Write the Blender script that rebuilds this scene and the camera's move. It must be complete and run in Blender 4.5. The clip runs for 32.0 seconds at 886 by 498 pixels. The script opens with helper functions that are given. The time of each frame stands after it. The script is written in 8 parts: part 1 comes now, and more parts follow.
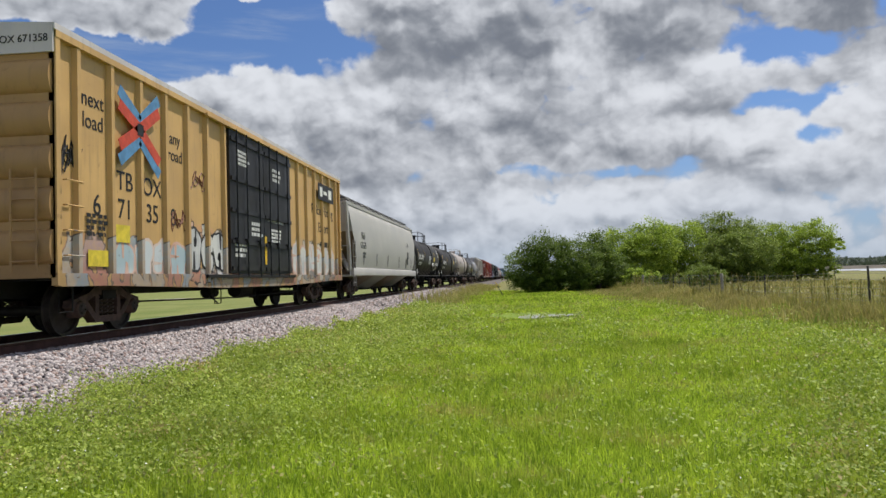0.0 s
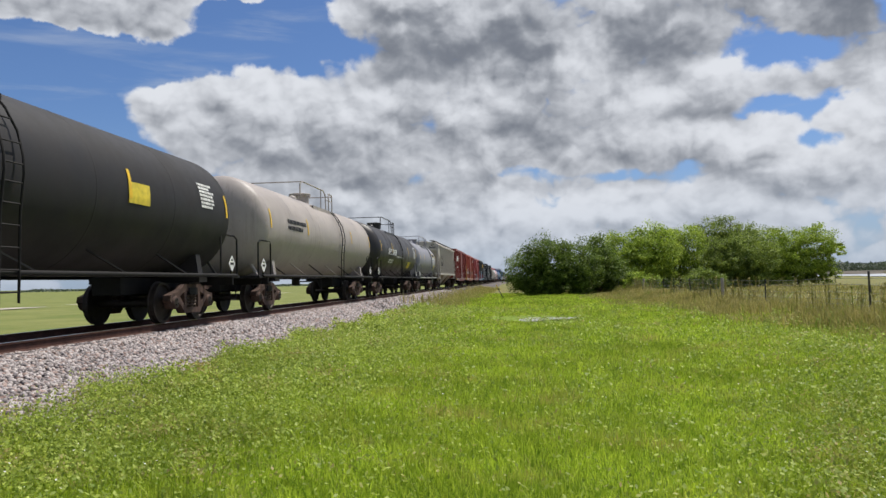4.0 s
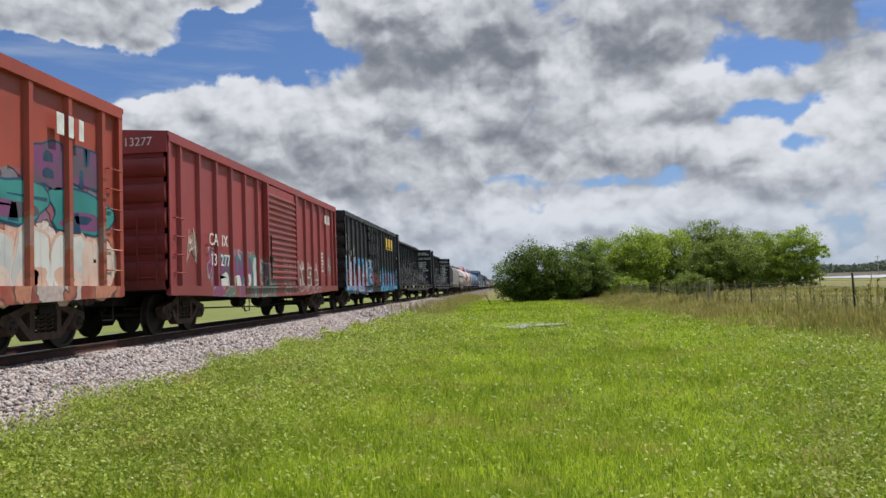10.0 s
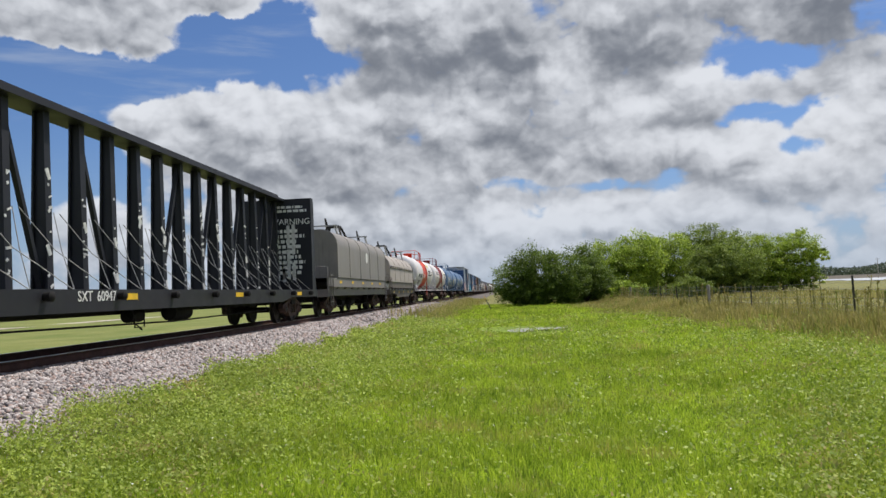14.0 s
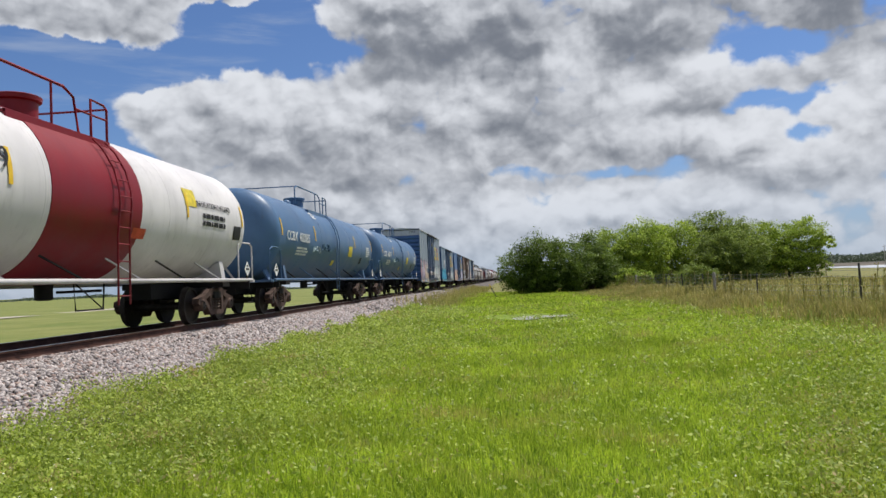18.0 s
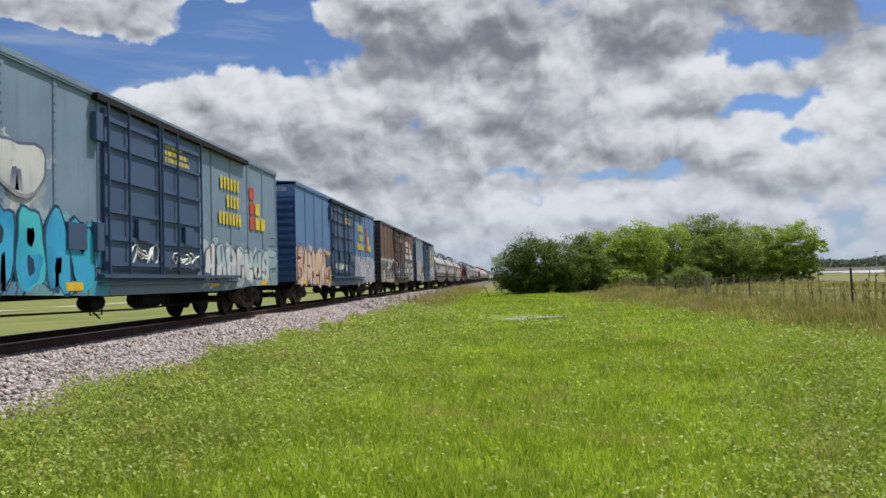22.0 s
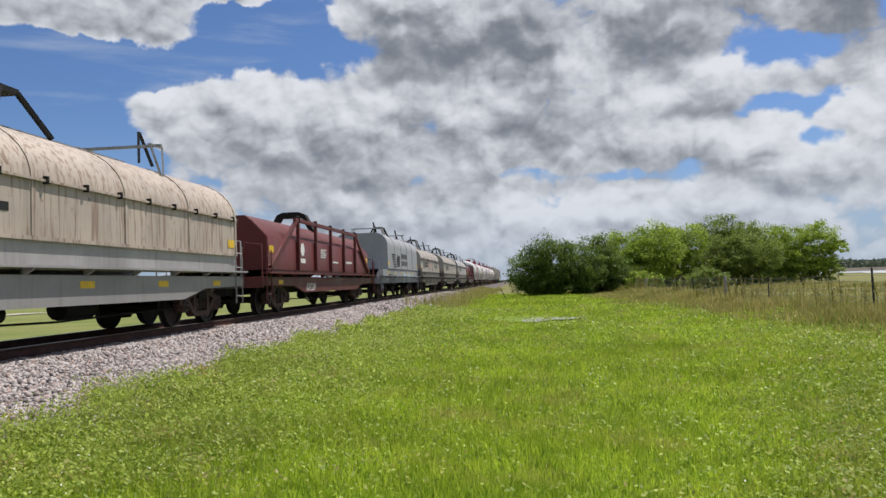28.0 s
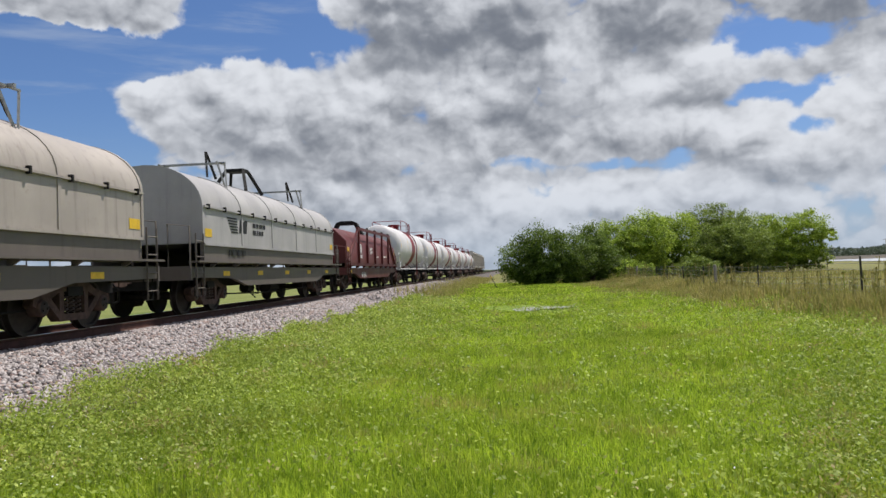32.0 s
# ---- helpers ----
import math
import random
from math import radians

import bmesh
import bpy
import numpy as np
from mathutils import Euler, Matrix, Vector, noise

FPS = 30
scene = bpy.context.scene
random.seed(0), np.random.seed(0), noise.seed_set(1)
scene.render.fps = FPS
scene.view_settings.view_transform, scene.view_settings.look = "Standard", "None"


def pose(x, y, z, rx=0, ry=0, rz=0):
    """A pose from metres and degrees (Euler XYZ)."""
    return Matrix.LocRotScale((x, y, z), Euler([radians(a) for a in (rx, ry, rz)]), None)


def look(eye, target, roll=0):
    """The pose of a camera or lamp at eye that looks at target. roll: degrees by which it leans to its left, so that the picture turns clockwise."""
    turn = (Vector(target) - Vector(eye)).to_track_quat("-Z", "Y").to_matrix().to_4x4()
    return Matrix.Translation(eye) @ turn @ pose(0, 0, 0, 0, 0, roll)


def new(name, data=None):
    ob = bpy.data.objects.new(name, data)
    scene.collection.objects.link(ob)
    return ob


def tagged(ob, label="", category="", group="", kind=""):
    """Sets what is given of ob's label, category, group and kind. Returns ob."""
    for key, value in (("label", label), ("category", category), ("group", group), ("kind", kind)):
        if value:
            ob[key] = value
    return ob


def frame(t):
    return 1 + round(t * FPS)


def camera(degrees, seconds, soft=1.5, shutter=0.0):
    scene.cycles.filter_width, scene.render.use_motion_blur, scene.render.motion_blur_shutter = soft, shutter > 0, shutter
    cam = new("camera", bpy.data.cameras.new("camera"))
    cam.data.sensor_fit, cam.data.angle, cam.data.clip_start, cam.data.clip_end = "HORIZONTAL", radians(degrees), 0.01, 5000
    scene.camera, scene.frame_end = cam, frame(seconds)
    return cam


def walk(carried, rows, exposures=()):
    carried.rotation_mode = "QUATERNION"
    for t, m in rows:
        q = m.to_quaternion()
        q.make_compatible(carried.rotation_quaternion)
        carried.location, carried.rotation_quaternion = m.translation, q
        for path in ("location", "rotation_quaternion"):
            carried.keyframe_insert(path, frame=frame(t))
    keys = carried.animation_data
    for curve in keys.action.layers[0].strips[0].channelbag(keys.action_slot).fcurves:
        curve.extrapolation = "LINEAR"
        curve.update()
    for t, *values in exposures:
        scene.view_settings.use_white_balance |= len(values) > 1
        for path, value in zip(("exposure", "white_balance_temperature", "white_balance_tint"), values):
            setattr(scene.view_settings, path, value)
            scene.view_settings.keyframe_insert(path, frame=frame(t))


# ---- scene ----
# One straight track along +y, left of the camera; a freight train rolls past towards the viewer.
EYE_Z = 1.6          # camera above the grass
RAIL_Z = 0.79        # rail head above the grass
TRACK_X = -8.684     # centre line of the track


def aim(yaw, pitch, roll):
    """Hand-held camera on one spot: turned left by yaw, up by pitch, rolled."""
    return pose(0, 0, EYE_Z, 90 + pitch, 0, yaw) @ pose(0, 0, 0, 0, 0, roll)


cam = camera(61.70, 32.0)
walk(cam, [
    (0.0, aim(5.675, 2.268, -1.711)),
    (0.5, aim(5.680, 2.345, -1.741)),
    (1.0, aim(5.723, 2.321, -1.781)),
    (1.5, aim(5.741, 2.248, -1.795)),
    (2.0, aim(5.720, 2.197, -1.757)),
    (2.5, aim(5.696, 2.180, -1.578)),
    (3.0, aim(5.683, 2.240, -1.403)),
    (3.5, aim(5.733, 2.344, -1.302)),
    (5.5, aim(5.582, 2.881, -1.231)),
    (6.0, aim(5.298, 3.128, -1.320)),
    (6.5, aim(5.001, 3.241, -1.353)),
    (7.0, aim(4.797, 3.318, -1.504)),
    (7.5, aim(4.669, 3.246, -1.470)),
    (8.0, aim(4.639, 3.221, -1.584)),
    (8.5, aim(4.600, 3.202, -1.727)),
    (9.0, aim(4.635, 3.168, -1.962)),
    (9.5, aim(4.682, 3.073, -2.027)),
    (10.0, aim(4.726, 3.006, -2.118)),
    (10.5, aim(4.795, 2.919, -2.168)),
    (11.0, aim(4.793, 2.955, -2.259)),
    (11.5, aim(4.746, 2.981, -2.026)),
    (12.0, aim(4.689, 3.129, -2.051)),
    (12.5, aim(4.693, 3.272, -2.022)),
    (13.0, aim(4.728, 3.369, -2.088)),
    (13.5, aim(4.713, 3.414, -2.247)),
    (14.0, aim(4.694, 3.345, -2.372)),
    (14.5, aim(4.677, 3.331, -2.561)),
    (16.5, aim(4.542, 3.017, -2.454)),
    (17.0, aim(4.494, 2.738, -2.251)),
    (17.5, aim(4.641, 2.553, -2.445)),
    (18.0, aim(5.131, 2.439, -2.461)),
    (18.5, aim(5.842, 2.327, -2.281)),
    (19.0, aim(6.465, 2.293, -2.227)),
    (19.5, aim(6.705, 2.305, -1.995)),
    (20.0, aim(6.426, 2.395, -1.747)),
    (20.5, aim(5.859, 2.603, -1.631)),
    (21.0, aim(5.265, 2.759, -1.653)),
    (21.5, aim(4.833, 2.721, -1.804)),
    (22.0, aim(4.665, 2.377, -1.693)),
    (22.5, aim(4.579, 2.036, -1.848)),
    (23.0, aim(4.573, 1.709, -1.701)),
    (23.5, aim(4.594, 1.635, -1.643)),
    (24.0, aim(4.640, 1.678, -1.487)),
    (24.5, aim(4.703, 1.828, -1.472)),
    (25.0, aim(4.822, 1.954, -1.367)),
    (25.5, aim(4.967, 2.092, -1.297)),
    (27.5, aim(5.757, 2.515, -1.914)),
    (28.0, aim(5.891, 2.543, -1.896)),
    (28.5, aim(5.889, 2.589, -1.921)),
    (29.0, aim(5.774, 2.550, -1.839)),
    (29.5, aim(5.609, 2.369, -1.801)),
    (30.0, aim(5.438, 2.135, -1.743)),
    (30.5, aim(5.313, 1.944, -1.886)),
    (31.0, aim(5.242, 1.791, -1.929)),
    (31.5, aim(5.209, 1.740, -2.017)),
    (32.0, aim(5.243, 1.721, -2.108)),
])

# ---- daylight ----
SUN_ELEV, SUN_AZ = 63.0, 44.0        # degrees; azimuth from +y towards +x
sun_data = bpy.data.lights.new("sun", "SUN")
sun_data.energy, sun_data.angle, sun_data.color = 5.0, radians(0.6), (1.0, 0.95, 0.87)
sun = new("sun", sun_data)
sun_dir = Vector((math.sin(radians(SUN_AZ)) * math.cos(radians(SUN_ELEV)),
                  math.cos(radians(SUN_AZ)) * math.cos(radians(SUN_ELEV)), math.sin(radians(SUN_ELEV))))
sun.matrix_world = look((0, 0, 60), Vector((0, 0, 60)) - sun_dir)
scene.view_settings.exposure = 0.0


class Nodes:
    """Short hand for a node tree."""

    def __init__(self, tree):
        self.t = tree
        tree.nodes.clear()

    def n(self, kind, **kw):
        node = self.t.nodes.new(kind)
        for k, v in kw.items():
            if k == "op":
                node.operation = v
            elif k == "blend":
                node.blend_type = v
            elif k == "clamp":
                node.use_clamp = v
            elif k == "dtype":
                node.data_type = v
            elif k == "feature":
                node.feature = v
        return node

    def put(self, node, slot, v):
        s = node.inputs[slot]
        if isinstance(v, bpy.types.NodeSocket):
            self.t.links.new(v, s)
        elif isinstance(v, tuple) and len(v) == 3 and s.type == "RGBA":
            s.default_value = (*v, 1)
        else:
            s.default_value = v

    def math(self, op, a, b=0.0, c=0.0, clamp=False):
        m = self.n("ShaderNodeMath", op=op, clamp=clamp)
        self.put(m, 0, a), self.put(m, 1, b), self.put(m, 2, c)
        return m.outputs[0]

    def vec(self, op, a, b=(0, 0, 0)):
        m = self.n("ShaderNodeVectorMath", op=op)
        self.put(m, 0, a), self.put(m, 1, b)
        return m.outputs["Value"] if op in ("DOT_PRODUCT", "LENGTH", "DISTANCE") else m.outputs[0]

    def mix(self, f, a, b, blend="MIX"):
        m = self.n("ShaderNodeMix", dtype="RGBA", blend=blend)
        self.put(m, 0, f), self.put(m, 6, a), self.put(m, 7, b)
        return m.outputs[2]

    def noise(self, vector, scale, detail=4.0, rough=0.55, warp=0.0):
        m = self.n("ShaderNodeTexNoise")
        self.put(m, "Vector", vector), self.put(m, "Scale", scale), self.put(m, "Detail", detail)
        self.put(m, "Roughness", rough), self.put(m, "Distortion", warp)
        return m.outputs[0]

    def cells(self, vector, scale, feature="F1", out="Distance"):
        m = self.n("ShaderNodeTexVoronoi", feature=feature)
        self.put(m, "Vector", vector), self.put(m, "Scale", scale)
        return m.outputs[out]

    def step(self, v, lo, hi, a=0.0, b=1.0):
        m = self.n("ShaderNodeMapRange")
        m.interpolation_type = "SMOOTHSTEP"
        for i, x in enumerate((v, lo, hi, a, b)):
            self.put(m, i, x)
        return m.outputs[0]

    def scaled(self, v, s):
        return self.vec("MULTIPLY", v, s)

    def bump(self, height, strength=0.3, dist=0.02):
        m = self.n("ShaderNodeBump")
        self.put(m, "Strength", strength), self.put(m, "Distance", dist), self.put(m, "Height", height)
        return m.outputs[0]


# Broken cumulus over a blue sky.
world = bpy.data.worlds.new("sky")
scene.world = world
world.use_nodes = True
w = Nodes(world.node_tree)
sky = w.n("ShaderNodeTexSky")
sky.sky_type, sky.sun_disc = "NISHITA", False
sky.sun_elevation, sky.sun_rotation = radians(SUN_ELEV), radians(SUN_AZ)
sky.dust_density, sky.ozone_density, sky.air_density = 0.6, 2.5, 1.0
way = w.n("ShaderNodeTexCoord").outputs["Generated"]
sep = w.n("ShaderNodeSeparateXYZ")
w.put(sep, 0, way)
up = sep.outputs[2]
flat_way = w.n("ShaderNodeCombineXYZ")       # bearing and height in radians
w.put(flat_way, 0, w.math("ARCTAN2", sep.outputs[0], sep.outputs[1]))
w.put(flat_way, 1, w.math("ARCSINE", up))
sky_way = flat_way.outputs[0]


def fluff(v, scale, detail, rough, out=0):
    """Plain two-dimensional noise."""
    m = w.n("ShaderNodeTexNoise")
    m.noise_dimensions = "2D"
    w.put(m, "Vector", v), w.put(m, "Scale", scale), w.put(m, "Detail", detail), w.put(m, "Roughness", rough)
    return m.outputs[out]


def heap(dx, dy):
    """Heaped cloud: soft banks with round domes of halving size on them, sampled dx, dy away."""
    p = w.vec("ADD", sky_way, (dx, dy, 0.0))
    q = w.vec("ADD", p, w.scaled(w.vec("SUBTRACT", fluff(p, 16.0, 4.0, 0.55, 1), (0.5, 0.5, 0.5)), (0.030, 0.024, 0.0)))
    total = w.math("MULTIPLY", w.math("SUBTRACT", fluff(w.scaled(q, (1.0, 1.3, 1.0)), 7.0, 8.0, 0.52), 0.5), 0.85)
    for scale, gain in ((10.0, 0.17), (21.0, 0.11), (44.0, 0.06), (90.0, 0.03)):
        m = w.n("ShaderNodeTexVoronoi", feature="SMOOTH_F1")
        m.voronoi_dimensions = "2D"
        w.put(m, "Vector", w.scaled(q, (1.0, 1.4, 1.0))), w.put(m, "Scale", scale), w.put(m, "Smoothness", 0.35)
        d = m.outputs["Distance"]
        total = w.math("ADD", total, w.math("MULTIPLY", w.math("SUBTRACT", 0.20, w.math("MULTIPLY", d, d)), gain * 2.2))
    return total


wander = w.vec("ADD", sky_way, w.scaled(w.vec("SUBTRACT", fluff(sky_way, 13.0, 5.0, 0.55, 1), (0.5, 0.5, 0.5)), (0.060, 0.045, 0.0)))


def spread(start, shapes):
    """Soft oval regions (bearing, height, half width, half height, gain) added to a starting value."""
    total = start
    for az, el, ra, re, gain in shapes:
        d = w.vec("LENGTH", w.scaled(w.vec("SUBTRACT", wander, (az, el, 0.0)), (1 / ra, 1 / re, 0.0)))
        total = w.math("ADD", total, w.step(d, 0.0, 1.6, gain, 0.0))
    return total


# the banks (positive) and the openings between them (negative)
BANKS = (
    (0.0, 0.211, 0.533, 0.251, 0.34), (-0.360, 0.322, 0.115, 0.044, -0.80), (-0.650, 0.200, 0.165, 0.095, -0.85), (-0.570, 0.278, 0.150, 0.032, -0.85), (-0.299, 0.350, 0.055, 0.038, -0.50),
    (-0.525, 0.336, 0.095, 0.036, 0.95), (-0.4, 0.372, 0.076, 0.016, 0.6), (0.350, 0.262, 0.062, 0.026, -0.36), (0.360, 0.204, 0.090, 0.018, -0.42),
    (0.377, 0.16, 0.037, 0.023, -0.5), (0.316, 0.286, 0.034, 0.027, -0.22), (0.43, 0.268, 0.061, 0.061, 0.2), (0.44, 0.183, 0.042, 0.046, 0.3),
    (0.006, 0.142, 0.060, 0.014, -0.26), (0.136, 0.133, 0.050, 0.010, -0.18), (0.035, 0.099, 0.034, 0.010, -0.16), (-0.258, 0.336, 0.03, 0.042, -0.12),
    (-0.40, 0.222, 0.085, 0.050, 0.42))
# grey undersides and deep hollows
HOLLOWS = (
    (0.40, 0.325, 0.12, 0.05, -0.22), (0.46, 0.24, 0.06, 0.06, -0.12), (-0.56, 0.32, 0.12, 0.02, -0.14),
    (-0.136, 0.302, 0.13, 0.05, -0.43), (0.026, 0.315, 0.072, 0.042, -0.47), (0.002, 0.283, 0.05, 0.02, -0.30), (0.182, 0.299, 0.08, 0.05, -0.47),
    (0.390, 0.303, 0.080, 0.045, -0.39), (-0.169, 0.189, 0.107, 0.03, -0.31), (0.023, 0.195, 0.053, 0.042, -0.36), (-0.094, 0.122, 0.091, 0.02, -0.29),
    (-0.238, 0.141, 0.13, 0.042, -0.26), (0.256, 0.211, 0.076, 0.026, -0.24), (0.399, 0.109, 0.168, 0.03, -0.14), (-0.341, 0.17, 0.091, 0.038, -0.12),
    (-0.156, 0.072, 0.183, 0.03, -0.19), (0.417, 0.248, 0.061, 0.034, -0.19))
# sunlit heads
HEADS = (
    (0.27, 0.10, 0.07, 0.022, 0.22), (0.39, 0.075, 0.09, 0.020, 0.20), (0.12, 0.075, 0.08, 0.018, 0.18), (-0.10, 0.085, 0.07, 0.016, 0.16),
    (-0.397, 0.26, 0.072, 0.034, 0.4), (-0.228, 0.302, 0.042, 0.034, 0.35), (-0.199, 0.234, 0.046, 0.024, 0.32), (-0.084, 0.232, 0.05, 0.023, 0.28),
    (0.093, 0.282, 0.038, 0.046, 0.42), (0.193, 0.221, 0.05, 0.023, 0.3), (-0.128, 0.151, 0.065, 0.03, 0.32), (-0.003, 0.093, 0.084, 0.026, 0.38),
    (0.285, 0.253, 0.05, 0.027, 0.4), (0.353, 0.317, 0.038, 0.03, 0.25), (0.436, 0.21, 0.03, 0.046, 0.3), (0.301, 0.176, 0.099, 0.02, 0.22),
    (0.412, 0.137, 0.091, 0.017, 0.35), (0.091, 0.091, 0.05, 0.024, 0.32), (-0.304, 0.264, 0.061, 0.03, 0.18), (-0.272, 0.367, 0.069, 0.023, 0.2))
here, sunward = heap(0.0, 0.0), heap(0.006, 0.016)
thick = w.math("ADD", spread(0.04, BANKS), here)
cover = w.step(thick, -0.07, 0.13)
relief = w.math("MULTIPLY", w.math("SUBTRACT", here, sunward), 1.55)
tone = w.math("ADD", spread(spread(0.60, HOLLOWS), HEADS), relief)
tone = w.math("ADD", tone, w.math("MULTIPLY", here, 0.60))
tone = w.math("ADD", tone, w.step(thick, 0.03, 0.30, 0.16, 0.0))
tone = w.step(tone, -0.17, 1.24)
cloud = w.mix(tone, (0.215, 0.238, 0.285), (0.86, 0.89, 0.95))
blue = w.scaled(sky.outputs[0], (0.070, 0.086, 0.114))
haze = w.step(up, 0.0, 0.22, 1.0, 0.0)
thin = w.mix(w.math("MULTIPLY", haze, 0.55), blue, (0.34, 0.47, 0.68))
streak = w.step(w.noise(w.scaled(way, (2, 2, 16)), 2.0, 5.0, 0.6, 0.3), 0.50, 0.80)
thin = w.mix(w.math("MULTIPLY", streak, 0.5), thin, (0.50, 0.58, 0.72))
whole = w.mix(w.math("MULTIPLY", cover, w.step(up, 0.0, 0.06, 0.6, 1.0)), thin, cloud)
whole = w.mix(w.math("MULTIPLY", w.step(up, 0.0, 0.16, 1.0, 0.0), 0.42), whole, (0.46, 0.56, 0.71))
bg = w.n("ShaderNodeBackground")
w.put(bg, "Color", whole), w.put(bg, "Strength", 0.86)
w.t.links.new(bg.outputs[0], w.n("ShaderNodeOutputWorld").inputs[0])


# ---- materials ----
def surface(name, build):
    """A node material; build(nodes, position) returns colour, roughness, metallic, normal, extra slots."""
    mat = bpy.data.materials.new(name)
    mat.use_nodes = True
    k = Nodes(mat.node_tree)
    pos = k.n("ShaderNodeTexCoord").outputs["Object"]
    got = build(k, pos)
    b = k.n("ShaderNodeBsdfPrincipled")
    for slot, v in got.items():
        if v is not None:
            k.put(b, slot, v)
    k.t.links.new(b.outputs[0], k.n("ShaderNodeOutputMaterial").inputs[0])
    return mat


def paint(name, rgb, rust=0.25, dirt=0.35, rough=0.5, metal=0.0, dark=(0.05, 0.04, 0.035), tags=None):
    """Weathered railway enamel: faded patches, streaks down the side, rust spots, road dirt low down; tags: sprayed areas."""

    def build(k, pos):
        sp = k.n("ShaderNodeSeparateXYZ")
        k.put(sp, 0, pos)
        fade = k.noise(pos, 0.7, 5.0, 0.6)
        col = k.mix(k.step(fade, 0.3, 0.75), rgb, tuple(min(1.0, c * 1.22 + 0.02 * min(1.0, c * 5)) for c in rgb))
        streak = k.noise(k.scaled(pos, (3.0, 3.0, 0.22)), 2.2, 6.0, 0.65)
        col = k.mix(k.math("MULTIPLY", k.step(streak, 0.50, 0.78), dirt), col, dark)
        if tags:
            col = spray(k, pos, sp, col, tags)
        spots = k.noise(pos, 5.0, 8.0, 0.7, 0.4)
        col = k.mix(k.math("MULTIPLY", k.step(spots, 0.60, 0.70), rust), col, (0.13, 0.055, 0.028))
        runs = k.noise(k.scaled(pos, (6.0, 6.0, 0.35)), 2.0, 4.0, 0.6)
        col = k.mix(k.math("MULTIPLY", k.step(runs, 0.62 if rust < 0.6 else 0.50, 0.80 if rust < 0.6 else 0.62), rust * 0.8), col, (0.16, 0.075, 0.04))
        grime = k.math("ADD", sp.outputs[2], k.math("MULTIPLY", fade, 0.9))
        col = k.mix(k.step(grime, 1.3, 2.3, dirt * 0.9 + 0.1, 0.0), col, (0.045, 0.038, 0.033))
        r = k.step(fade, 0.3, 0.8, rough - 0.08, rough + 0.18)
        h = k.noise(pos, 1.6, 3.0, 0.5)
        return {"Base Color": col, "Roughness": r, "Metallic": metal, "Specular IOR Level": 0.34, "Normal": k.bump(h, 0.25, 0.02)}

    return surface(name, build)


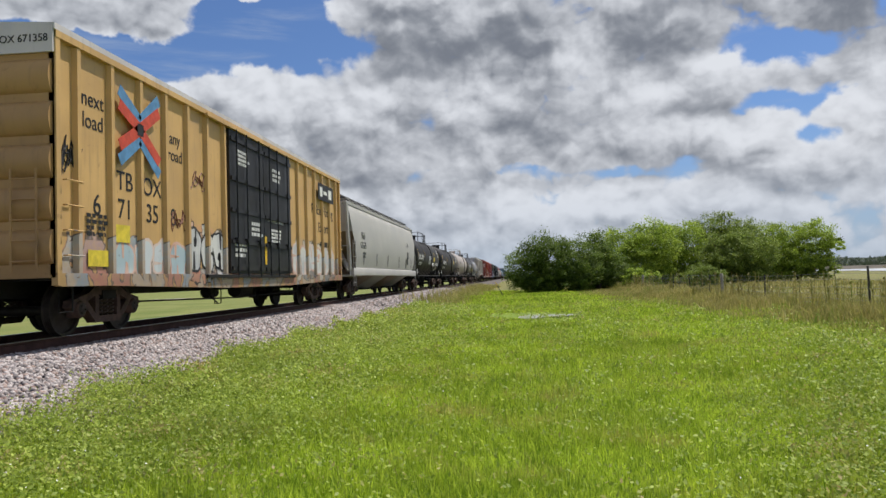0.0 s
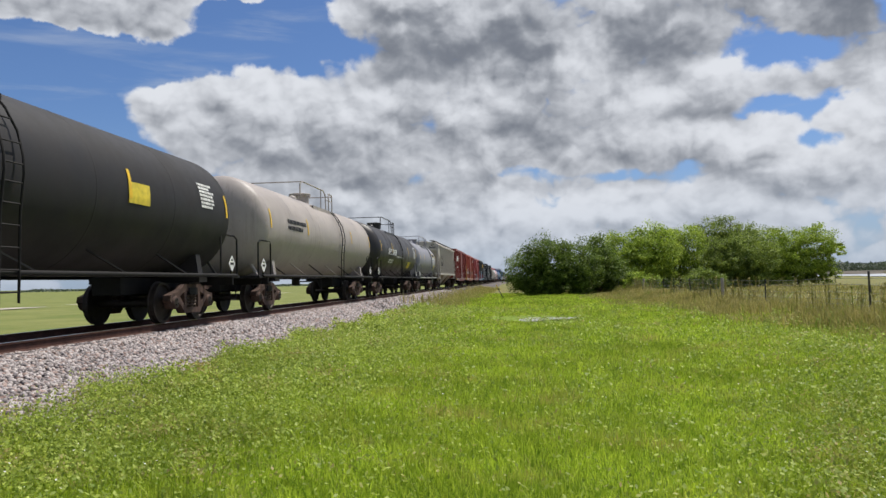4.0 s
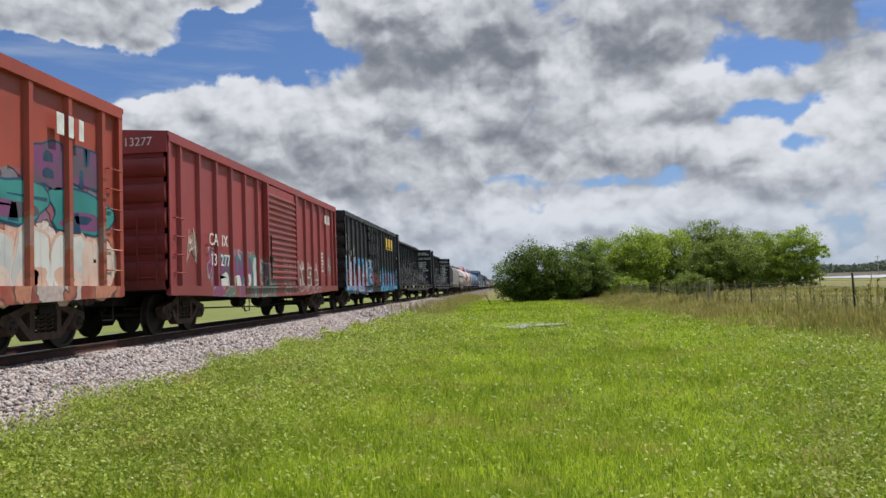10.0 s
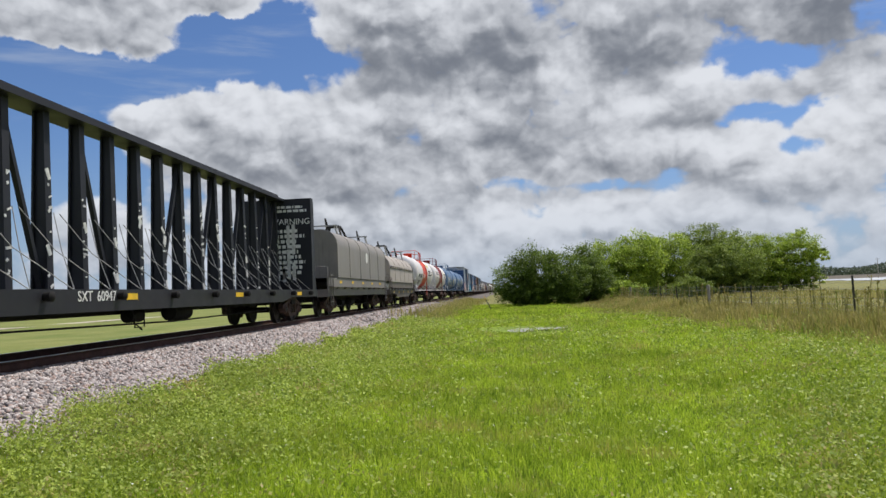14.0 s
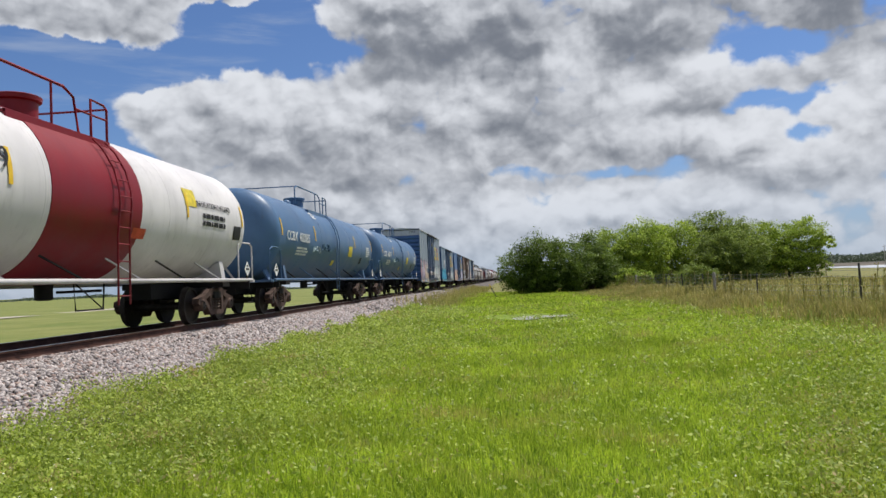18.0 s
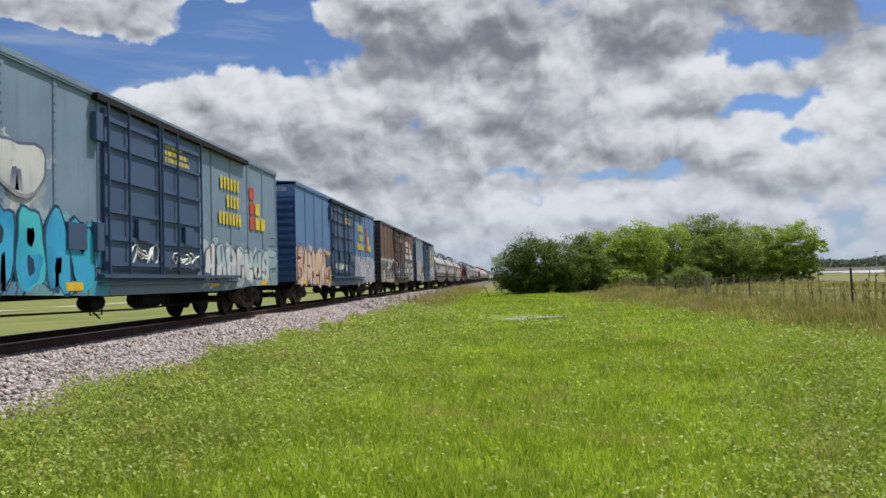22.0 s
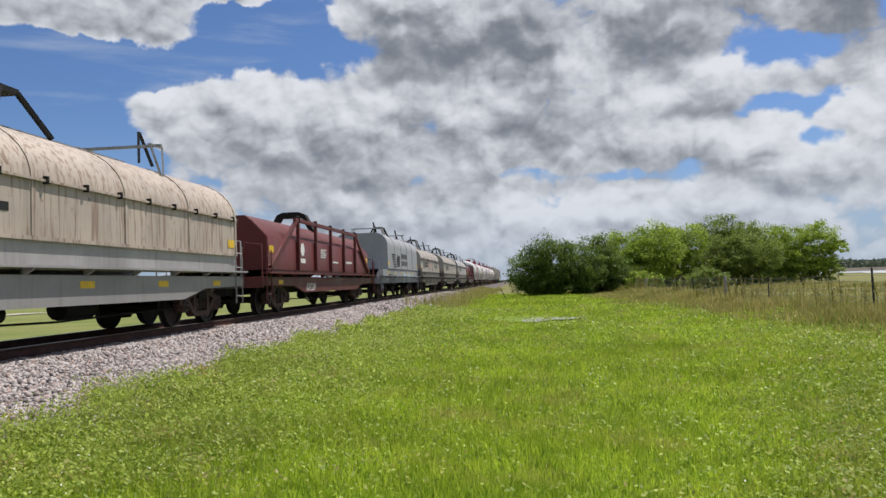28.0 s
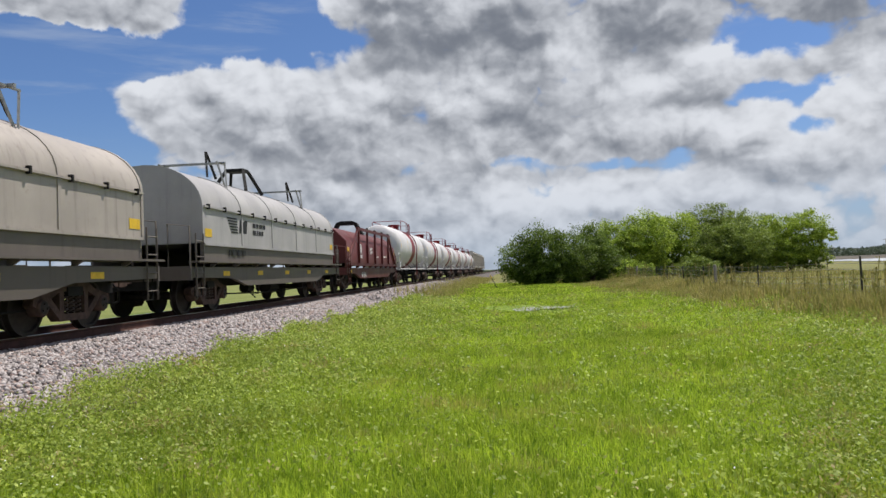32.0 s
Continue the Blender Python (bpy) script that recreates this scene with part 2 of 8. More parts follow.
def spray(k, pos, sp, col, tags):
    """Sprayed bubble strokes side by side: each field has a stretch y0..y1, heights z0..z1, a stroke pitch and four colours."""
    wob = k.n("ShaderNodeTexNoise")
    k.put(wob, "Vector", pos), k.put(wob, "Scale", 1.5), k.put(wob, "Detail", 3.0), k.put(wob, "Roughness", 0.55)
    ws = k.n("ShaderNodeSeparateXYZ")
    k.put(ws, 0, wob.outputs[1])
    for y0, y1, z0, z1, size, cols in tags:
        size, tall, zm = size * 1.25, z1 - z0, (z0 + z1) / 2
        push = k.math("MULTIPLY", k.math("SUBTRACT", ws.outputs[0], 0.5), 1.3 * size)
        lift_ = k.math("MULTIPLY", k.math("SUBTRACT", ws.outputs[1], 0.5), 0.9 * size)
        yy, zz = k.math("ADD", sp.outputs[1], push), k.math("ADD", sp.outputs[2], lift_)
        m = k.math("MULTIPLY", k.math("GREATER_THAN", yy, y0), k.math("LESS_THAN", yy, y1))
        m = k.math("MULTIPLY", m, k.math("MULTIPLY", k.math("GREATER_THAN", zz, z0), k.math("LESS_THAN", zz, z1)))
        at = k.math("DIVIDE", k.math("SUBTRACT", yy, y0), size)
        cell = k.math("FLOOR", at)
        rnd = k.n("ShaderNodeTexWhiteNoise")
        rnd.noise_dimensions = "1D"
        k.put(rnd, "W", k.math("ADD", cell, y0 * 3.7 + z1))
        rs = k.n("ShaderNodeSeparateXYZ")
        k.put(rs, 0, rnd.outputs[1])
        u = k.math("MULTIPLY", k.math("SUBTRACT", k.math("FRACT", at), 0.5), size)
        v = k.math("SUBTRACT", zz, zm)
        vs = k.math("MULTIPLY", v, size / tall)
        ring = k.math("ABSOLUTE", k.math("SUBTRACT", k.math("SQRT", k.math("ADD", k.math("MULTIPLY", u, u), k.math("MULTIPLY", vs, vs))), 0.30 * size))
        tilt = k.math("SUBTRACT", k.math("MULTIPLY", rs.outputs[2], 1.6), 0.8)
        slash = k.math("ABSOLUTE", k.math("SUBTRACT", u, k.math("MULTIPLY", vs, tilt)))
        stem = k.math("ABSOLUTE", k.math("ADD", u, 0.26 * size))
        foot = k.math("ABSOLUTE", k.math("SUBTRACT", v, k.math("MULTIPLY", k.math("SUBTRACT", rs.outputs[1], 0.5), 0.7 * tall)))
        foot = k.math("MAXIMUM", foot, k.math("SUBTRACT", k.math("ABSOLUTE", u), 0.34 * size))
        pick = k.math("GREATER_THAN", rs.outputs[0], 0.5)
        one = k.math("ADD", k.math("MULTIPLY", ring, pick), k.math("MULTIPLY", slash, k.math("SUBTRACT", 1.0, pick)))
        two = k.math("MINIMUM", stem, foot)
        far_ = k.math("MULTIPLY", k.math("GREATER_THAN", rs.outputs[2], 0.72), 9.0)
        d = k.math("MAXIMUM", k.math("MINIMUM", one, k.math("ADD", two, far_)), k.math("SUBTRACT", k.math("ABSOLUTE", v), 0.40 * tall))
        c = k.mix(k.step(k.noise(pos, 1.1, 3.0), 0.42, 0.58), cols[0], cols[1])
        c = k.mix(k.math("GREATER_THAN", rs.outputs[1], 0.62), c, cols[2])
        c = k.mix(k.step(v, -0.3 * tall, 0.3 * tall, 0.0, 0.45), c, cols[1])
        glow = k.mix(k.step(k.noise(pos, 1.7, 2.0), 0.4, 0.6), col, cols[2])
        glow = k.mix(0.55, col, glow)
        c = k.mix(k.math("LESS_THAN", d, 0.135 * size), cols[3], c)
        c = k.mix(k.math("LESS_THAN", d, 0.185 * size), glow, c)
        c = k.mix(k.step(k.noise(pos, 9.0, 6.0, 0.7), 0.35, 0.62, 0.35, 0.0), c, col)
        col = k.mix(m, col, c)
    return col


def plain(name, rgb, rough=0.6, metal=0.0, vary=0.25, scale=3.0, bump=0.15):
    def build(k, pos):
        a = k.noise(pos, scale, 6.0, 0.6)
        b = k.noise(pos, scale * 9, 4.0, 0.6)
        lo = tuple(c * (1 - vary) for c in rgb)
        hi = tuple(min(1.0, c * (1 + vary)) for c in rgb)
        col = k.mix(k.step(a, 0.3, 0.7), lo, hi)
        col = k.mix(k.math("MULTIPLY", b, vary), col, tuple(c * 0.5 for c in rgb))
        return {"Base Color": col, "Roughness": rough, "Metallic": metal, "Specular IOR Level": 0.3, "Normal": k.bump(b, bump, 0.01)}

    return surface(name, build)


def leafy(name, low, high, dry=None, scale=0.35):
    """Leaves and blades: colour differs from blade to blade and in drifts over the ground; light passes through a little."""

    def build(k, pos):
        isl = k.n("ShaderNodeNewGeometry").outputs["Random Per Island"]
        col = k.mix(isl, low, high)
        drift = k.noise(pos, scale, 4.0, 0.6)
        col = k.mix(k.step(drift, 0.35, 0.7, 0.0, 0.5), col, tuple(c * 0.62 for c in low))
        # tussock shading put into the colour: noise darkens whole clumps
        tuft_shade = k.noise(pos, scale * 8.0, 3.0, 0.55)
        col = k.mix(k.step(tuft_shade, 0.46, 0.70, 0.0, 0.45), col, tuple(c * 0.75 for c in low))
        if dry:
            brown = k.step(k.noise(pos, scale * 2.3, 5.0, 0.65), 0.50, 0.68)
            pick = k.math("MULTIPLY", brown, k.step(k.math("FRACT", k.math("MULTIPLY", isl, 17.3)), 0.3, 0.5))
            col = k.mix(pick, col, dry)
        return {"Base Color": col, "Roughness": 0.55, "Transmission Weight": 0.0, "Specular IOR Level": 0.3}

    mat = surface(name, build)
    t = mat.node_tree
    b = next(x for x in t.nodes if x.type == "BSDF_PRINCIPLED")
    o = next(x for x in t.nodes if x.type == "OUTPUT_MATERIAL")
    tr = t.nodes.new("ShaderNodeBsdfTranslucent")
    mixer = t.nodes.new("ShaderNodeMixShader")
    mixer.inputs[0].default_value = 0.38
    t.links.new(b.inputs["Base Color"].links[0].from_socket, tr.inputs[0])
    t.links.new(b.outputs[0], mixer.inputs[1]), t.links.new(tr.outputs[0], mixer.inputs[2]), t.links.new(mixer.outputs[0], o.inputs[0])
    return mat


# ---- mesh shorthand ----
class Shape:
    """Collects vertices and faces; made into one mesh object."""

    def __init__(self):
        self.v, self.f, self.s = [], [], []

    def quad(self, *pts, smooth=False):
        i = len(self.v)
        self.v += [tuple(p) for p in pts]
        self.f.append(tuple(range(i, i + len(pts)))), self.s.append(smooth)
        return self

    def box(self, x0, x1, y0, y1, z0, z1):
        i = len(self.v)
        self.v += [(x, y, z) for z in (z0, z1) for y in (y0, y1) for x in (x0, x1)]
        for f in ((0, 2, 3, 1), (4, 5, 7, 6), (0, 1, 5, 4), (2, 6, 7, 3), (0, 4, 6, 2), (1, 3, 7, 5)):
            self.f.append(tuple(i + a for a in f)), self.s.append(False)
        return self

    def bar(self, a, b, w, d, up=(0, 0, 1)):
        """A square bar from a to b, w wide across and d deep along up."""
        a, b = Vector(a), Vector(b)
        y = (b - a).normalized()
        x = y.cross(Vector(up))
        x = x.normalized() if x.length > 1e-4 else Vector((1, 0, 0))
        z = x.cross(y)
        i = len(self.v)
        for p in (a, b):
            self.v += [tuple(p + x * (sx * w / 2) + z * (sz * d / 2)) for sx, sz in ((-1, -1), (1, -1), (1, 1), (-1, 1))]
        for f in ((0, 1, 2, 3), (7, 6, 5, 4), (0, 4, 5, 1), (1, 5, 6, 2), (2, 6, 7, 3), (3, 7, 4, 0)):
            self.f.append(tuple(i + q for q in f)), self.s.append(False)
        return self

    def rod(self, pts, r, n=6, closed=False):
        """A round rod through points."""
        pts = [Vector(p) for p in pts]
        rings = []
        for j, p in enumerate(pts):
            d = (pts[min(j + 1, len(pts) - 1)] - pts[max(j - 1, 0)]).normalized()
            x = d.orthogonal().normalized() if abs(d.z) > 0.95 else d.cross(Vector((0, 0, 1))).normalized()
            y = d.cross(x)
            rings.append(len(self.v))
            self.v += [tuple(p + x * (r * math.cos(a)) + y * (r * math.sin(a))) for a in (2 * math.pi * q / n for q in range(n))]
        for a, b in zip(rings, rings[1:]):
            for q in range(n):
                self.f.append((a + q, a + (q + 1) % n, b + (q + 1) % n, b + q)), self.s.append(n > 5)
        self.f.append(tuple(rings[0] + q for q in reversed(range(n)))), self.s.append(False)
        self.f.append(tuple(rings[-1] + q for q in range(n))), self.s.append(False)
        return self

    def lathe(self, prof, axis="y", n=24, centre=(0, 0, 0), smooth=True):
        """Turns a profile of (along, radius) round an axis."""
        rings = []
        cx, cy, cz = centre
        for a, r in prof:
            rings.append(len(self.v))
            for q in range(n):
                c, s = r * math.cos(2 * math.pi * q / n), r * math.sin(2 * math.pi * q / n)
                self.v.append((cx + c, cy + a, cz + s) if axis == "y" else (cx + a, cy + c, cz + s) if axis == "x" else (cx + c, cy + s, cz + a))
        for a, b in zip(rings, rings[1:]):
            for q in range(n):
                self.f.append((a + q, a + (q + 1) % n, b + (q + 1) % n, b + q)), self.s.append(smooth)
        self.f.append(tuple(rings[0] + q for q in reversed(range(n)))), self.s.append(False)
        self.f.append(tuple(rings[-1] + q for q in range(n))), self.s.append(False)
        return self

    def prism(self, outline, y0, y1, smooth=False, axis="y"):
        """An outline of (x, z) drawn out along y (or of (y, z) along x)."""
        i, n = len(self.v), len(outline)
        for y in (y0, y1):
            self.v += [((a, y, b) if axis == "y" else (y, a, b)) for a, b in outline]
        for q in range(n):
            self.f.append((i + q, i + (q + 1) % n, i + n + (q + 1) % n, i + n + q)), self.s.append(smooth)
        self.f.append(tuple(i + q for q in reversed(range(n)))), self.s.append(False)
        self.f.append(tuple(i + n + q for q in range(n))), self.s.append(False)
        return self

    def mesh(self, name, material):
        me = bpy.data.meshes.new(name)
        me.from_pydata(self.v, [], self.f)
        me.polygons.foreach_set("use_smooth", self.s)
        me.materials.append(material)
        me.validate()
        bm = bmesh.new()
        bm.from_mesh(me)
        bmesh.ops.recalc_face_normals(bm, faces=bm.faces)
        bm.to_mesh(me)
        bm.free()
        me.set_sharp_from_angle(angle=0.9)
        return me


def part(name, shape, material, parent, label="", at=None):
    """One mesh object under a thing or a part; shape: a Shape or a ready mesh."""
    ob = new(name, shape if isinstance(shape, bpy.types.Mesh) else shape.mesh(name, material))
    ob.parent = parent
    if at is not None:
        ob.matrix_basis = at
    if label:
        ob["label"] = label
    return ob


def thing(name, label, category, at=None, group="", kind=""):
    ob = new(name)
    ob.empty_display_size = 0.3
    if at is not None:
        ob.matrix_basis = at
    return tagged(ob, label, category, group, kind)


def structure(name, shape, material, label="", kind="structure", category=""):
    return tagged(new(name, shape if isinstance(shape, bpy.types.Mesh) else shape.mesh(name, material)), label, category, "", kind)


def grid_mesh(name, xs, ys, height, material):
    """A sheet over a grid of x and y with height(x, y) on arrays."""
    X, Y = np.meshgrid(np.array(xs, float), np.array(ys, float))
    Z = height(X, Y)
    n, m = X.shape
    me = bpy.data.meshes.new(name)
    idx = np.arange(n * m).reshape(n, m)
    quads = np.stack([idx[:-1, :-1], idx[:-1, 1:], idx[1:, 1:], idx[1:, :-1]], -1).reshape(-1, 4)
    me.from_pydata(np.stack([X, Y, Z], -1).reshape(-1, 3).tolist(), [], quads.tolist())
    me.polygons.foreach_set("use_smooth", [True] * len(quads))
    me.materials.append(material)
    return me


def soup(name, verts, faces_per, material, smooth=False):
    """Many small separate pieces as one mesh: verts (pieces, points, 3), faces_per: faces of one piece."""
    n, k = verts.shape[:2]
    f = np.array(faces_per)
    allf = (f[None] + (np.arange(n) * k)[:, None, None]).reshape(-1, f.shape[1])
    me = bpy.data.meshes.new(name)
    me.vertices.add(n * k)
    me.vertices.foreach_set("co", verts.reshape(-1).astype(np.float32))
    me.loops.add(allf.size)
    me.loops.foreach_set("vertex_index", allf.reshape(-1).astype(np.int32))
    me.polygons.add(len(allf))
    me.polygons.foreach_set("loop_start", np.arange(0, allf.size, f.shape[1]).astype(np.int32))
    if smooth:
        me.polygons.foreach_set("use_smooth", [True] * len(allf))
    me.materials.append(material)
    me.update(calc_edges=True)
    me.validate()
    return me


# ---- ground, track bed and water ----
rng = np.random.default_rng(7)


def smooth01(v, a, b):
    t = np.clip((v - a) / (b - a), 0, 1)
    return t * t * (3 - 2 * t)


def ground_z(x, y):
    """Height of the soil: low meadow, rising to the track bed, a low bank under the fence."""
    x, y = np.asarray(x, float), np.asarray(y, float)
    z = 0.04 * np.sin(x * 0.7 + 0.3 * y) + 0.03 * np.sin(y * 0.45 - x * 0.21)
    z = z * smooth01(np.hypot(x, y), 3, 9)
    z = z + 0.16 * smooth01(-x, 4.0, 6.2) * (1 - smooth01(-x, 11.5, 16))
    z = z + 0.18 * smooth01(x, 7.5, 10.5) * smooth01(y, 10, 20) - 0.06 * np.exp(-(((x - 0.9) / 2.6) ** 2 + ((y - 29.4) / 2.2) ** 2))
    return z


def ground_build(k, pos):
    sp = k.n("ShaderNodeSeparateXYZ")
    k.put(sp, 0, pos)
    x, y = sp.outputs[0], sp.outputs[1]
    a = k.noise(pos, 0.23, 6.0, 0.6)
    b = k.noise(pos, 2.4, 6.0, 0.65)
    c = k.noise(pos, 24.0, 4.0, 0.7)
    col = k.mix(k.step(a, 0.35, 0.65), (0.13, 0.21, 0.02), (0.21, 0.29, 0.035))
    col = k.mix(k.step(b, 0.45, 0.75, 0.0, 0.6), col, (0.075, 0.105, 0.02))
    col = k.mix(k.step(c, 0.45, 0.75, 0.0, 0.45), col, (0.06, 0.05, 0.025))
    # rough pasture beyond the fence and on the far side of the line
    edge = k.math("ADD", x, k.math("MULTIPLY", k.math("SUBTRACT", a, 0.5), 5.0))
    dry = k.mix(k.step(b, 0.35, 0.7), (0.20, 0.175, 0.065), (0.12, 0.145, 0.04))
    fence_side = k.math("ADD", edge, k.math("MULTIPLY", k.math("MINIMUM", y, 42.0), 0.10))
    col = k.mix(k.step(fence_side, 9.2, 11.2), col, dry)
    col = k.mix(k.step(y, 66.0, 84.0), col, dry)
    left = k.mix(k.step(a, 0.3, 0.7), (0.20, 0.205, 0.065), (0.12, 0.155, 0.035))
    col = k.mix(k.step(edge, -14.0, -11.5, 1.0, 0.0), col, left)
    return {"Base Color": col, "Roughness": 0.9, "Normal": k.bump(c, 0.5, 0.04), "Specular IOR Level": 0.2}


mat_ground = surface("meadow_soil", ground_build)
xs = np.unique(np.round(np.concatenate([-np.geomspace(16, 3800, 22), np.arange(-16, 20.1, 0.5), np.geomspace(20.5, 3800, 22)]), 2))
ys = np.unique(np.round(np.concatenate([-np.geomspace(1, 900, 10), np.arange(-1, 80.1, 0.7), np.geomspace(81, 4200, 26)]), 2))
structure("ground", grid_mesh("ground", xs, ys, ground_z, mat_ground), None, "bright green wet meadow grass beside the railway")


def ballast_z(x, y):
    d = np.abs(np.asarray(x, float) - TRACK_X)
    top = RAIL_Z - 0.20
    z = np.where(d < 1.5, top, top - (d - 1.5) * 0.212)
    return z + 0.03 * np.sin(y * 1.7 + x * 3.1) * smooth01(d, 1.3, 1.9)


def stone_build(k, pos):
    isl = k.n("ShaderNodeNewGeometry").outputs["Random Per Island"]
    n = k.noise(pos, 14.0, 5.0, 0.6)
    col = k.mix(k.math("POWER", isl, 0.8), (0.10, 0.085, 0.085), (0.52, 0.465, 0.45))
    col = k.mix(k.step(k.math("FRACT", k.math("MULTIPLY", isl, 7.7)), 0.80, 0.84, 0.0, 0.65), col, (0.30, 0.19, 0.15))
    col = k.mix(k.step(n, 0.5, 0.8, 0.0, 0.4), col, (0.13, 0.10, 0.085))
    return {"Base Color": col, "Roughness": 0.85, "Normal": k.bump(n, 0.3, 0.01)}


def bed_build(k, pos):
    cell = k.cells(pos, 17.0, "F1", "Color")
    dist = k.cells(pos, 17.0, "F1", "Distance")
    sp = k.n("ShaderNodeSeparateXYZ")
    k.put(sp, 0, cell)
    col = k.mix(sp.outputs[0], (0.07, 0.06, 0.055), (0.26, 0.235, 0.23))
    col = k.mix(k.step(dist, 0.02, 0.05), col, (0.10, 0.085, 0.075))
    return {"Base Color": col, "Roughness": 0.9, "Normal": k.bump(dist, 0.8, 0.03)}


mat_stone, mat_bed = surface("crushed_stone", stone_build), surface("ballast_bed", bed_build)
bed_x = np.concatenate([np.arange(-12.0, -10.2, 0.3), np.arange(-10.2, -7.1, 0.5), np.arange(-7.15, -4.2, 0.2)])
structure("ballast", grid_mesh("ballast", bed_x, np.concatenate([np.arange(-660, -30, 30.0), np.arange(-30, 90, 0.7), np.geomspace(90, 2500, 25)]), ballast_z, mat_bed), None,
          "grey and pinkish crushed-stone ballast of the railway bed")

# loose ballast stones on the shoulder
ICO = np.array([(0, 0, 1), (0.9, 0, 0.3), (0.25, 0.85, 0.35), (-0.75, 0.5, 0.3), (-0.7, -0.55, 0.35), (0.3, -0.85, 0.3), (0.5, 0.5, -0.7), (-0.6, 0.1, -0.7), (0.3, -0.5, -0.7)])
ICO_F = [(0, 1, 2), (0, 2, 3), (0, 3, 4), (0, 4, 5), (0, 5, 1), (1, 6, 2), (2, 6, 7), (2, 7, 3), (3, 7, 4), (4, 7, 8), (4, 8, 5), (5, 8, 1), (1, 8, 6)]


def stones(n, x, y, size):
    """n stones of random shape and turn at x, y on the bed."""
    s = size[:, None, None] * (0.75 + 0.5 * rng.random((n, 9, 3)))
    v = ICO[None] * s * np.array([1.0, 1.0, 0.75])
    a, b = rng.random(n) * 6.28, rng.normal(0, 0.5, n)
    ca, sa, cb, sb = np.cos(a)[:, None], np.sin(a)[:, None], np.cos(b)[:, None], np.sin(b)[:, None]
    X, Y, Z = v[..., 0], v[..., 1], v[..., 2]
    Y, Z = Y * cb - Z * sb, Y * sb + Z * cb
    X, Y = X * ca - Y * sa, X * sa + Y * ca
    base = np.maximum(ballast_z(x, y), ground_z(x, y))
    return np.stack([X + x[:, None], Y + y[:, None], Z + base[:, None] + size[:, None] * 0.35], -1)


parts_n = []
for n, y0, y1, s in ((19000, 5.0, 16, 0.036), (15000, 16, 32, 0.044), (9000, 32, 75, 0.062)):
    y = rng.uniform(y0, y1, n)
    x = np.where(rng.random(n) < 0.93, rng.uniform(-7.85, -4.85, n) - np.abs(rng.normal(0, 0.25, n)) * (rng.random(n) < .4), rng.normal(-4.9, 0.3, n))
    x = np.clip(x, -7.85, -4.0)
    parts_n.append(stones(n, x, y, s * rng.uniform(0.6, 1.35, n)))
tagged(new("ballast_stones", soup("ballast_stones", np.concatenate(parts_n), ICO_F, mat_stone)), "loose crushed grey and pink stones on the track shoulder", "ballast", "", "stuff")

mat_rail = plain("rail_steel_brown", (0.075, 0.034, 0.026), 0.75, 0.2, 0.3, 6.0)
mat_head = plain("rail_head_polished", (0.42, 0.40, 0.38), 0.28, 0.9, 0.12, 9.0, 0.05)
mat_tie = plain("creosoted_timber", (0.055, 0.042, 0.033), 0.9, 0.0, 0.4, 5.0, 0.5)
track = thing("track", "rusty brown steel rails spiked on dark timber sleepers", "railway track", kind="structure")
RAIL = [(-0.075, 0), (0.075, 0), (0.075, 0.012), (0.014, 0.035), (0.010, 0.125), (0.036, 0.14), (0.037, 0.168), (-0.037, 0.168), (-0.036, 0.14), (-0.010, 0.125), (-0.014, 0.035), (-0.075, 0.012)]
for side in (1, -1):
    rail = part("rail", Shape().prism([(TRACK_X + side * 0.755 + a, RAIL_Z - 0.172 + b) for a, b in RAIL], -640, 2500), mat_rail, track, "rusty brown steel rail")
    part("running_surface", Shape().box(TRACK_X + side * 0.755 - 0.033, TRACK_X + side * 0.755 + 0.033, -640, 2500, RAIL_Z - 0.003, RAIL_Z), mat_head, rail, "polished bright top of the rail")
tie_mesh = Shape().box(-1.3, 1.3, -0.115, 0.115, -0.18, 0.0).mesh("sleeper", mat_tie)
for i in range(150):
    t_ob = part("sleeper", tie_mesh, None, track, at=pose(TRACK_X + rng.normal(0, 0.02), -6 + i * 0.5, RAIL_Z - 0.172, 0, 0, rng.normal(0, 0.4)))
far_ties = Shape()
for i in range(500):
    far_ties.box(TRACK_X - 1.3, TRACK_X + 1.3, 69 + i * 0.5, 69.23 + i * 0.5, RAIL_Z - 0.3, RAIL_Z - 0.172)
tagged(part("far_sleepers", far_ties, mat_tie, track), kind="stuff")


def water_build(k, pos):
    n = k.noise(k.scaled(pos, (1.0, 2.0, 1.0)), 3.0, 4.0, 0.6)
    return {"Base Color": (0.30, 0.30, 0.27), "Roughness": 0.30, "Normal": k.bump(n, 0.25, 0.03), "Specular IOR Level": 0.8}


mat_water = surface("shallow_water", water_build)
# base colour paled to stand for the sky mirrored in the lake
mat_lake = plain("sky_sheen_water", (0.52, 0.54, 0.55), 0.25, 0.0, 0.08, 0.05)


def pool(name, cx, cy, rx, ry, z, label, n=40):
    pts = []
    for i in range(n):
        a = 2 * math.pi * i / n
        r = 1 + 0.22 * math.sin(3 * a + 1) + 0.12 * math.sin(7 * a)
        pts.append((cx + rx * r * math.cos(a), cy + ry * r * math.sin(a), z))
    structure(name, Shape().quad(*pts), mat_lake if name == "lake" else mat_water, label)


pool("puddle", 0.55, 30.0, 1.55, 1.35, float(ground_z(0.95, 30.0)) + 0.035, "shallow puddle of rainwater in the grass")
pool("lake", 150, 255, 75, 115, 0.30, "pale strip of open water beyond the pasture")
mat_road = plain("gravel_road", (0.42, 0.38, 0.31), 0.9, 0.0, 0.2, 0.8)
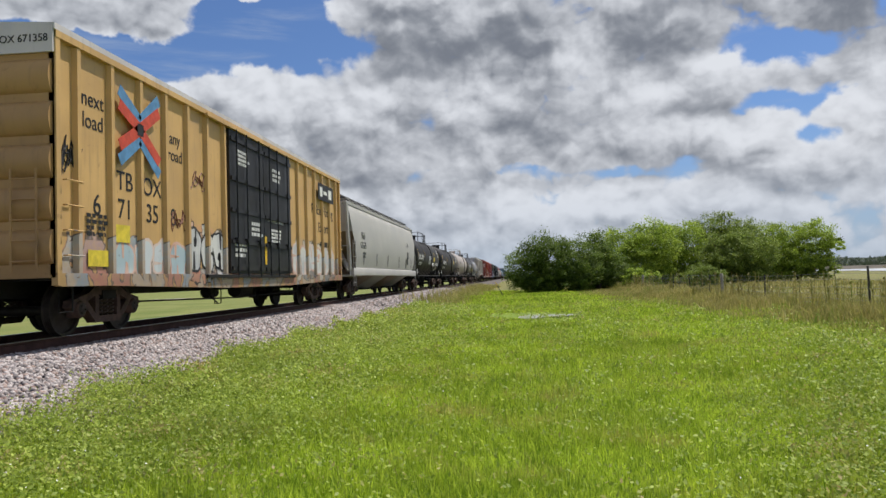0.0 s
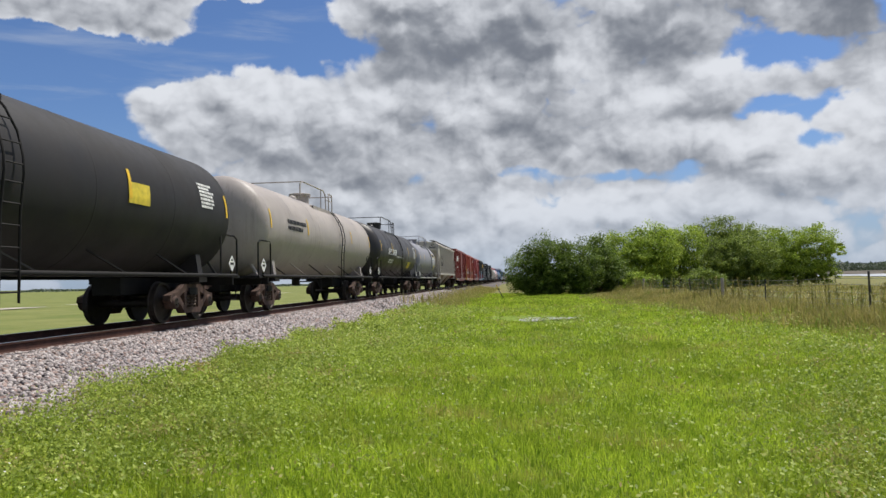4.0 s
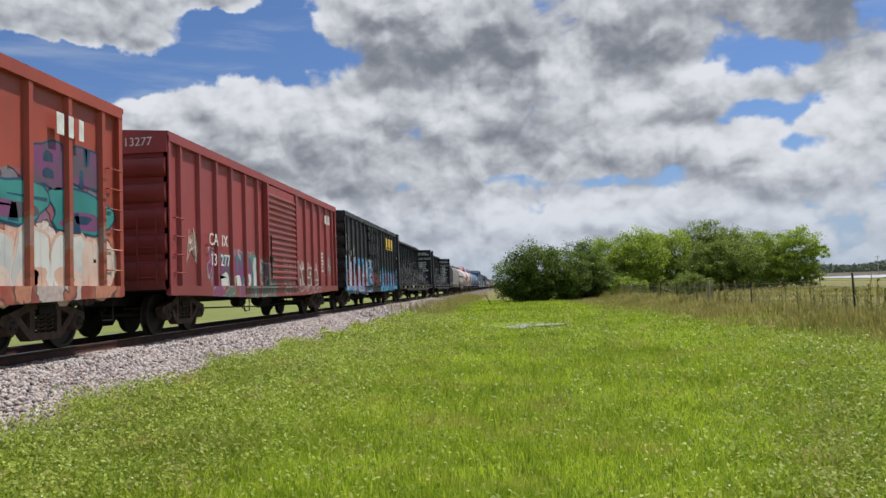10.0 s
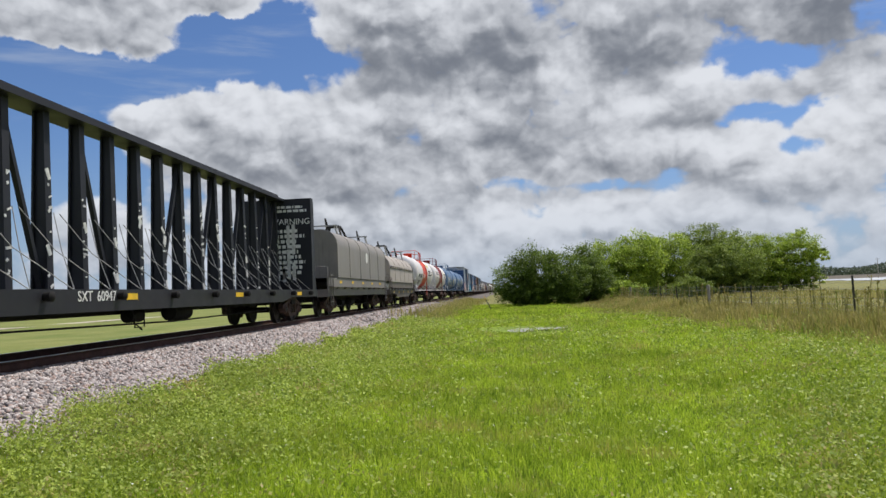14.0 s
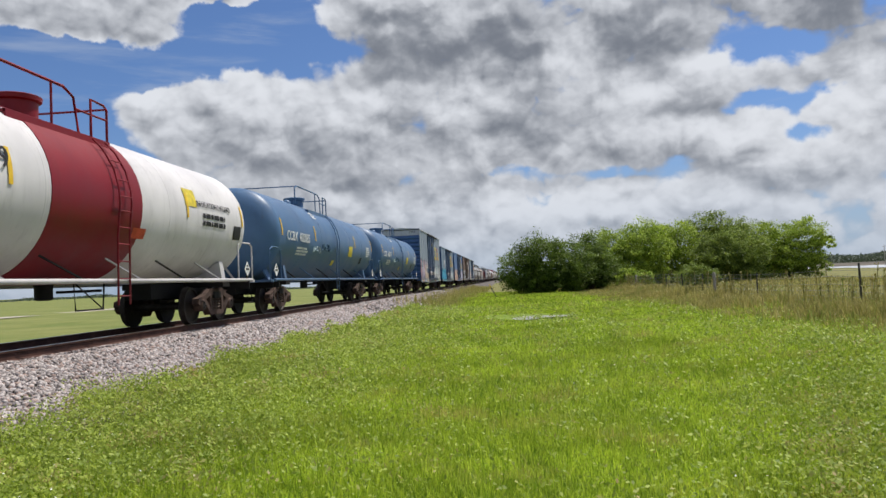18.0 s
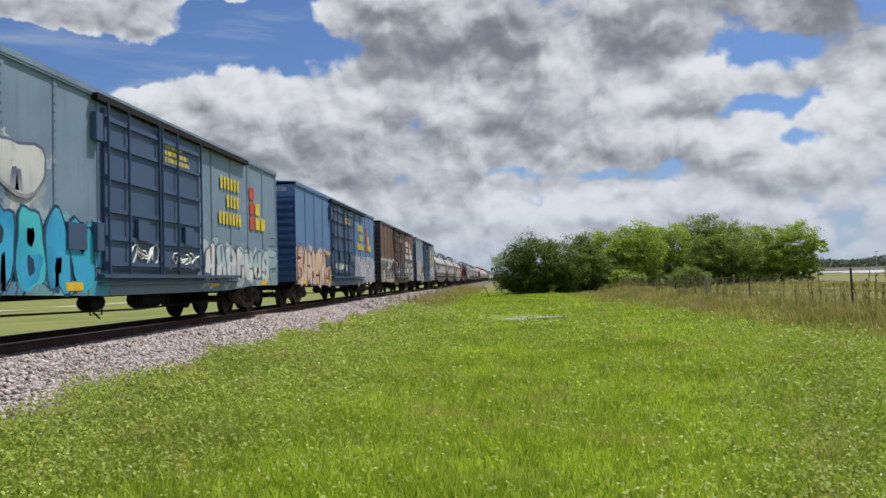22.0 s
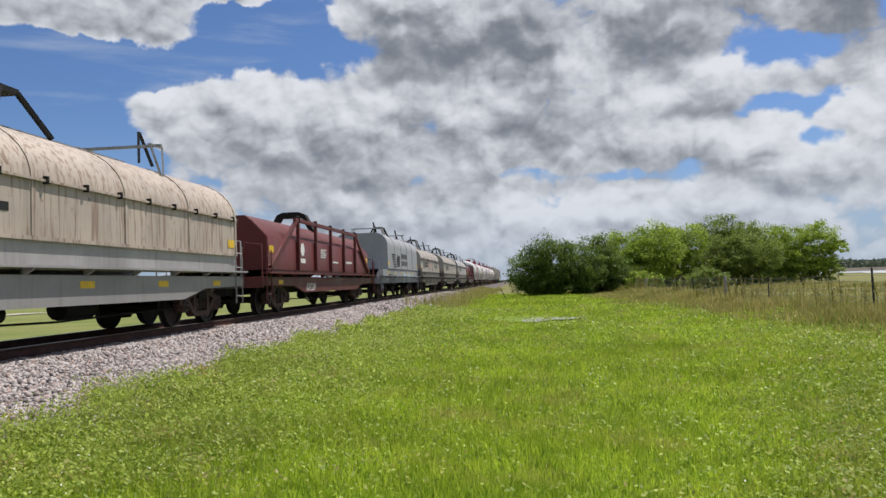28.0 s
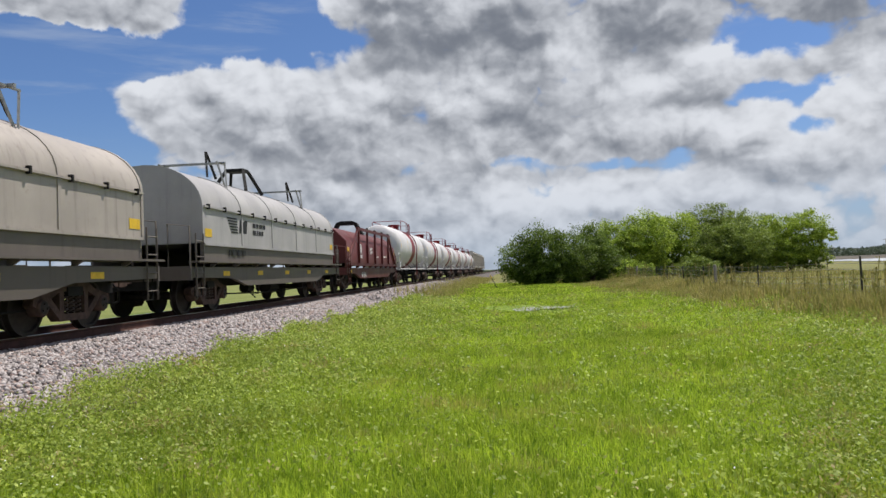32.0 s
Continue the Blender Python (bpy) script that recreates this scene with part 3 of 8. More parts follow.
structure("farm_road", Shape().quad((-46, -20, 0.02), (-42.6, -20, 0.02), (-42.6, 260, 0.02), (-46, 260, 0.02)), mat_road, "pale gravel farm road across the field")

mat_mud = plain("dark_wet_mud", (0.085, 0.07, 0.05), 0.8, 0.0, 0.4, 0.05)
shore = Shape().quad((70, 372, 0.2), (420, 372, 0.2), (430, 392, 2.0), (76, 392, 1.9)).quad((76, 392, 1.9), (430, 392, 2.0), (460, 470, 0.1), (90, 470, 0.1))
structure("mud_flat", shore, mat_mud, "dark muddy bank beyond the water")


# flight of the swallow: seconds, place
SWALLOW = ((0.0, -338.0, -66.0, 7.0), (29.0, -23.4, 17.9, 5.9), (30.0, -12.5, 20.8, 7.5), (31.0, -1.6, 23.7, 9.3), (32.0, 9.3, 26.6, 11.0))


# ---- the train ----
def run(t):
    """Metres the train has rolled since the start."""
    return 17.67 * t - 0.0037 * t * t


mat_black = plain("black_underframe", (0.011, 0.010, 0.010), 0.75, 0.1, 0.35, 4.0)
mat_truck = plain("dusty_cast_steel", (0.082, 0.052, 0.042), 0.8, 0.2, 0.4, 6.0)
mat_wheel = plain("wheel_steel", (0.034, 0.027, 0.024), 0.6, 0.4, 0.3, 8.0)
mat_spring = plain("coil_spring_steel", (0.10, 0.075, 0.06), 0.6, 0.4, 0.3, 8.0)
mat_white = plain("white_stencil", (0.72, 0.72, 0.70), 0.6, 0.0, 0.15, 6.0, 0.0)
mat_ink = plain("black_stencil", (0.018, 0.018, 0.02), 0.6, 0.0, 0.15, 6.0, 0.0)
mat_yellow = plain("reflective_yellow", (0.72, 0.46, 0.03), 0.45, 0.0, 0.15, 6.0, 0.0)
mat_label = plain("yellow_decal", (0.66, 0.52, 0.05), 0.5, 0.0, 0.2, 6.0, 0.0)
mat_redmark = plain("red_decal", (0.55, 0.07, 0.035), 0.5, 0.0, 0.2, 6.0, 0.0)
mat_bluemark = plain("blue_decal", (0.10, 0.25, 0.45), 0.5, 0.0, 0.2, 6.0, 0.0)
mat_grate = plain("dark_steel_grating", (0.10, 0.10, 0.105), 0.6, 0.3, 0.25, 10.0)
mat_galv = plain("galvanised_grating", (0.30, 0.30, 0.29), 0.5, 0.6, 0.25, 10.0)

# wheelset: two solid wheels on an axle with roller bearing caps
wheels = Shape()
for s in (1, -1):
    wheels.lathe([(s * a, r) for a, r in ((0.675, 0.10), (0.675, 0.20), (0.70, 0.36), (0.672, 0.40), (0.672, 0.475), (0.70, 0.485), (0.715, 0.462), (0.815, 0.455), (0.815, 0.40), (0.775, 0.38), (0.765, 0.22), (0.84, 0.14), (0.84, 0.09))], "x", 28)
    wheels.lathe([(s * 0.84, 0.085), (s * 1.08, 0.085), (s * 1.08, 0.115), (s * 1.13, 0.11), (s * 1.14, 0.05)], "x", 14)
    for q in range(3):
        a = q * 2.094
        wheels.lathe([(s * 1.14, 0.02), (s * 1.16, 0.02)], "x", 6, (0, 0.065 * math.cos(a), 0.065 * math.sin(a)))
wheels.lathe([(-0.68, 0.085), (0.68, 0.085)], "x", 12)
wheelset_mesh = wheels.mesh("wheelset", mat_wheel)


def frame_mesh():
    sf = Shape()
    for x0, x1 in ((-0.09, 0.09),):
        top = [(-1.13, 0.50), (-1.10, 0.62), (-0.62, 0.74), (-0.42, 0.86), (0.42, 0.86), (0.62, 0.74), (1.10, 0.62), (1.13, 0.50), (1.02, 0.44), (1.02, 0.52), (0.76, 0.55), (0.40, 0.70), (-0.40, 0.70), (-0.76, 0.55), (-1.02, 0.52), (-1.02, 0.44)]
        sf.prism(top, x0, x1, axis="x")
        low = [(-0.80, 0.56), (-0.40, 0.20), (0.40, 0.20), (0.80, 0.56), (0.66, 0.60), (0.36, 0.32), (-0.36, 0.32), (-0.66, 0.60)]
        sf.prism(low, x0, x1, axis="x")
        for s in (-1, 1):
            sf.box(x0, x1, s * 0.36 - 0.06, s * 0.36 + 0.06, 0.26, 0.76)
            sf.lathe([(-0.10, 0.15), (0.10, 0.15), (0.13, 0.12)], "x", 14, (0, s * 0.889, 0.457))
    return sf.mesh("side_frame", mat_truck)


side_frame_mesh = frame_mesh()
coil = [(0.03 + 0.062 * math.cos(q * 0.7), 0.062 * math.sin(q * 0.7), 0.32 + 0.34 * q / 44) for q in range(45)]
spring_mesh = Shape().rod(coil, 0.016, 5).mesh("spring", mat_spring)
bolster = Shape().box(-1.12, 1.12, -0.22, 0.22, 0.62, 0.78).box(-0.35, 0.35, -0.3, 0.3, 0.78, 0.92).box(-0.7, 0.7, -0.55, -0.47, 0.36, 0.46).box(-0.7, 0.7, 0.47, 0.55, 0.36, 0.46)
for s in (-1, 1):
    for q in (-1, 1):
        bolster.box(q * 0.74 - 0.05, q * 0.74 + 0.05, s * 0.43 - 0.05, s * 0.43 + 0.05, 0.28, 0.62)
bolster_mesh = bolster.mesh("truck", mat_black)
coupler_mesh = Shape().box(-0.07, 0.07, -0.55, 0.12, 0.78, 0.92).box(-0.16, 0.02, 0.08, 0.32, 0.72, 0.98).box(0.04, 0.15, 0.10, 0.30, 0.74, 0.96).box(-0.16, 0.15, 0.0, 0.12, 0.74, 0.96).mesh("coupler", mat_truck)
hose_mesh = Shape().rod([(0.32, 0.0, 0.80), (0.34, 0.18, 0.66), (0.25, 0.35, 0.42), (0.10, 0.44, 0.38)], 0.022, 6).mesh("air_hose", mat_black)
CARS, SPIN = [], []


def begin(name, label, category, y0, y1, centres, mirror=False):
    """A car between its coupler faces y0 and y1: root, two trucks, couplers and hoses. Returns the root and its half length."""
    yc, half = (y0 + y1) / 2, (y1 - y0) / 2
    root = thing(name, label, category, pose(TRACK_X, yc, RAIL_Z), "cars of the freight train")
    CARS.append((root, yc))
    for s in (-1, 1):
        tr = part("truck", bolster_mesh, None, root, "dusty black cast-steel bogie", pose(0, s * centres / 2, 0))
        for q in (-1, 1):
            part("side_frame", side_frame_mesh, None, tr, "", pose(q * 1.0, 0, 0))
            for yy in (-0.19, 0.0, 0.19):
                part("spring", spring_mesh, None, tr, "", pose(q * 0.98, yy, 0))
            ws = part("wheelset", wheelset_mesh, None, tr, "", pose(0, q * 0.889, 0.457))
            SPIN.append((ws, q * 0.889, yc + s * centres / 2))
        part("coupler", coupler_mesh, None, root, "", pose(0, s * (half - 0.33), 0, 0, 0, 0 if s > 0 else 180))
        part("air_hose", hose_mesh, None, root, "", pose(0, s * (half - 0.55), 0, 0, 0, 0 if s > 0 else 180))
    return root, half


def lettering(parent, words, y, z, size, mat, x=1.56, end=0, wide=1.0, label=""):
    """Painted words: on the side (end=0) along +y, or on the end that faces the viewer."""
    cu = bpy.data.curves.new("lettering", "FONT")
    cu.body, cu.size, cu.extrude, cu.align_x, cu.align_y = words, size, 0.003, "CENTER", "CENTER"
    ob = bpy.data.objects.new("lettering", cu)
    me = bpy.data.meshes.new_from_object(ob)
    bpy.data.objects.remove(ob)
    me.materials.clear()
    me.materials.append(mat)
    m = pose(x, y, z, 90, 0, 90) if not end else pose(x, y, z, 90, 0, 0)
    return part("lettering", me, None, parent, label, m @ Matrix.Diagonal((wide, 1, 1, 1)))


def marks(parent, y, z, w, h, lines, mat, x=1.56, label="", end=0, seed=1):
    """Small print that cannot be read: rows of short bars."""
    r, sh = random.Random(seed), Shape()
    lh = h / lines
    for i in range(lines):
        a, zz = 0.0, z + h / 2 - (i + 0.5) * lh
        stop = w * r.uniform(0.7, 1.0)
        while a < stop:
            b = min(a + r.uniform(0.35, 1.6) * lh, stop)
            if end:
                sh.box(x - w / 2 + a, x - w / 2 + b, y - 0.004, y, zz - lh * 0.32, zz + lh * 0.32)
            else:
                sh.box(x, x + 0.004, y - w / 2 + a, y - w / 2 + b, zz - lh * 0.32, zz + lh * 0.32)
            a = b + lh * 0.3
    return part("stencil_print", sh, mat, parent, label)


def patch(parent, name, y, z, w, h, mat, x=1.56, label=""):
    return part(name, Shape().box(x, x + 0.004, y - w / 2, y + w / 2, z - h / 2, z + h / 2), mat, parent, label)


def ladder(parent, y, z0, z1, x=1.58, w=0.42, rungs=6, mat=None, along="y", r=0.014):
    """Steel ladder: two stiles and rungs, standing off the wall."""
    sh = Shape()
    for s in (-1, 1):
        p = (x, y + s * w / 2) if along == "y" else (x + s * w / 2, y)
        sh.bar((*p, z0), (*p, z1), 0.035, 0.012)
    for i in range(rungs):
        z = z0 + (z1 - z0) * (i + 0.5) / rungs
        a, b = ((x, y - w / 2, z), (x, y + w / 2, z)) if along == "y" else ((x - w / 2, y, z), (x + w / 2, y, z))
        sh.rod([a, b], r, 5)
    return part("ladder", sh, mat or mat_black, parent)


def grabs(parent, y, zs, mat, x=1.56, w=0.45):
    """Single bent grab irons one above another."""
    for z in zs:
        part("grab_iron", Shape().rod([(x, y - w / 2, z), (x + 0.07, y - w / 2, z), (x + 0.07, y + w / 2, z), (x, y + w / 2, z)], 0.012, 5), mat, parent)


def stirrups(parent, half, mat, x=1.45):
    for s in (-1, 1):
        for q in (-1, 1):
            part("stirrup_step", Shape().rod([(q * x, s * (half - 0.25), 0.95), (q * x, s * (half - 0.25), 0.45), (q * x, s * (half - 0.62), 0.45), (q * x, s * (half - 0.62), 0.95)], 0.016, 5), mat, parent)


def brake_gear(parent, half, z=0.95):
    part("brake_cylinder", Shape().lathe([(-0.3, 0.10), (-0.28, 0.15), (0.25, 0.15), (0.32, 0.05)], "y", 12, (0.55, -1.2, z - 0.32)), mat_black, parent)
    part("air_reservoir", Shape().lathe([(-0.55, 0.08), (-0.48, 0.2), (0.48, 0.2), (0.55, 0.08)], "y", 12, (0.5, 1.1, z - 0.30)), mat_black, parent)
    part("brake_rod", Shape().rod([(0.9, -half * 0.55, z - 0.42), (0.9, 0, z - 0.50), (0.9, half * 0.55, z - 0.42)], 0.02, 5).rod([(0.6, -1.6, z - 0.3), (0.95, -1.6, z - 0.62)], 0.018, 5), mat_black, parent)
    part("hanger", Shape().rod([(1.1, -2.2, z), (1.1, -2.2, 0.35), (1.1, -1.8, 0.35), (1.1, -1.8, z)], 0.016, 5), mat_black, parent)


def corrugated_end(parent, y, s, z0, z1, w, mat, n=7, depth=0.11):
    """Pressed steel end with fat horizontal ribs."""
    for i in range(n):
        z = z0 + (z1 - z0) * (i + 0.5) / n
        r = (z1 - z0) / n * 0.40
        sh, m = Shape(), 10
        outline = [(y + s * depth * math.sin(math.pi * q / m) ** 0.7, z - r + 2 * r * q / m) for q in range(m + 1)]
        sh.prism(outline + [(y - s * 0.02, z + r), (y - s * 0.02, z - r)], -w + 0.06, w - 0.06, True, axis="x")
        part("end_rib", sh, mat, parent)


def box_roof(parent, half, H, w, mat, ribs=True):
    sh = Shape().prism([(-w - 0.03, H - 0.16), (-w - 0.03, H - 0.06), (0, H + 0.05), (w + 0.03, H - 0.06), (w + 0.03, H - 0.16)], -half, half)
    part("roof", sh, mat, parent)


def boxcar_posts(label, y0, y1, body, centres, H, mats, posts, door, door_y, zs=0.86, w=1.55, end_n=5, name="boxcar"):
    """Box car with outside posts. mats: body, end, roof, door. door: 'plug' with locking bars or 'slide' with ribs."""
    m_body, m_end, m_roof, m_door = mats
    root, half = begin(name, label, "boxcar", y0, y1, centres)
    b = body / 2
    part("body", Shape().box(-w + 0.09, w - 0.09, -b + 0.05, b - 0.05, 1.04, H - 0.14), m_body, root)
    box_roof(root, b + 0.04, H, w - 0.02, m_roof)
    for q in (-1, 1):
        part("top_chord", Shape().box(*sorted((q * (w - 0.09), q * (w + 0.01))), -b, b, H - 0.27, H - 0.16), m_body, root)
        part("side_sill", Shape().prism([(-b, 1.07), (-b, zs + 0.02), (-b + 0.12, zs), (-centres / 2 - 1.3, zs), (-centres / 2 - 0.9, zs), (-2.6, zs - 0.12), (2.6, zs - 0.12), (centres / 2 + 0.9, zs), (b - 0.12, zs), (b, zs + 0.02), (b, 1.07)], *sorted((q * (w - 0.10), q * (w + 0.005))), axis="x"), m_body, root)
        part("corner_post", Shape().box(*sorted((q * (w - 0.12), q * w)), -b, -b + 0.12, 1.05, H - 0.16), m_body, root)
        part("corner_post", Shape().box(*sorted((q * (w - 0.12), q * w)), b - 0.12, b, 1.05, H - 0.16), m_body, root)
    dw = door[1] / 2
    post = Shape().prism([(0.0, -0.085), (0.085, -0.05), (0.085, 0.05), (0.0, 0.085)], 1.05, H - 0.25, axis="y")
    post.v = [(x, z, y) for x, y, z in post.v]
    pm = post.mesh("side_post", m_body)
    ys = [-b + 0.12 + (2 * b - 0.24) * (i + 0.5) / posts for i in range(posts)]
    for yy in ys:
        if abs(yy - door_y) > dw + 0.1:
            part("side_post", pm, None, root, at=pose(w - 0.09, yy, 0))
            part("side_post", pm, None, root, at=pose(-w + 0.09, yy, 0, 0, 0, 180))
    for s in (-1, 1):
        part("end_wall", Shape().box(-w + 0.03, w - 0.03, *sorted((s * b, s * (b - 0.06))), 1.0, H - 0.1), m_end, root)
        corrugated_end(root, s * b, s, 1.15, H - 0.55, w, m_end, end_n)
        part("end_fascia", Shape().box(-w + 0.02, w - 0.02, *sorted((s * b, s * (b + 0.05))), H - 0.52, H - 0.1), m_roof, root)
    if door[0] == "plug":
        for q in (-1, 1):
            dy = door_y + q * dw / 2
            d = part("door", Shape().box(w - 0.08, w + 0.0, dy - dw / 2 + 0.02, dy + dw / 2 - 0.02, 1.10, H - 0.32), m_door, root)
            for zz in (1.22, 1.9, 2.7, 3.5, H - 0.55):
                part("door_rib", Shape().box(w, w + 0.045, dy - dw / 2 + 0.06, dy + dw / 2 - 0.06, zz - 0.05, zz + 0.05), m_door, d)
            for yy in (dy - dw * 0.36, dy - dw * 0.08, dy + dw * 0.3):
                part("locking_bar", Shape().rod([(w + 0.07, yy, 1.0), (w + 0.07, yy, H - 0.3)], 0.022, 6).box(w, w + 0.10, yy - 0.07, yy + 0.07, 1.9, 2.0), m_door, d)
        part("door_track", Shape().box(w, w + 0.07, door_y - dw - 1.5, door_y + dw + 0.2, 0.98, 1.06), mat_black, root)
        part("door_header", Shape().box(w - 0.02, w + 0.06, door_y - dw - 1.4, door_y + dw + 0.1, H - 0.31, H - 0.24), m_body, root)
    else:
        d = part("door", Shape().box(w - 0.08, w + 0.01, door_y - dw, door_y + dw, 1.10, H - 0.32), m_door, root)
        n = door[2]
        rib = Shape().prism([(w + 0.01, -0.06), (w + 0.055, -0.025), (w + 0.055, 0.025), (w + 0.01, 0.06)], -dw + 0.12, dw - 0.12).mesh("door_rib", m_door)
        for i in range(n):
            part("door_rib", rib, None, d, at=pose(0, door_y, 1.25 + (H - 1.75) * (i + 0.3) / n))
        for q in (-1, 1):
            part("door_edge", Shape().box(w, w + 0.07, door_y + q * (dw - 0.06) - 0.05, door_y + q * (dw - 0.06) + 0.05, 1.08, H - 0.3), m_door, d)
        part("door_track", Shape().box(w, w + 0.06, door_y - dw - 1.9, door_y + dw + 0.2, 1.0, 1.07), m_body, root)
        part("latch", Shape().box(w + 0.05, w + 0.12, door_y - dw + 0.1, door_y - dw + 0.3, 1.8, 1.95).rod([(w + 0.09, door_y - dw + 0.2, 1.3), (w + 0.09, door_y - dw + 0.2, 2.6)], 0.02, 5), mat_black, d)
    for s in (-1, 1):
        grabs(root, s * (b - 0.38), (1.35, 1.75, 2.15, 2.55) if s < 0 else (1.35, 1.72, 2.09, 2.46, 2.83, 3.2), m_body, w)
        ladder(root, s * (b + 0.16), 1.1, 2.7, x=w - 0.45, along="x", rungs=5, mat=m_end)
    part("underframe", Shape().box(-0.35, 0.35, -half + 0.7, half - 0.7, 0.68, 1.05).box(-1.4, 1.4, -b + 0.1, b - 0.1, 0.97, 1.05).box(-1.35, 1.35, -centres / 2 - 0.2, -centres / 2 + 0.2, 0.92, 1.04).box(-1.35, 1.35, centres / 2 - 0.2, centres / 2 + 0.2, 0.92, 1.04), mat_black, root)
    stirrups(root, b, mat_black)
    brake_gear(root, half)
    part("brake_wheel", Shape().lathe([(-b - 0.26, 0.26), (-b - 0.24, 0.28), (-b - 0.22, 0.26)], "y", 16, (-0.7, 0, 2.6)), m_end, root)
    return root, half, b


def smooth_boxcar(label, y0, y1, body, centres, H, mats, door_y=1.2, zs=0.80, w=1.52):
    """Plug-door box car with smooth riveted plates. mats: body, end, roof, door."""
    m_body, m_end, m_roof, m_door = mats
    root, half = begin("boxcar", label, "boxcar", y0, y1, centres)
    b = body / 2
    part("body", Shape().box(-w + 0.02, w - 0.02, -b + 0.05, b - 0.05, 0.95, H - 0.10), m_body, root)
    box_roof(root, b + 0.03, H, w, m_roof)
    dw = 2.12
    n = 12
    for i in range(n + 1):
        yy = -b + 2 * b * i / n
        if abs(yy - door_y) > dw - 0.1:
            sh = Shape().box(w - 0.02, w - 0.004, yy - 0.05, yy + 0.05, 0.95, H - 0.12)
            for j in range(24):
                z = 1.0 + (H - 1.2) * j / 23
                sh.box(w - 0.004, w + 0.006, yy - 0.02, yy + 0.005, z, z + 0.03)
            part("plate_seam", sh, m_body, root)
    for q in (-1, 1):
        part("side_sill", Shape().prism([(-b, 0.97), (-b, zs), (-centres / 2 - 0.8, zs), (-centres / 2 + 0.9, zs - 0.02), (-2.4, zs - 0.10), (3.6, zs - 0.10), (centres / 2 - 0.9, zs), (b, zs), (b, 0.97)], *sorted((q * (w - 0.06), q * (w + 0.012))), axis="x"), m_body, root)
        part("top_chord", Shape().box(*sorted((q * (w - 0.03), q * (w + 0.02))), -b, b, H - 0.2, H - 0.12), m_body, root)
    for q in (-1, 1):
        dy = door_y + q * dw / 2
        d = part("door", Shape().box(w - 0.02, w + 0.05, dy - dw / 2 + 0.02, dy + dw / 2 - 0.02, 1.16, H - 0.36), m_door, root)
        for zz in (1.28, 1.75, 2.25, 2.85, 3.45, H - 0.55):
            part("door_rib", Shape().box(w + 0.05, w + 0.095, dy - dw / 2 + 0.04, dy + dw / 2 - 0.04, zz - 0.04, zz + 0.04), m_door, d)
        for yy in (dy - dw * 0.47, dy - dw * 0.12, dy + dw * 0.47):
            part("locking_bar", Shape().rod([(w + 0.11, yy, 1.02), (w + 0.11, yy, H - 0.28)], 0.026, 6), m_door, d)
        part("crank_plate", Shape().box(w + 0.06, w + 0.13, dy + dw * 0.02, dy + dw * 0.22, 1.75, 2.15), m_door, d)
    part("door_track", Shape().box(w, w + 0.13, door_y - dw - 0.15, door_y + dw + 2.4, 1.02, 1.09).box(w, w + 0.09, door_y - dw - 0.15, door_y + dw + 2.4, 0.9, 0.95), m_door, root)
    part("door_header", Shape().box(w, w + 0.12, door_y - dw - 0.3, door_y + dw + 3.2, H - 0.28, H - 0.16), mat_black, root)
    for yy, zz in ((door_y - dw - 0.2, 1.75), (door_y - dw - 0.2, H - 0.75)):
        part("door_stop", Shape().box(w, w + 0.10, yy - 0.11, yy + 0.11, zz - 0.25, zz + 0.25), m_door, root)
    part("route_card_board", Shape().box(w, w + 0.05, door_y - dw - 1.1, door_y - dw - 0.55, 1.5, 1.95), m_door, root)
    for s in (-1, 1):
        part("end_wall", Shape().box(-w + 0.03, w - 0.03, *sorted((s * b, s * (b - 0.06))), 0.9, H - 0.1), m_end, root)
        corrugated_end(root, s * b, s, 1.05, H - 0.6, w, m_end, 11, 0.10)
        part("end_fascia", Shape().box(-w + 0.01, w - 0.01, *sorted((s * b, s * (b + 0.03))), H - 0.58, H - 0.08), m_roof, root)
        ladder(root, s * (b + 0.18), 1.0, 2.8, x=w - 0.4, along="x", rungs=5, mat=m_end)
        grabs(root, s * (b - 0.35), (1.2, 1.55, 1.9, 2.25), m_body, w)
    part("underframe", Shape().box(-0.35, 0.35, -half + 0.7, half - 0.7, 0.66, 0.97).box(-1.38, 1.38, -b + 0.1, b - 0.1, 0.88, 0.95).box(-1.3, 1.3, -centres / 2 - 0.2, -centres / 2 + 0.2, 0.84, 0.95).box(-1.3, 1.3, centres / 2 - 0.2, centres / 2 + 0.2, 0.84, 0.95), mat_black, root)
    stirrups(root, b, mat_black, 1.42)
    brake_gear(root, half, 0.88)
    return root, half, b


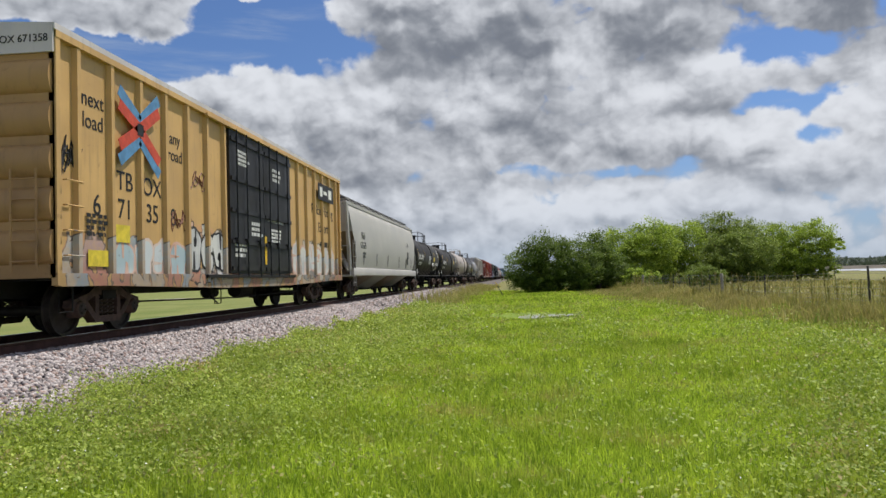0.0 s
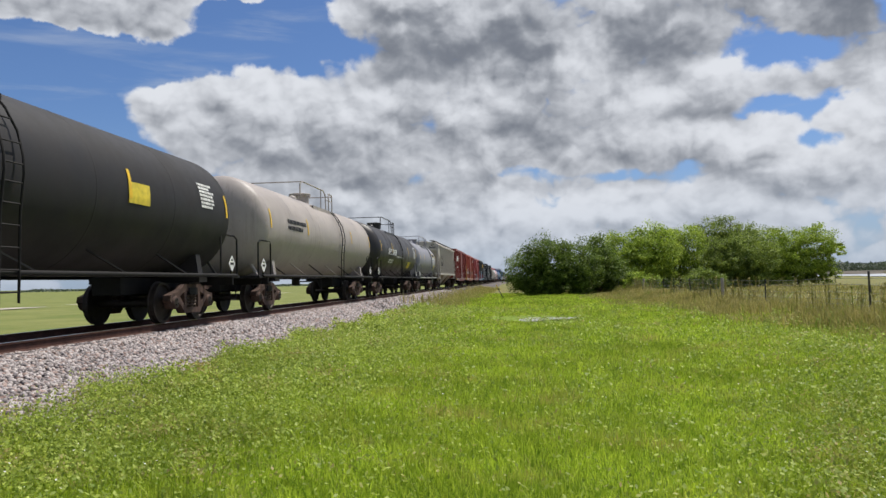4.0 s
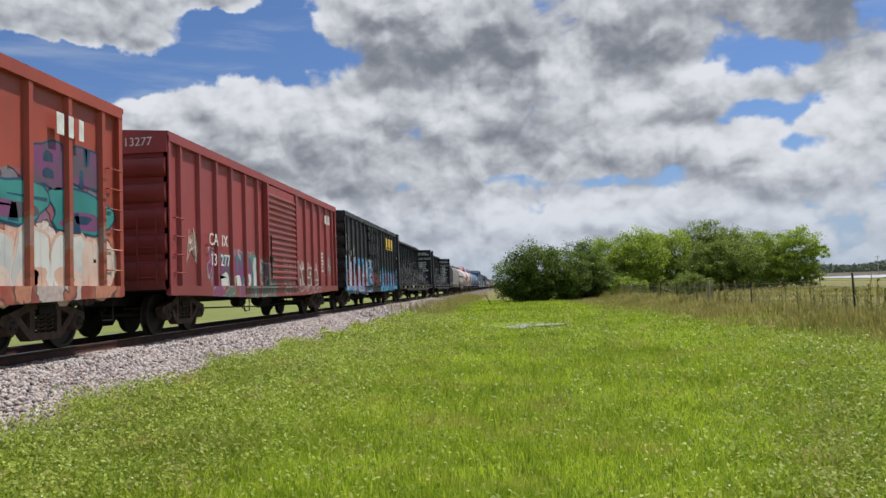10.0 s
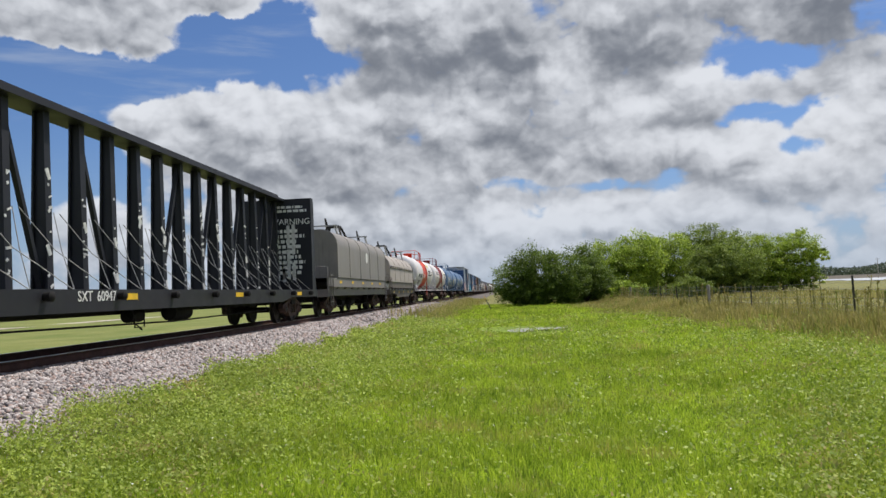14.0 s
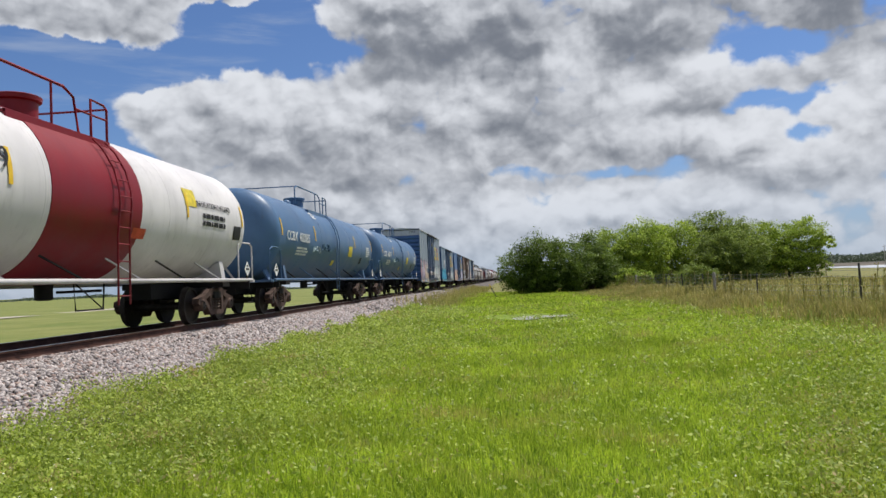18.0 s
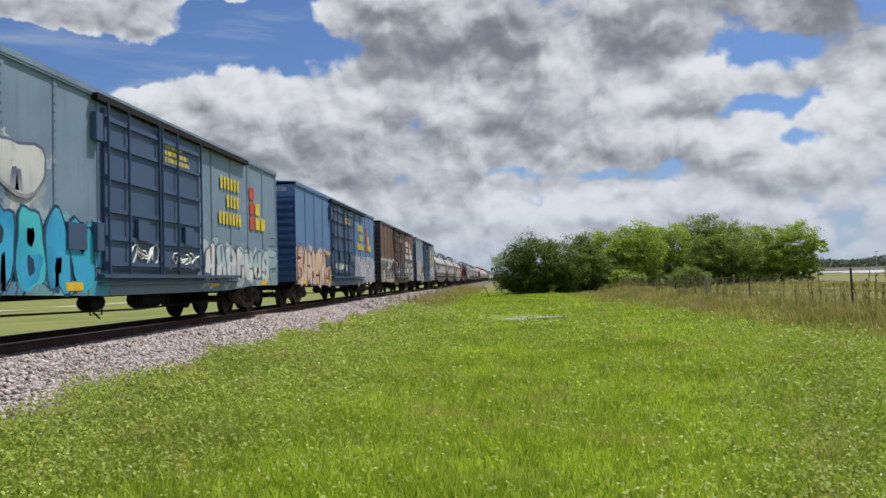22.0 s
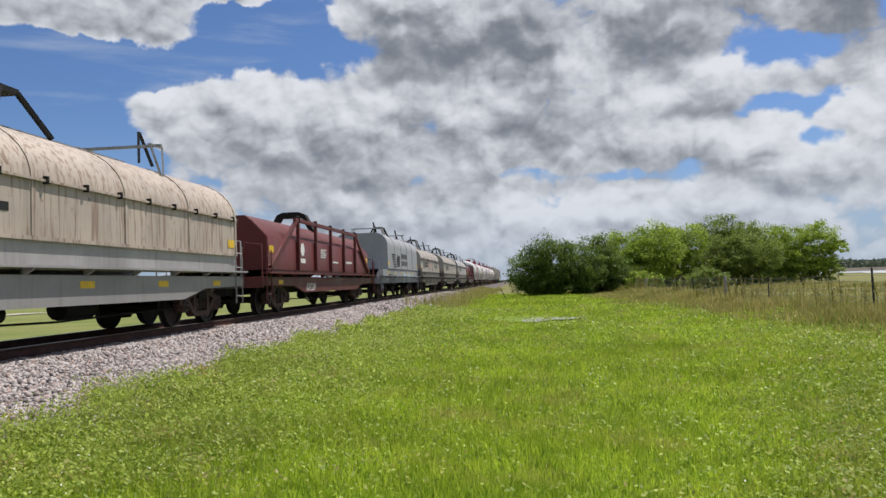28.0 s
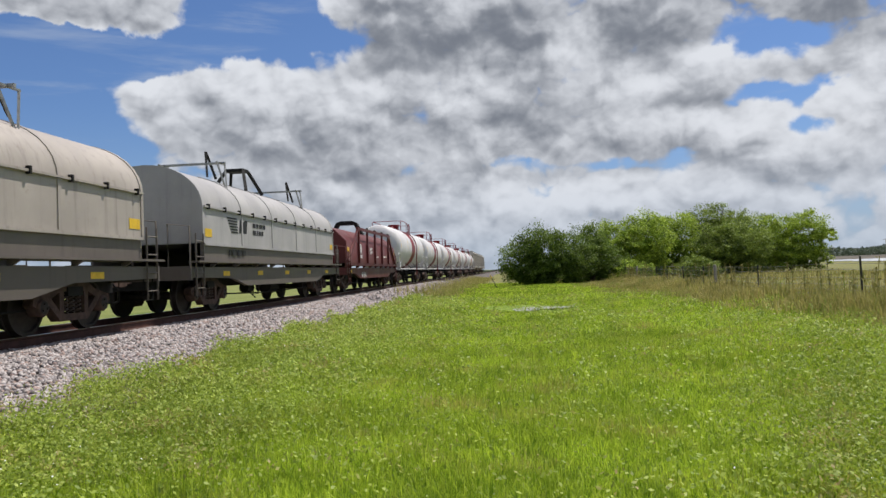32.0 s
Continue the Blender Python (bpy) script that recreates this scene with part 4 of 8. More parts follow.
def tank_car(label, y0, y1, shell, radius, zc, m_tank, m_rail, centres, band=None, m_dome=None, dome_y=0.0, stripes=True, slope=0.0):
    """Tank car: shell with dished heads on stub sills, side rails, manway platform with railing, ladders. shell: tank length."""
    root, half = begin("tank_car", label, "tank car", y0, y1, centres)
    L, R = shell / 2, radius
    hd = 0.62
    prof = [(-L + hd * (1 - math.cos(a)), R * math.sin(a)) for a in (0.05, 0.25, 0.5, 0.75, 1.0, 1.25, 1.45)]
    prof = prof + [(-L + hd, R), (0, R + slope)] + [(-y, r) for y, r in reversed(prof)]
    prof.insert(len(prof) // 2 + 1, (L - hd, R))
    prof = sorted(prof, key=lambda p: p[0])
    tank = part("tank", Shape().lathe(prof, "y", 48, (0, 0, zc)), m_tank, root)
    for yy in (-L * 0.62, -L * 0.3, L * 0.3, L * 0.62):
        part("weld_seam", Shape().lathe([(yy - 0.02, R + 0.001), (yy - 0.012, R + 0.0035), (yy + 0.012, R + 0.0035), (yy + 0.02, R + 0.001)], "y", 48, (0, 0, zc)), m_tank, tank)
    if band:
        b0, b1, m = band
        part("painted_band", Shape().lathe([(b0, R + 0.003), (b0 + 0.001, R + 0.012), (b1 - 0.001, R + 0.012), (b1, R + 0.003)], "y", 48, (0, 0, zc)), m, tank)
    zs = 1.06
    for q in (-1, 1):
        part("side_rail", Shape().rod([(q * 1.46, -half + 1.0, zs), (q * 1.46, half - 1.0, zs)], 0.045, 8), m_rail, root)
        for i in range(6):
            yy = -L * 0.7 + 1.4 * L * i / 5
            a = 0.35
            part("rail_bracket", Shape().bar((q * R * math.sin(a + 0.45), yy - 0.75, zc - R * math.cos(a + 0.45)), (q * 1.44, yy, zs), 0.035, 0.03), m_tank if i % 2 else mat_black, root)
    for s in (-1, 1):
        part("stub_sill", Shape().box(-0.32, 0.32, *sorted((s * (half - 0.7), s * (L - 3.6))), 0.66, 1.02).box(-1.35, 1.35, *sorted((s * (centres / 2 - 0.22), s * (centres / 2 + 0.22))), 0.90, 1.06), mat_black, root)
        part("saddle", Shape().prism([(-1.3, 1.0), (1.3, 1.0), (1.22, 1.55), (0.6, zc - R * 0.85), (-0.6, zc - R * 0.85), (-1.22, 1.55)], s * centres / 2 - 0.12, s * centres / 2 + 0.12), m_tank, root)
        part("end_platform", Shape().box(-1.45, 1.45, *sorted((s * (half - 1.35), s * (half - 0.75))), 1.0, 1.07), m_rail, root)
        part("end_sill", Shape().box(-1.5, 1.5, *sorted((s * (half - 1.36), s * (half - 1.30))), 0.82, 1.07), mat_black, root)
        for q in (-1, 1):
            part("end_handrail", Shape().rod([(q * 1.4, s * (half - 0.8), 1.05), (q * 1.4, s * (half - 0.8), 2.0), (q * 1.4, s * (half - 1.0), 2.08), (q * 1.4, s * (half - 1.75), 2.08), (q * 1.4, s * (half - 1.85), 2.0), (q * 1.4, s * (half - 1.85), 1.05)], 0.024, 6), m_rail, root)
        for q in (-1, 1):
            part("strut", Shape().bar((q * 0.9, s * (L - 0.6), zc - R * 0.72), (q * 1.15, s * (half - 1.5), 1.05), 0.16, 0.05), m_tank, root)
        yp = s * (L - 0.25)
        pl = part("placard", Shape().prism([(yp - 0.21, 1.36), (yp, 1.15), (yp + 0.21, 1.36), (yp, 1.57)], 1.43, 1.44, axis="x"), mat_white, root, "white diamond placard")
        part("placard_print", Shape().box(1.44, 1.444, yp - 0.11, yp + 0.11, 1.33, 1.39).box(1.44, 1.444, yp - 0.06, yp + 0.06, 1.43, 1.48), mat_ink, pl)
        part("placard_bracket", Shape().bar((1.42, yp, 1.06), (1.42, yp, 1.2), 0.05, 0.015), mat_black, root)
    stirrups(root, half - 0.7, mat_black, 1.42)
    top = zc + R
    md = m_dome or m_tank
    zp, zr = top - 0.31, top + 0.46
    part("manway", Shape().lathe([(top - 0.15, 0.36), (top + 0.26, 0.37), (top + 0.28, 0.43), (top + 0.36, 0.44), (top + 0.38, 0.40), (top + 0.40, 0.15)], "z", 20, (0, dome_y + 0.7, 0)), md, root)
    part("valve_bonnet", Shape().lathe([(top - 0.1, 0.17), (top + 0.12, 0.17), (top + 0.17, 0.12), (top + 0.20, 0.05)], "z", 14, (0, dome_y - 0.35, 0)), md, root)
    for q in (-1, 1):
        part("walkway", Shape().box(*sorted((q * 0.6, q * 1.02)), dome_y - 1.0, dome_y + 2.0, zp - 0.02, zp + 0.03).box(*sorted((q * 0.98, q * 1.03)), dome_y - 1.0, dome_y + 2.0, zp - 0.10, zp + 0.03), md, root)
        part("walkway_railing", Shape().rod([(q * 1.0, dome_y - 2.6, top - 0.22), (q * 1.0, dome_y - 2.6, zr - 0.1), (q * 1.0, dome_y - 2.3, zr), (q * 1.0, dome_y + 0.55, zr), (q * 1.0, dome_y + 0.85, zr - 0.12), (q * 1.0, dome_y + 1.0, zp)], 0.026, 6)
             .rod([(q * 1.0, dome_y + 0.2, zr), (q * 1.0, dome_y + 0.2, zp)], 0.022, 6), md, root)
        part("ladder_rail", Shape().rod([(q * 1.0, dome_y + 1.95, zp), (q * 1.0, dome_y + 1.95, zr - 0.12), (q * 1.0, dome_y + 1.85, zr - 0.05), (q * 1.0, dome_y + 1.4, zr - 0.03), (q * 1.0, dome_y + 1.4, zp)], 0.026, 6).rod([(q * 1.0, dome_y + 0.9, zp + 0.45), (q * 1.0, dome_y + 1.95, zp + 0.45)], 0.02, 6), md, root)
        part("cross_rail", Shape().rod([(-1.0, dome_y + (1.95 if q > 0 else -2.3), zr - (0.1 if q > 0 else 0)), (1.0, dome_y + (1.95 if q > 0 else -2.3), zr - (0.1 if q > 0 else 0))], 0.022, 6), md, root)
        sh = Shape()
        arc = [(q * (R + 0.10) * math.sin(a), zc + (R + 0.10) * math.cos(a)) for a in (0.75, 0.95, 1.2, 1.45, 1.6)] + [(q * 1.54, 1.9), (q * 1.52, 0.62)]
        for off in (-0.21, 0.21):
            sh.rod([(x, dome_y + 1.5 + off, z) for x, z in arc], 0.02, 6)
        for (xa, za), (xb, zb) in zip(arc, arc[1:]):
            m = max(1, int(math.hypot(xb - xa, zb - za) / 0.30))
            for i in range(m):
                f = (i + 0.5) / m
                sh.rod([(xa + (xb - xa) * f, dome_y + 1.29, za + (zb - za) * f), (xa + (xb - xa) * f, dome_y + 1.71, za + (zb - za) * f)], 0.014, 5)
        part("ladder", sh, m_rail if band is None else md, root)
    part("outlet_valve", Shape().lathe([(zc - R - 0.30, 0.10), (zc - R - 0.28, 0.16), (zc - R - 0.05, 0.16), (zc - R + 0.1, 0.22)], "z", 12).rod([(0, 0.4, zc - R - 0.15), (0.9, 0.4, zc - R - 0.15)], 0.03, 6), mat_black, root)
    part("valve_guard", Shape().rod([(0.9, -0.5, zs), (0.9, -0.45, 0.55), (0.9, 0.45, 0.55), (0.9, 0.5, zs)], 0.018, 5).rod([(0.9, -0.5, zs), (0.9, 0.45, 0.55)], 0.014, 5), mat_black, root)
    if stripes:
        for yy in (-L + 0.75, -L * 0.42, L * 0.42, L - 0.75):
            sh = Shape()
            a = [1.24 + 0.075 * i for i in range(6)]
            for p, r in zip(a, a[1:]):
                sh.quad(*[((R + 0.014) * math.sin(t), y, zc + (R + 0.014) * math.cos(t)) for t, y in ((p, yy - 0.05), (r, yy - 0.05), (r, yy + 0.05), (p, yy + 0.05))])
            part("reflective_stripe", sh, mat_yellow, tank, "yellow reflective stripe")
    return root, half, L, tank


def on_tank(R, zc, z):
    """Distance from the centre line of the shell's surface at height z."""
    return math.sqrt(max(0.01, (R + 0.012) ** 2 - (z - zc) ** 2))


def tank_mark(tank, R, zc, y, z, w, h, mat, kind="decal", lines=0):
    """A decal lying on the curved shell, or small print of bars."""
    a0 = math.acos(max(-1, min(1, (z + h / 2 - zc) / R)))
    a1 = math.acos(max(-1, min(1, (z - h / 2 - zc) / R)))
    sh, r = Shape(), random.Random(int(y * 10 + z * 100))

    def strip(u0, u1, y0, y1):
        m = 3
        for i in range(m):
            p, q = u0 + (u1 - u0) * i / m, u0 + (u1 - u0) * (i + 1) / m
            sh.quad(*[((R + 0.013) * math.sin(t), yy, zc + (R + 0.013) * math.cos(t)) for t, yy in ((p, y0), (q, y0), (q, y1), (p, y1))])

    if not lines:
        strip(a0, a1, y - w / 2, y + w / 2)
    for i in range(lines):
        u0, u1 = a0 + (a1 - a0) * (i + 0.15) / lines, a0 + (a1 - a0) * (i + 0.8) / lines
        x, stop = y - w / 2, y - w / 2 + w * r.uniform(0.7, 1)
        while x < stop:
            e = min(stop, x + r.uniform(0.4, 1.8) * h / lines)
            strip(u0, u1, x, e)
            x = e + 0.25 * h / lines
    return part(kind, sh, mat, tank)


def tank_text(tank, R, zc, words, y, z, size, mat):
    """Words wrapped on the shell: letters lean with the surface at their height."""
    a = math.degrees(math.asin(max(-1, min(1, (z - zc) / R))))
    ob = lettering(tank, words, y, z, size, mat)
    ob.matrix_basis = pose(on_tank(R, zc, z) + 0.012, y, z, 90 - 0, 0, 90) @ pose(0, 0, 0, -a, 0, 0)
    return ob


def hopper_round(label, y0, y1, body, centres, H, m_body, m_dark):
    """Covered hopper with curved shell sides, hatch walkway on top and four discharge bays."""
    root, half = begin("hopper_car", label, "hopper car", y0, y1, centres)
    b, w = body / 2, 1.6
    side = [(1.50, 1.32), (1.60, 1.9), (1.62, 2.5), (1.58, 3.2), (1.46, 3.85), (1.28, H - 0.12), (0.9, H - 0.02)]
    out = side + [(-x, z) for x, z in reversed(side)]
    sh = Shape()

    def reach(z):
        """Half length of the side sheet at height z: cut away at the lower corners."""
        return b - 0.06 - 0.95 * max(0.0, 3.05 - z) / 1.65

    rows = [(x, z, reach(z)) for x, z in side]
    for q in (-1, 1):
        for (x0, z0, e0), (x1, z1, e1) in zip(rows, rows[1:]):
            sh.quad((q * x0, -e0, z0), (q * x0, e0, z0), (q * x1, e1, z1), (q * x1, -e1, z1), smooth=True)
    sh.quad((-0.9, -b + 0.06, H - 0.02), (0.9, -b + 0.06, H - 0.02), (0.9, b - 0.06, H - 0.02), (-0.9, b - 0.06, H - 0.02))
    bm = bmesh.new()
    me = sh.mesh("shell", m_body)
    bm.from_mesh(me)
    bmesh.ops.remove_doubles(bm, verts=bm.verts, dist=0.001)
    bmesh.ops.recalc_face_normals(bm, faces=bm.faces)
    bm.to_mesh(me)
    bm.free()
    part("shell", me, None, root)
    for s in (-1, 1):
        y_top, y_low = s * (b - 0.06), s * (b - 2.7)
        cap = [(x, z) for x, z in side if z > 3.0]
        cap = [(1.595, 3.0)] + cap
        part("end_sheet", Shape().prism(cap + [(-x, z) for x, z in reversed(cap)], *sorted((y_top, y_top - s * 0.04))), m_body, root)
        part("end_slope", Shape().quad((-1.56, y_top - s * 0.03, 3.02), (1.56, y_top - s * 0.03, 3.02), (1.48, y_low, 1.4), (-1.48, y_low, 1.4)), m_dark, root, "brown dusty end slope sheet")
        part("bay_partition", Shape().box(-1.46, 1.46, *sorted((y_low, y_low - s * 0.05)), 1.1, 1.6), m_dark, root)
        part("end_frame", Shape().bar((1.48, s * (b + 0.05), 1.3), (1.36, s * (b + 0.02), H - 0.15), 0.16, 0.12).bar((-1.48, s * (b + 0.05), 1.3), (-1.36, s * (b + 0.02), H - 0.15), 0.16, 0.12).bar((1.4, s * (b - 0.05), 1.25), (0.4, s * (b - 1.9), 2.6), 0.14, 0.14).bar((-1.4, s * (b - 0.05), 1.25), (-0.4, s * (b - 1.9), 2.6), 0.14, 0.14), m_body, root)
        part("end_platform", Shape().box(-1.5, 1.5, *sorted((s * (b + 0.1), s * (b - 2.3))), 1.02, 1.10), m_body, root)
        part("handrail", Shape().rod([(1.5, s * (b + 0.1), 1.1), (1.5, s * (b + 0.1), 2.35), (-1.5, s * (b + 0.1), 2.35), (-1.5, s * (b + 0.1), 1.1)], 0.022, 6).rod([(1.5, s * (b + 0.1), 1.75), (-1.5, s * (b + 0.1), 1.75)], 0.02, 6), m_body, root)
        ladder(root, s * (b - 0.25), 0.6, 2.6, x=1.62, rungs=7, mat=m_body)
        ladder(root, s * (b + 0.12), 1.1, H - 0.1, x=-0.7, rungs=9, mat=m_body, along="x")
        part("stub_sill", Shape().box(-0.32, 0.32, *sorted((s * (half - 0.7), s * (b - 2.8))), 0.66, 1.05), mat_black, root)
    for q in (-1, 1):
        part("side_sill", Shape().prism([(q * 1.48, 1.06), (q * 1.64, 1.06), (q * 1.64, 1.36), (q * 1.60, 1.40), (q * 1.48, 1.40)], -b, b), m_body, root)
        part("top_rail", Shape().box(*sorted((q * 1.22, q * 1.36)), -b, b, H - 0.22, H - 0.08), m_body, root)
    n = 4
    for i in range(n):
        yc = -b + 2.3 + (2 * b - 4.6) * (i + 0.5) / n
        hw = (2 * b - 4.6) / n / 2
        sh = Shape()
        i0 = len(sh.v)
        sh.v += [(x, yc + y, z) for z, sx, sy in ((1.10, 1.42, hw - 0.03), (0.42, 0.55, 0.45)) for x, y in ((-sx, -sy), (sx, -sy), (sx, sy), (-sx, sy))]
        for f in ((0, 1, 5, 4), (1, 2, 6, 5), (2, 3, 7, 6), (3, 0, 4, 7), (4, 5, 6, 7)):
            sh.f.append(tuple(i0 + a for a in f)), sh.s.append(False)
        bay = part("hopper_bay", sh, m_body if i % 2 else m_dark, root)
        part("outlet_gate", Shape().box(-0.6, 0.6, yc - 0.5, yc + 0.5, 0.34, 0.44).rod([(-0.9, yc, 0.40), (0.9, yc, 0.40)], 0.05, 6), mat_black, bay)
    for i in range(12):
        yc = -b + 0.8 + (2 * b - 1.6) * (i + 0.5) / 12
        for q in (-1, 1):
            part("walkway_bracket", Shape().bar((q * 1.34, yc, H - 0.1), (q * 1.06, yc, H + 0.16), 0.06, 0.05).bar((q * 1.08, yc, H + 0.16), (q * 0.42, yc, H + 0.16), 0.05, 0.05), m_body, root)
    for q in (-1, 1):
        board = Shape()
        for xx in (0.45, 0.65, 0.85, 1.03):
            board.box(*sorted((q * xx, q * (xx + 0.03))), -b + 0.02, b - 0.02, H + 0.185, H + 0.225)
        for j in range(int((2 * b - 0.06) / 0.075)):
            board.box(*sorted((q * 0.46, q * 1.05)), -b + 0.02 + j * 0.075, -b + 0.045 + j * 0.075, H + 0.19, H + 0.215)
        tagged(part("running_board", board, mat_grate, root, "dark steel grating"), kind="stuff")
    part("hatch_trough", Shape().box(-0.42, 0.42, -b + 0.6, b - 0.6, H - 0.05, H + 0.12), m_body, root)
    stirrups(root, b, mat_black)
    return root, half, b


def hopper_ribbed(label, y0, y1, body, centres, H, m_body, m_dark, ribs=15):
    """Covered hopper with flat sides and many outside posts, three bays."""
    root, half = begin("hopper_car", label, "hopper car", y0, y1, centres)
    b, w = body / 2, 1.5
    part("shell", Shape().box(-w + 0.06, w - 0.06, -b + 2.1, b - 2.1, 1.5, H - 0.3).prism([(-w + 0.06, H - 0.3), (w - 0.06, H - 0.3), (1.1, H), (-1.1, H)], -b + 0.05, b - 0.05), m_body, root)
    for s in (-1, 1):
        e = Shape()
        for q in (-1, 1):
            x = q * (w - 0.06)
            e.quad((x, s * (b - 2.1), 1.5), (x, s * (b - 2.1), H - 0.3), (x, s * (b - 0.05), H - 0.3), (x, s * (b - 0.05), H - 0.75), (x, s * (b - 1.9), 1.5))
        e.quad((-w + 0.06, s * (b - 0.05), H - 0.75), (w - 0.06, s * (b - 0.05), H - 0.75), (w - 0.06, s * (b - 1.9), 1.5), (-w + 0.06, s * (b - 1.9), 1.5))
        e.quad((-w + 0.06, s * (b - 0.05), H - 0.75), (w - 0.06, s * (b - 0.05), H - 0.75), (w - 0.06, s * (b - 0.05), H - 0.3), (-w + 0.06, s * (b - 0.05), H - 0.3))
        part("end_slope", e, m_body, root)
        part("end_frame", Shape().bar((w - 0.1, s * (b - 0.02), 1.1), (w - 0.1, s * (b - 0.02), H - 0.3), 0.12, 0.1).bar((-w + 0.1, s * (b - 0.02), 1.1), (-w + 0.1, s * (b - 0.02), H - 0.3), 0.12, 0.1).bar((0.55, s * (b - 0.9), 1.1), (0.55, s * (b - 0.5), H - 1.2), 0.1, 0.1).bar((-0.55, s * (b - 0.9), 1.1), (-0.55, s * (b - 0.5), H - 1.2), 0.1, 0.1), m_body, root)
        part("end_platform", Shape().box(-1.45, 1.45, *sorted((s * (b + 0.1), s * (b - 2.0))), 1.02, 1.10), m_body, root)
        part("handrail", Shape().rod([(1.45, s * (b + 0.12), 1.1), (1.45, s * (b + 0.12), 2.2), (0.5, s * (b + 0.12), 2.3), (-1.45, s * (b + 0.12), 2.2), (-1.45, s * (b + 0.12), 1.1)], 0.022, 6), mat_galv, root)
        ladder(root, s * (b - 0.25), 0.55, 3.0, x=w + 0.06, rungs=8, mat=m_body)
        ladder(root, s * (b + 0.10), 1.1, H + 0.1, x=-0.6, rungs=9, mat=m_body, along="x")
        part("stub_sill", Shape().box(-0.32, 0.32, *sorted((s * (half - 0.7), s * (b - 2.6))), 0.66, 1.05), mat_black, root)
    rib = Shape().prism([(0, -0.06), (0.085, -0.035), (0.085, 0.035), (0, 0.06)], 1.5, H - 0.32)
    rib.v = [(x, z, y) for x, y, z in rib.v]
    rm = rib.mesh("side_post", m_body)
    for i in range(ribs):
        yy = -b + 1.55 + (2 * b - 3.1) * i / (ribs - 1)
        part("side_post", rm, None, root, at=pose(w - 0.06, yy, 0))
        part("side_post", rm, None, root, at=pose(-w + 0.06, yy, 0, 0, 0, 180))
    for q in (-1, 1):
        part("side_sill", Shape().box(*sorted((q * (w - 0.14), q * (w + 0.03))), -b, b, 1.36, 1.52), m_body, root)
        part("top_rail", Shape().box(*sorted((q * (w - 0.12), q * (w + 0.03))), -b, b, H - 0.36, H - 0.24), m_body, root)
        part("running_board", Shape().box(*sorted((q * 0.65, q * 1.1)), -b - 0.15, b + 0.15, H + 0.12, H + 0.15), mat_galv, root)
    n = 3
    for i in range(n):
        yc = -b + 2.1 + (2 * b - 4.2) * (i + 0.5) / n
        hw = (2 * b - 4.2) / n / 2
        sh = Shape()
        sh.v += [(x, yc + y, z) for z, sx, sy in ((1.40, 1.38, hw - 0.03), (0.40, 0.5, 0.5)) for x, y in ((-sx, -sy), (sx, -sy), (sx, sy), (-sx, sy))]
        for f in ((0, 1, 5, 4), (1, 2, 6, 5), (2, 3, 7, 6), (3, 0, 4, 7), (4, 5, 6, 7)):
            sh.f.append(f), sh.s.append(False)
        bay = part("hopper_bay", sh, m_body if i % 2 else m_dark, root)
        part("outlet_gate", Shape().box(-0.6, 0.6, yc - 0.5, yc + 0.5, 0.32, 0.42).rod([(-0.9, yc, 0.38), (0.9, yc, 0.38)], 0.05, 6), mat_black, bay)
    part("hatch_trough", Shape().box(-0.4, 0.4, -b + 0.6, b - 0.6, H, H + 0.12), m_body, root)
    stirrups(root, b, mat_black)
    return root, half, b


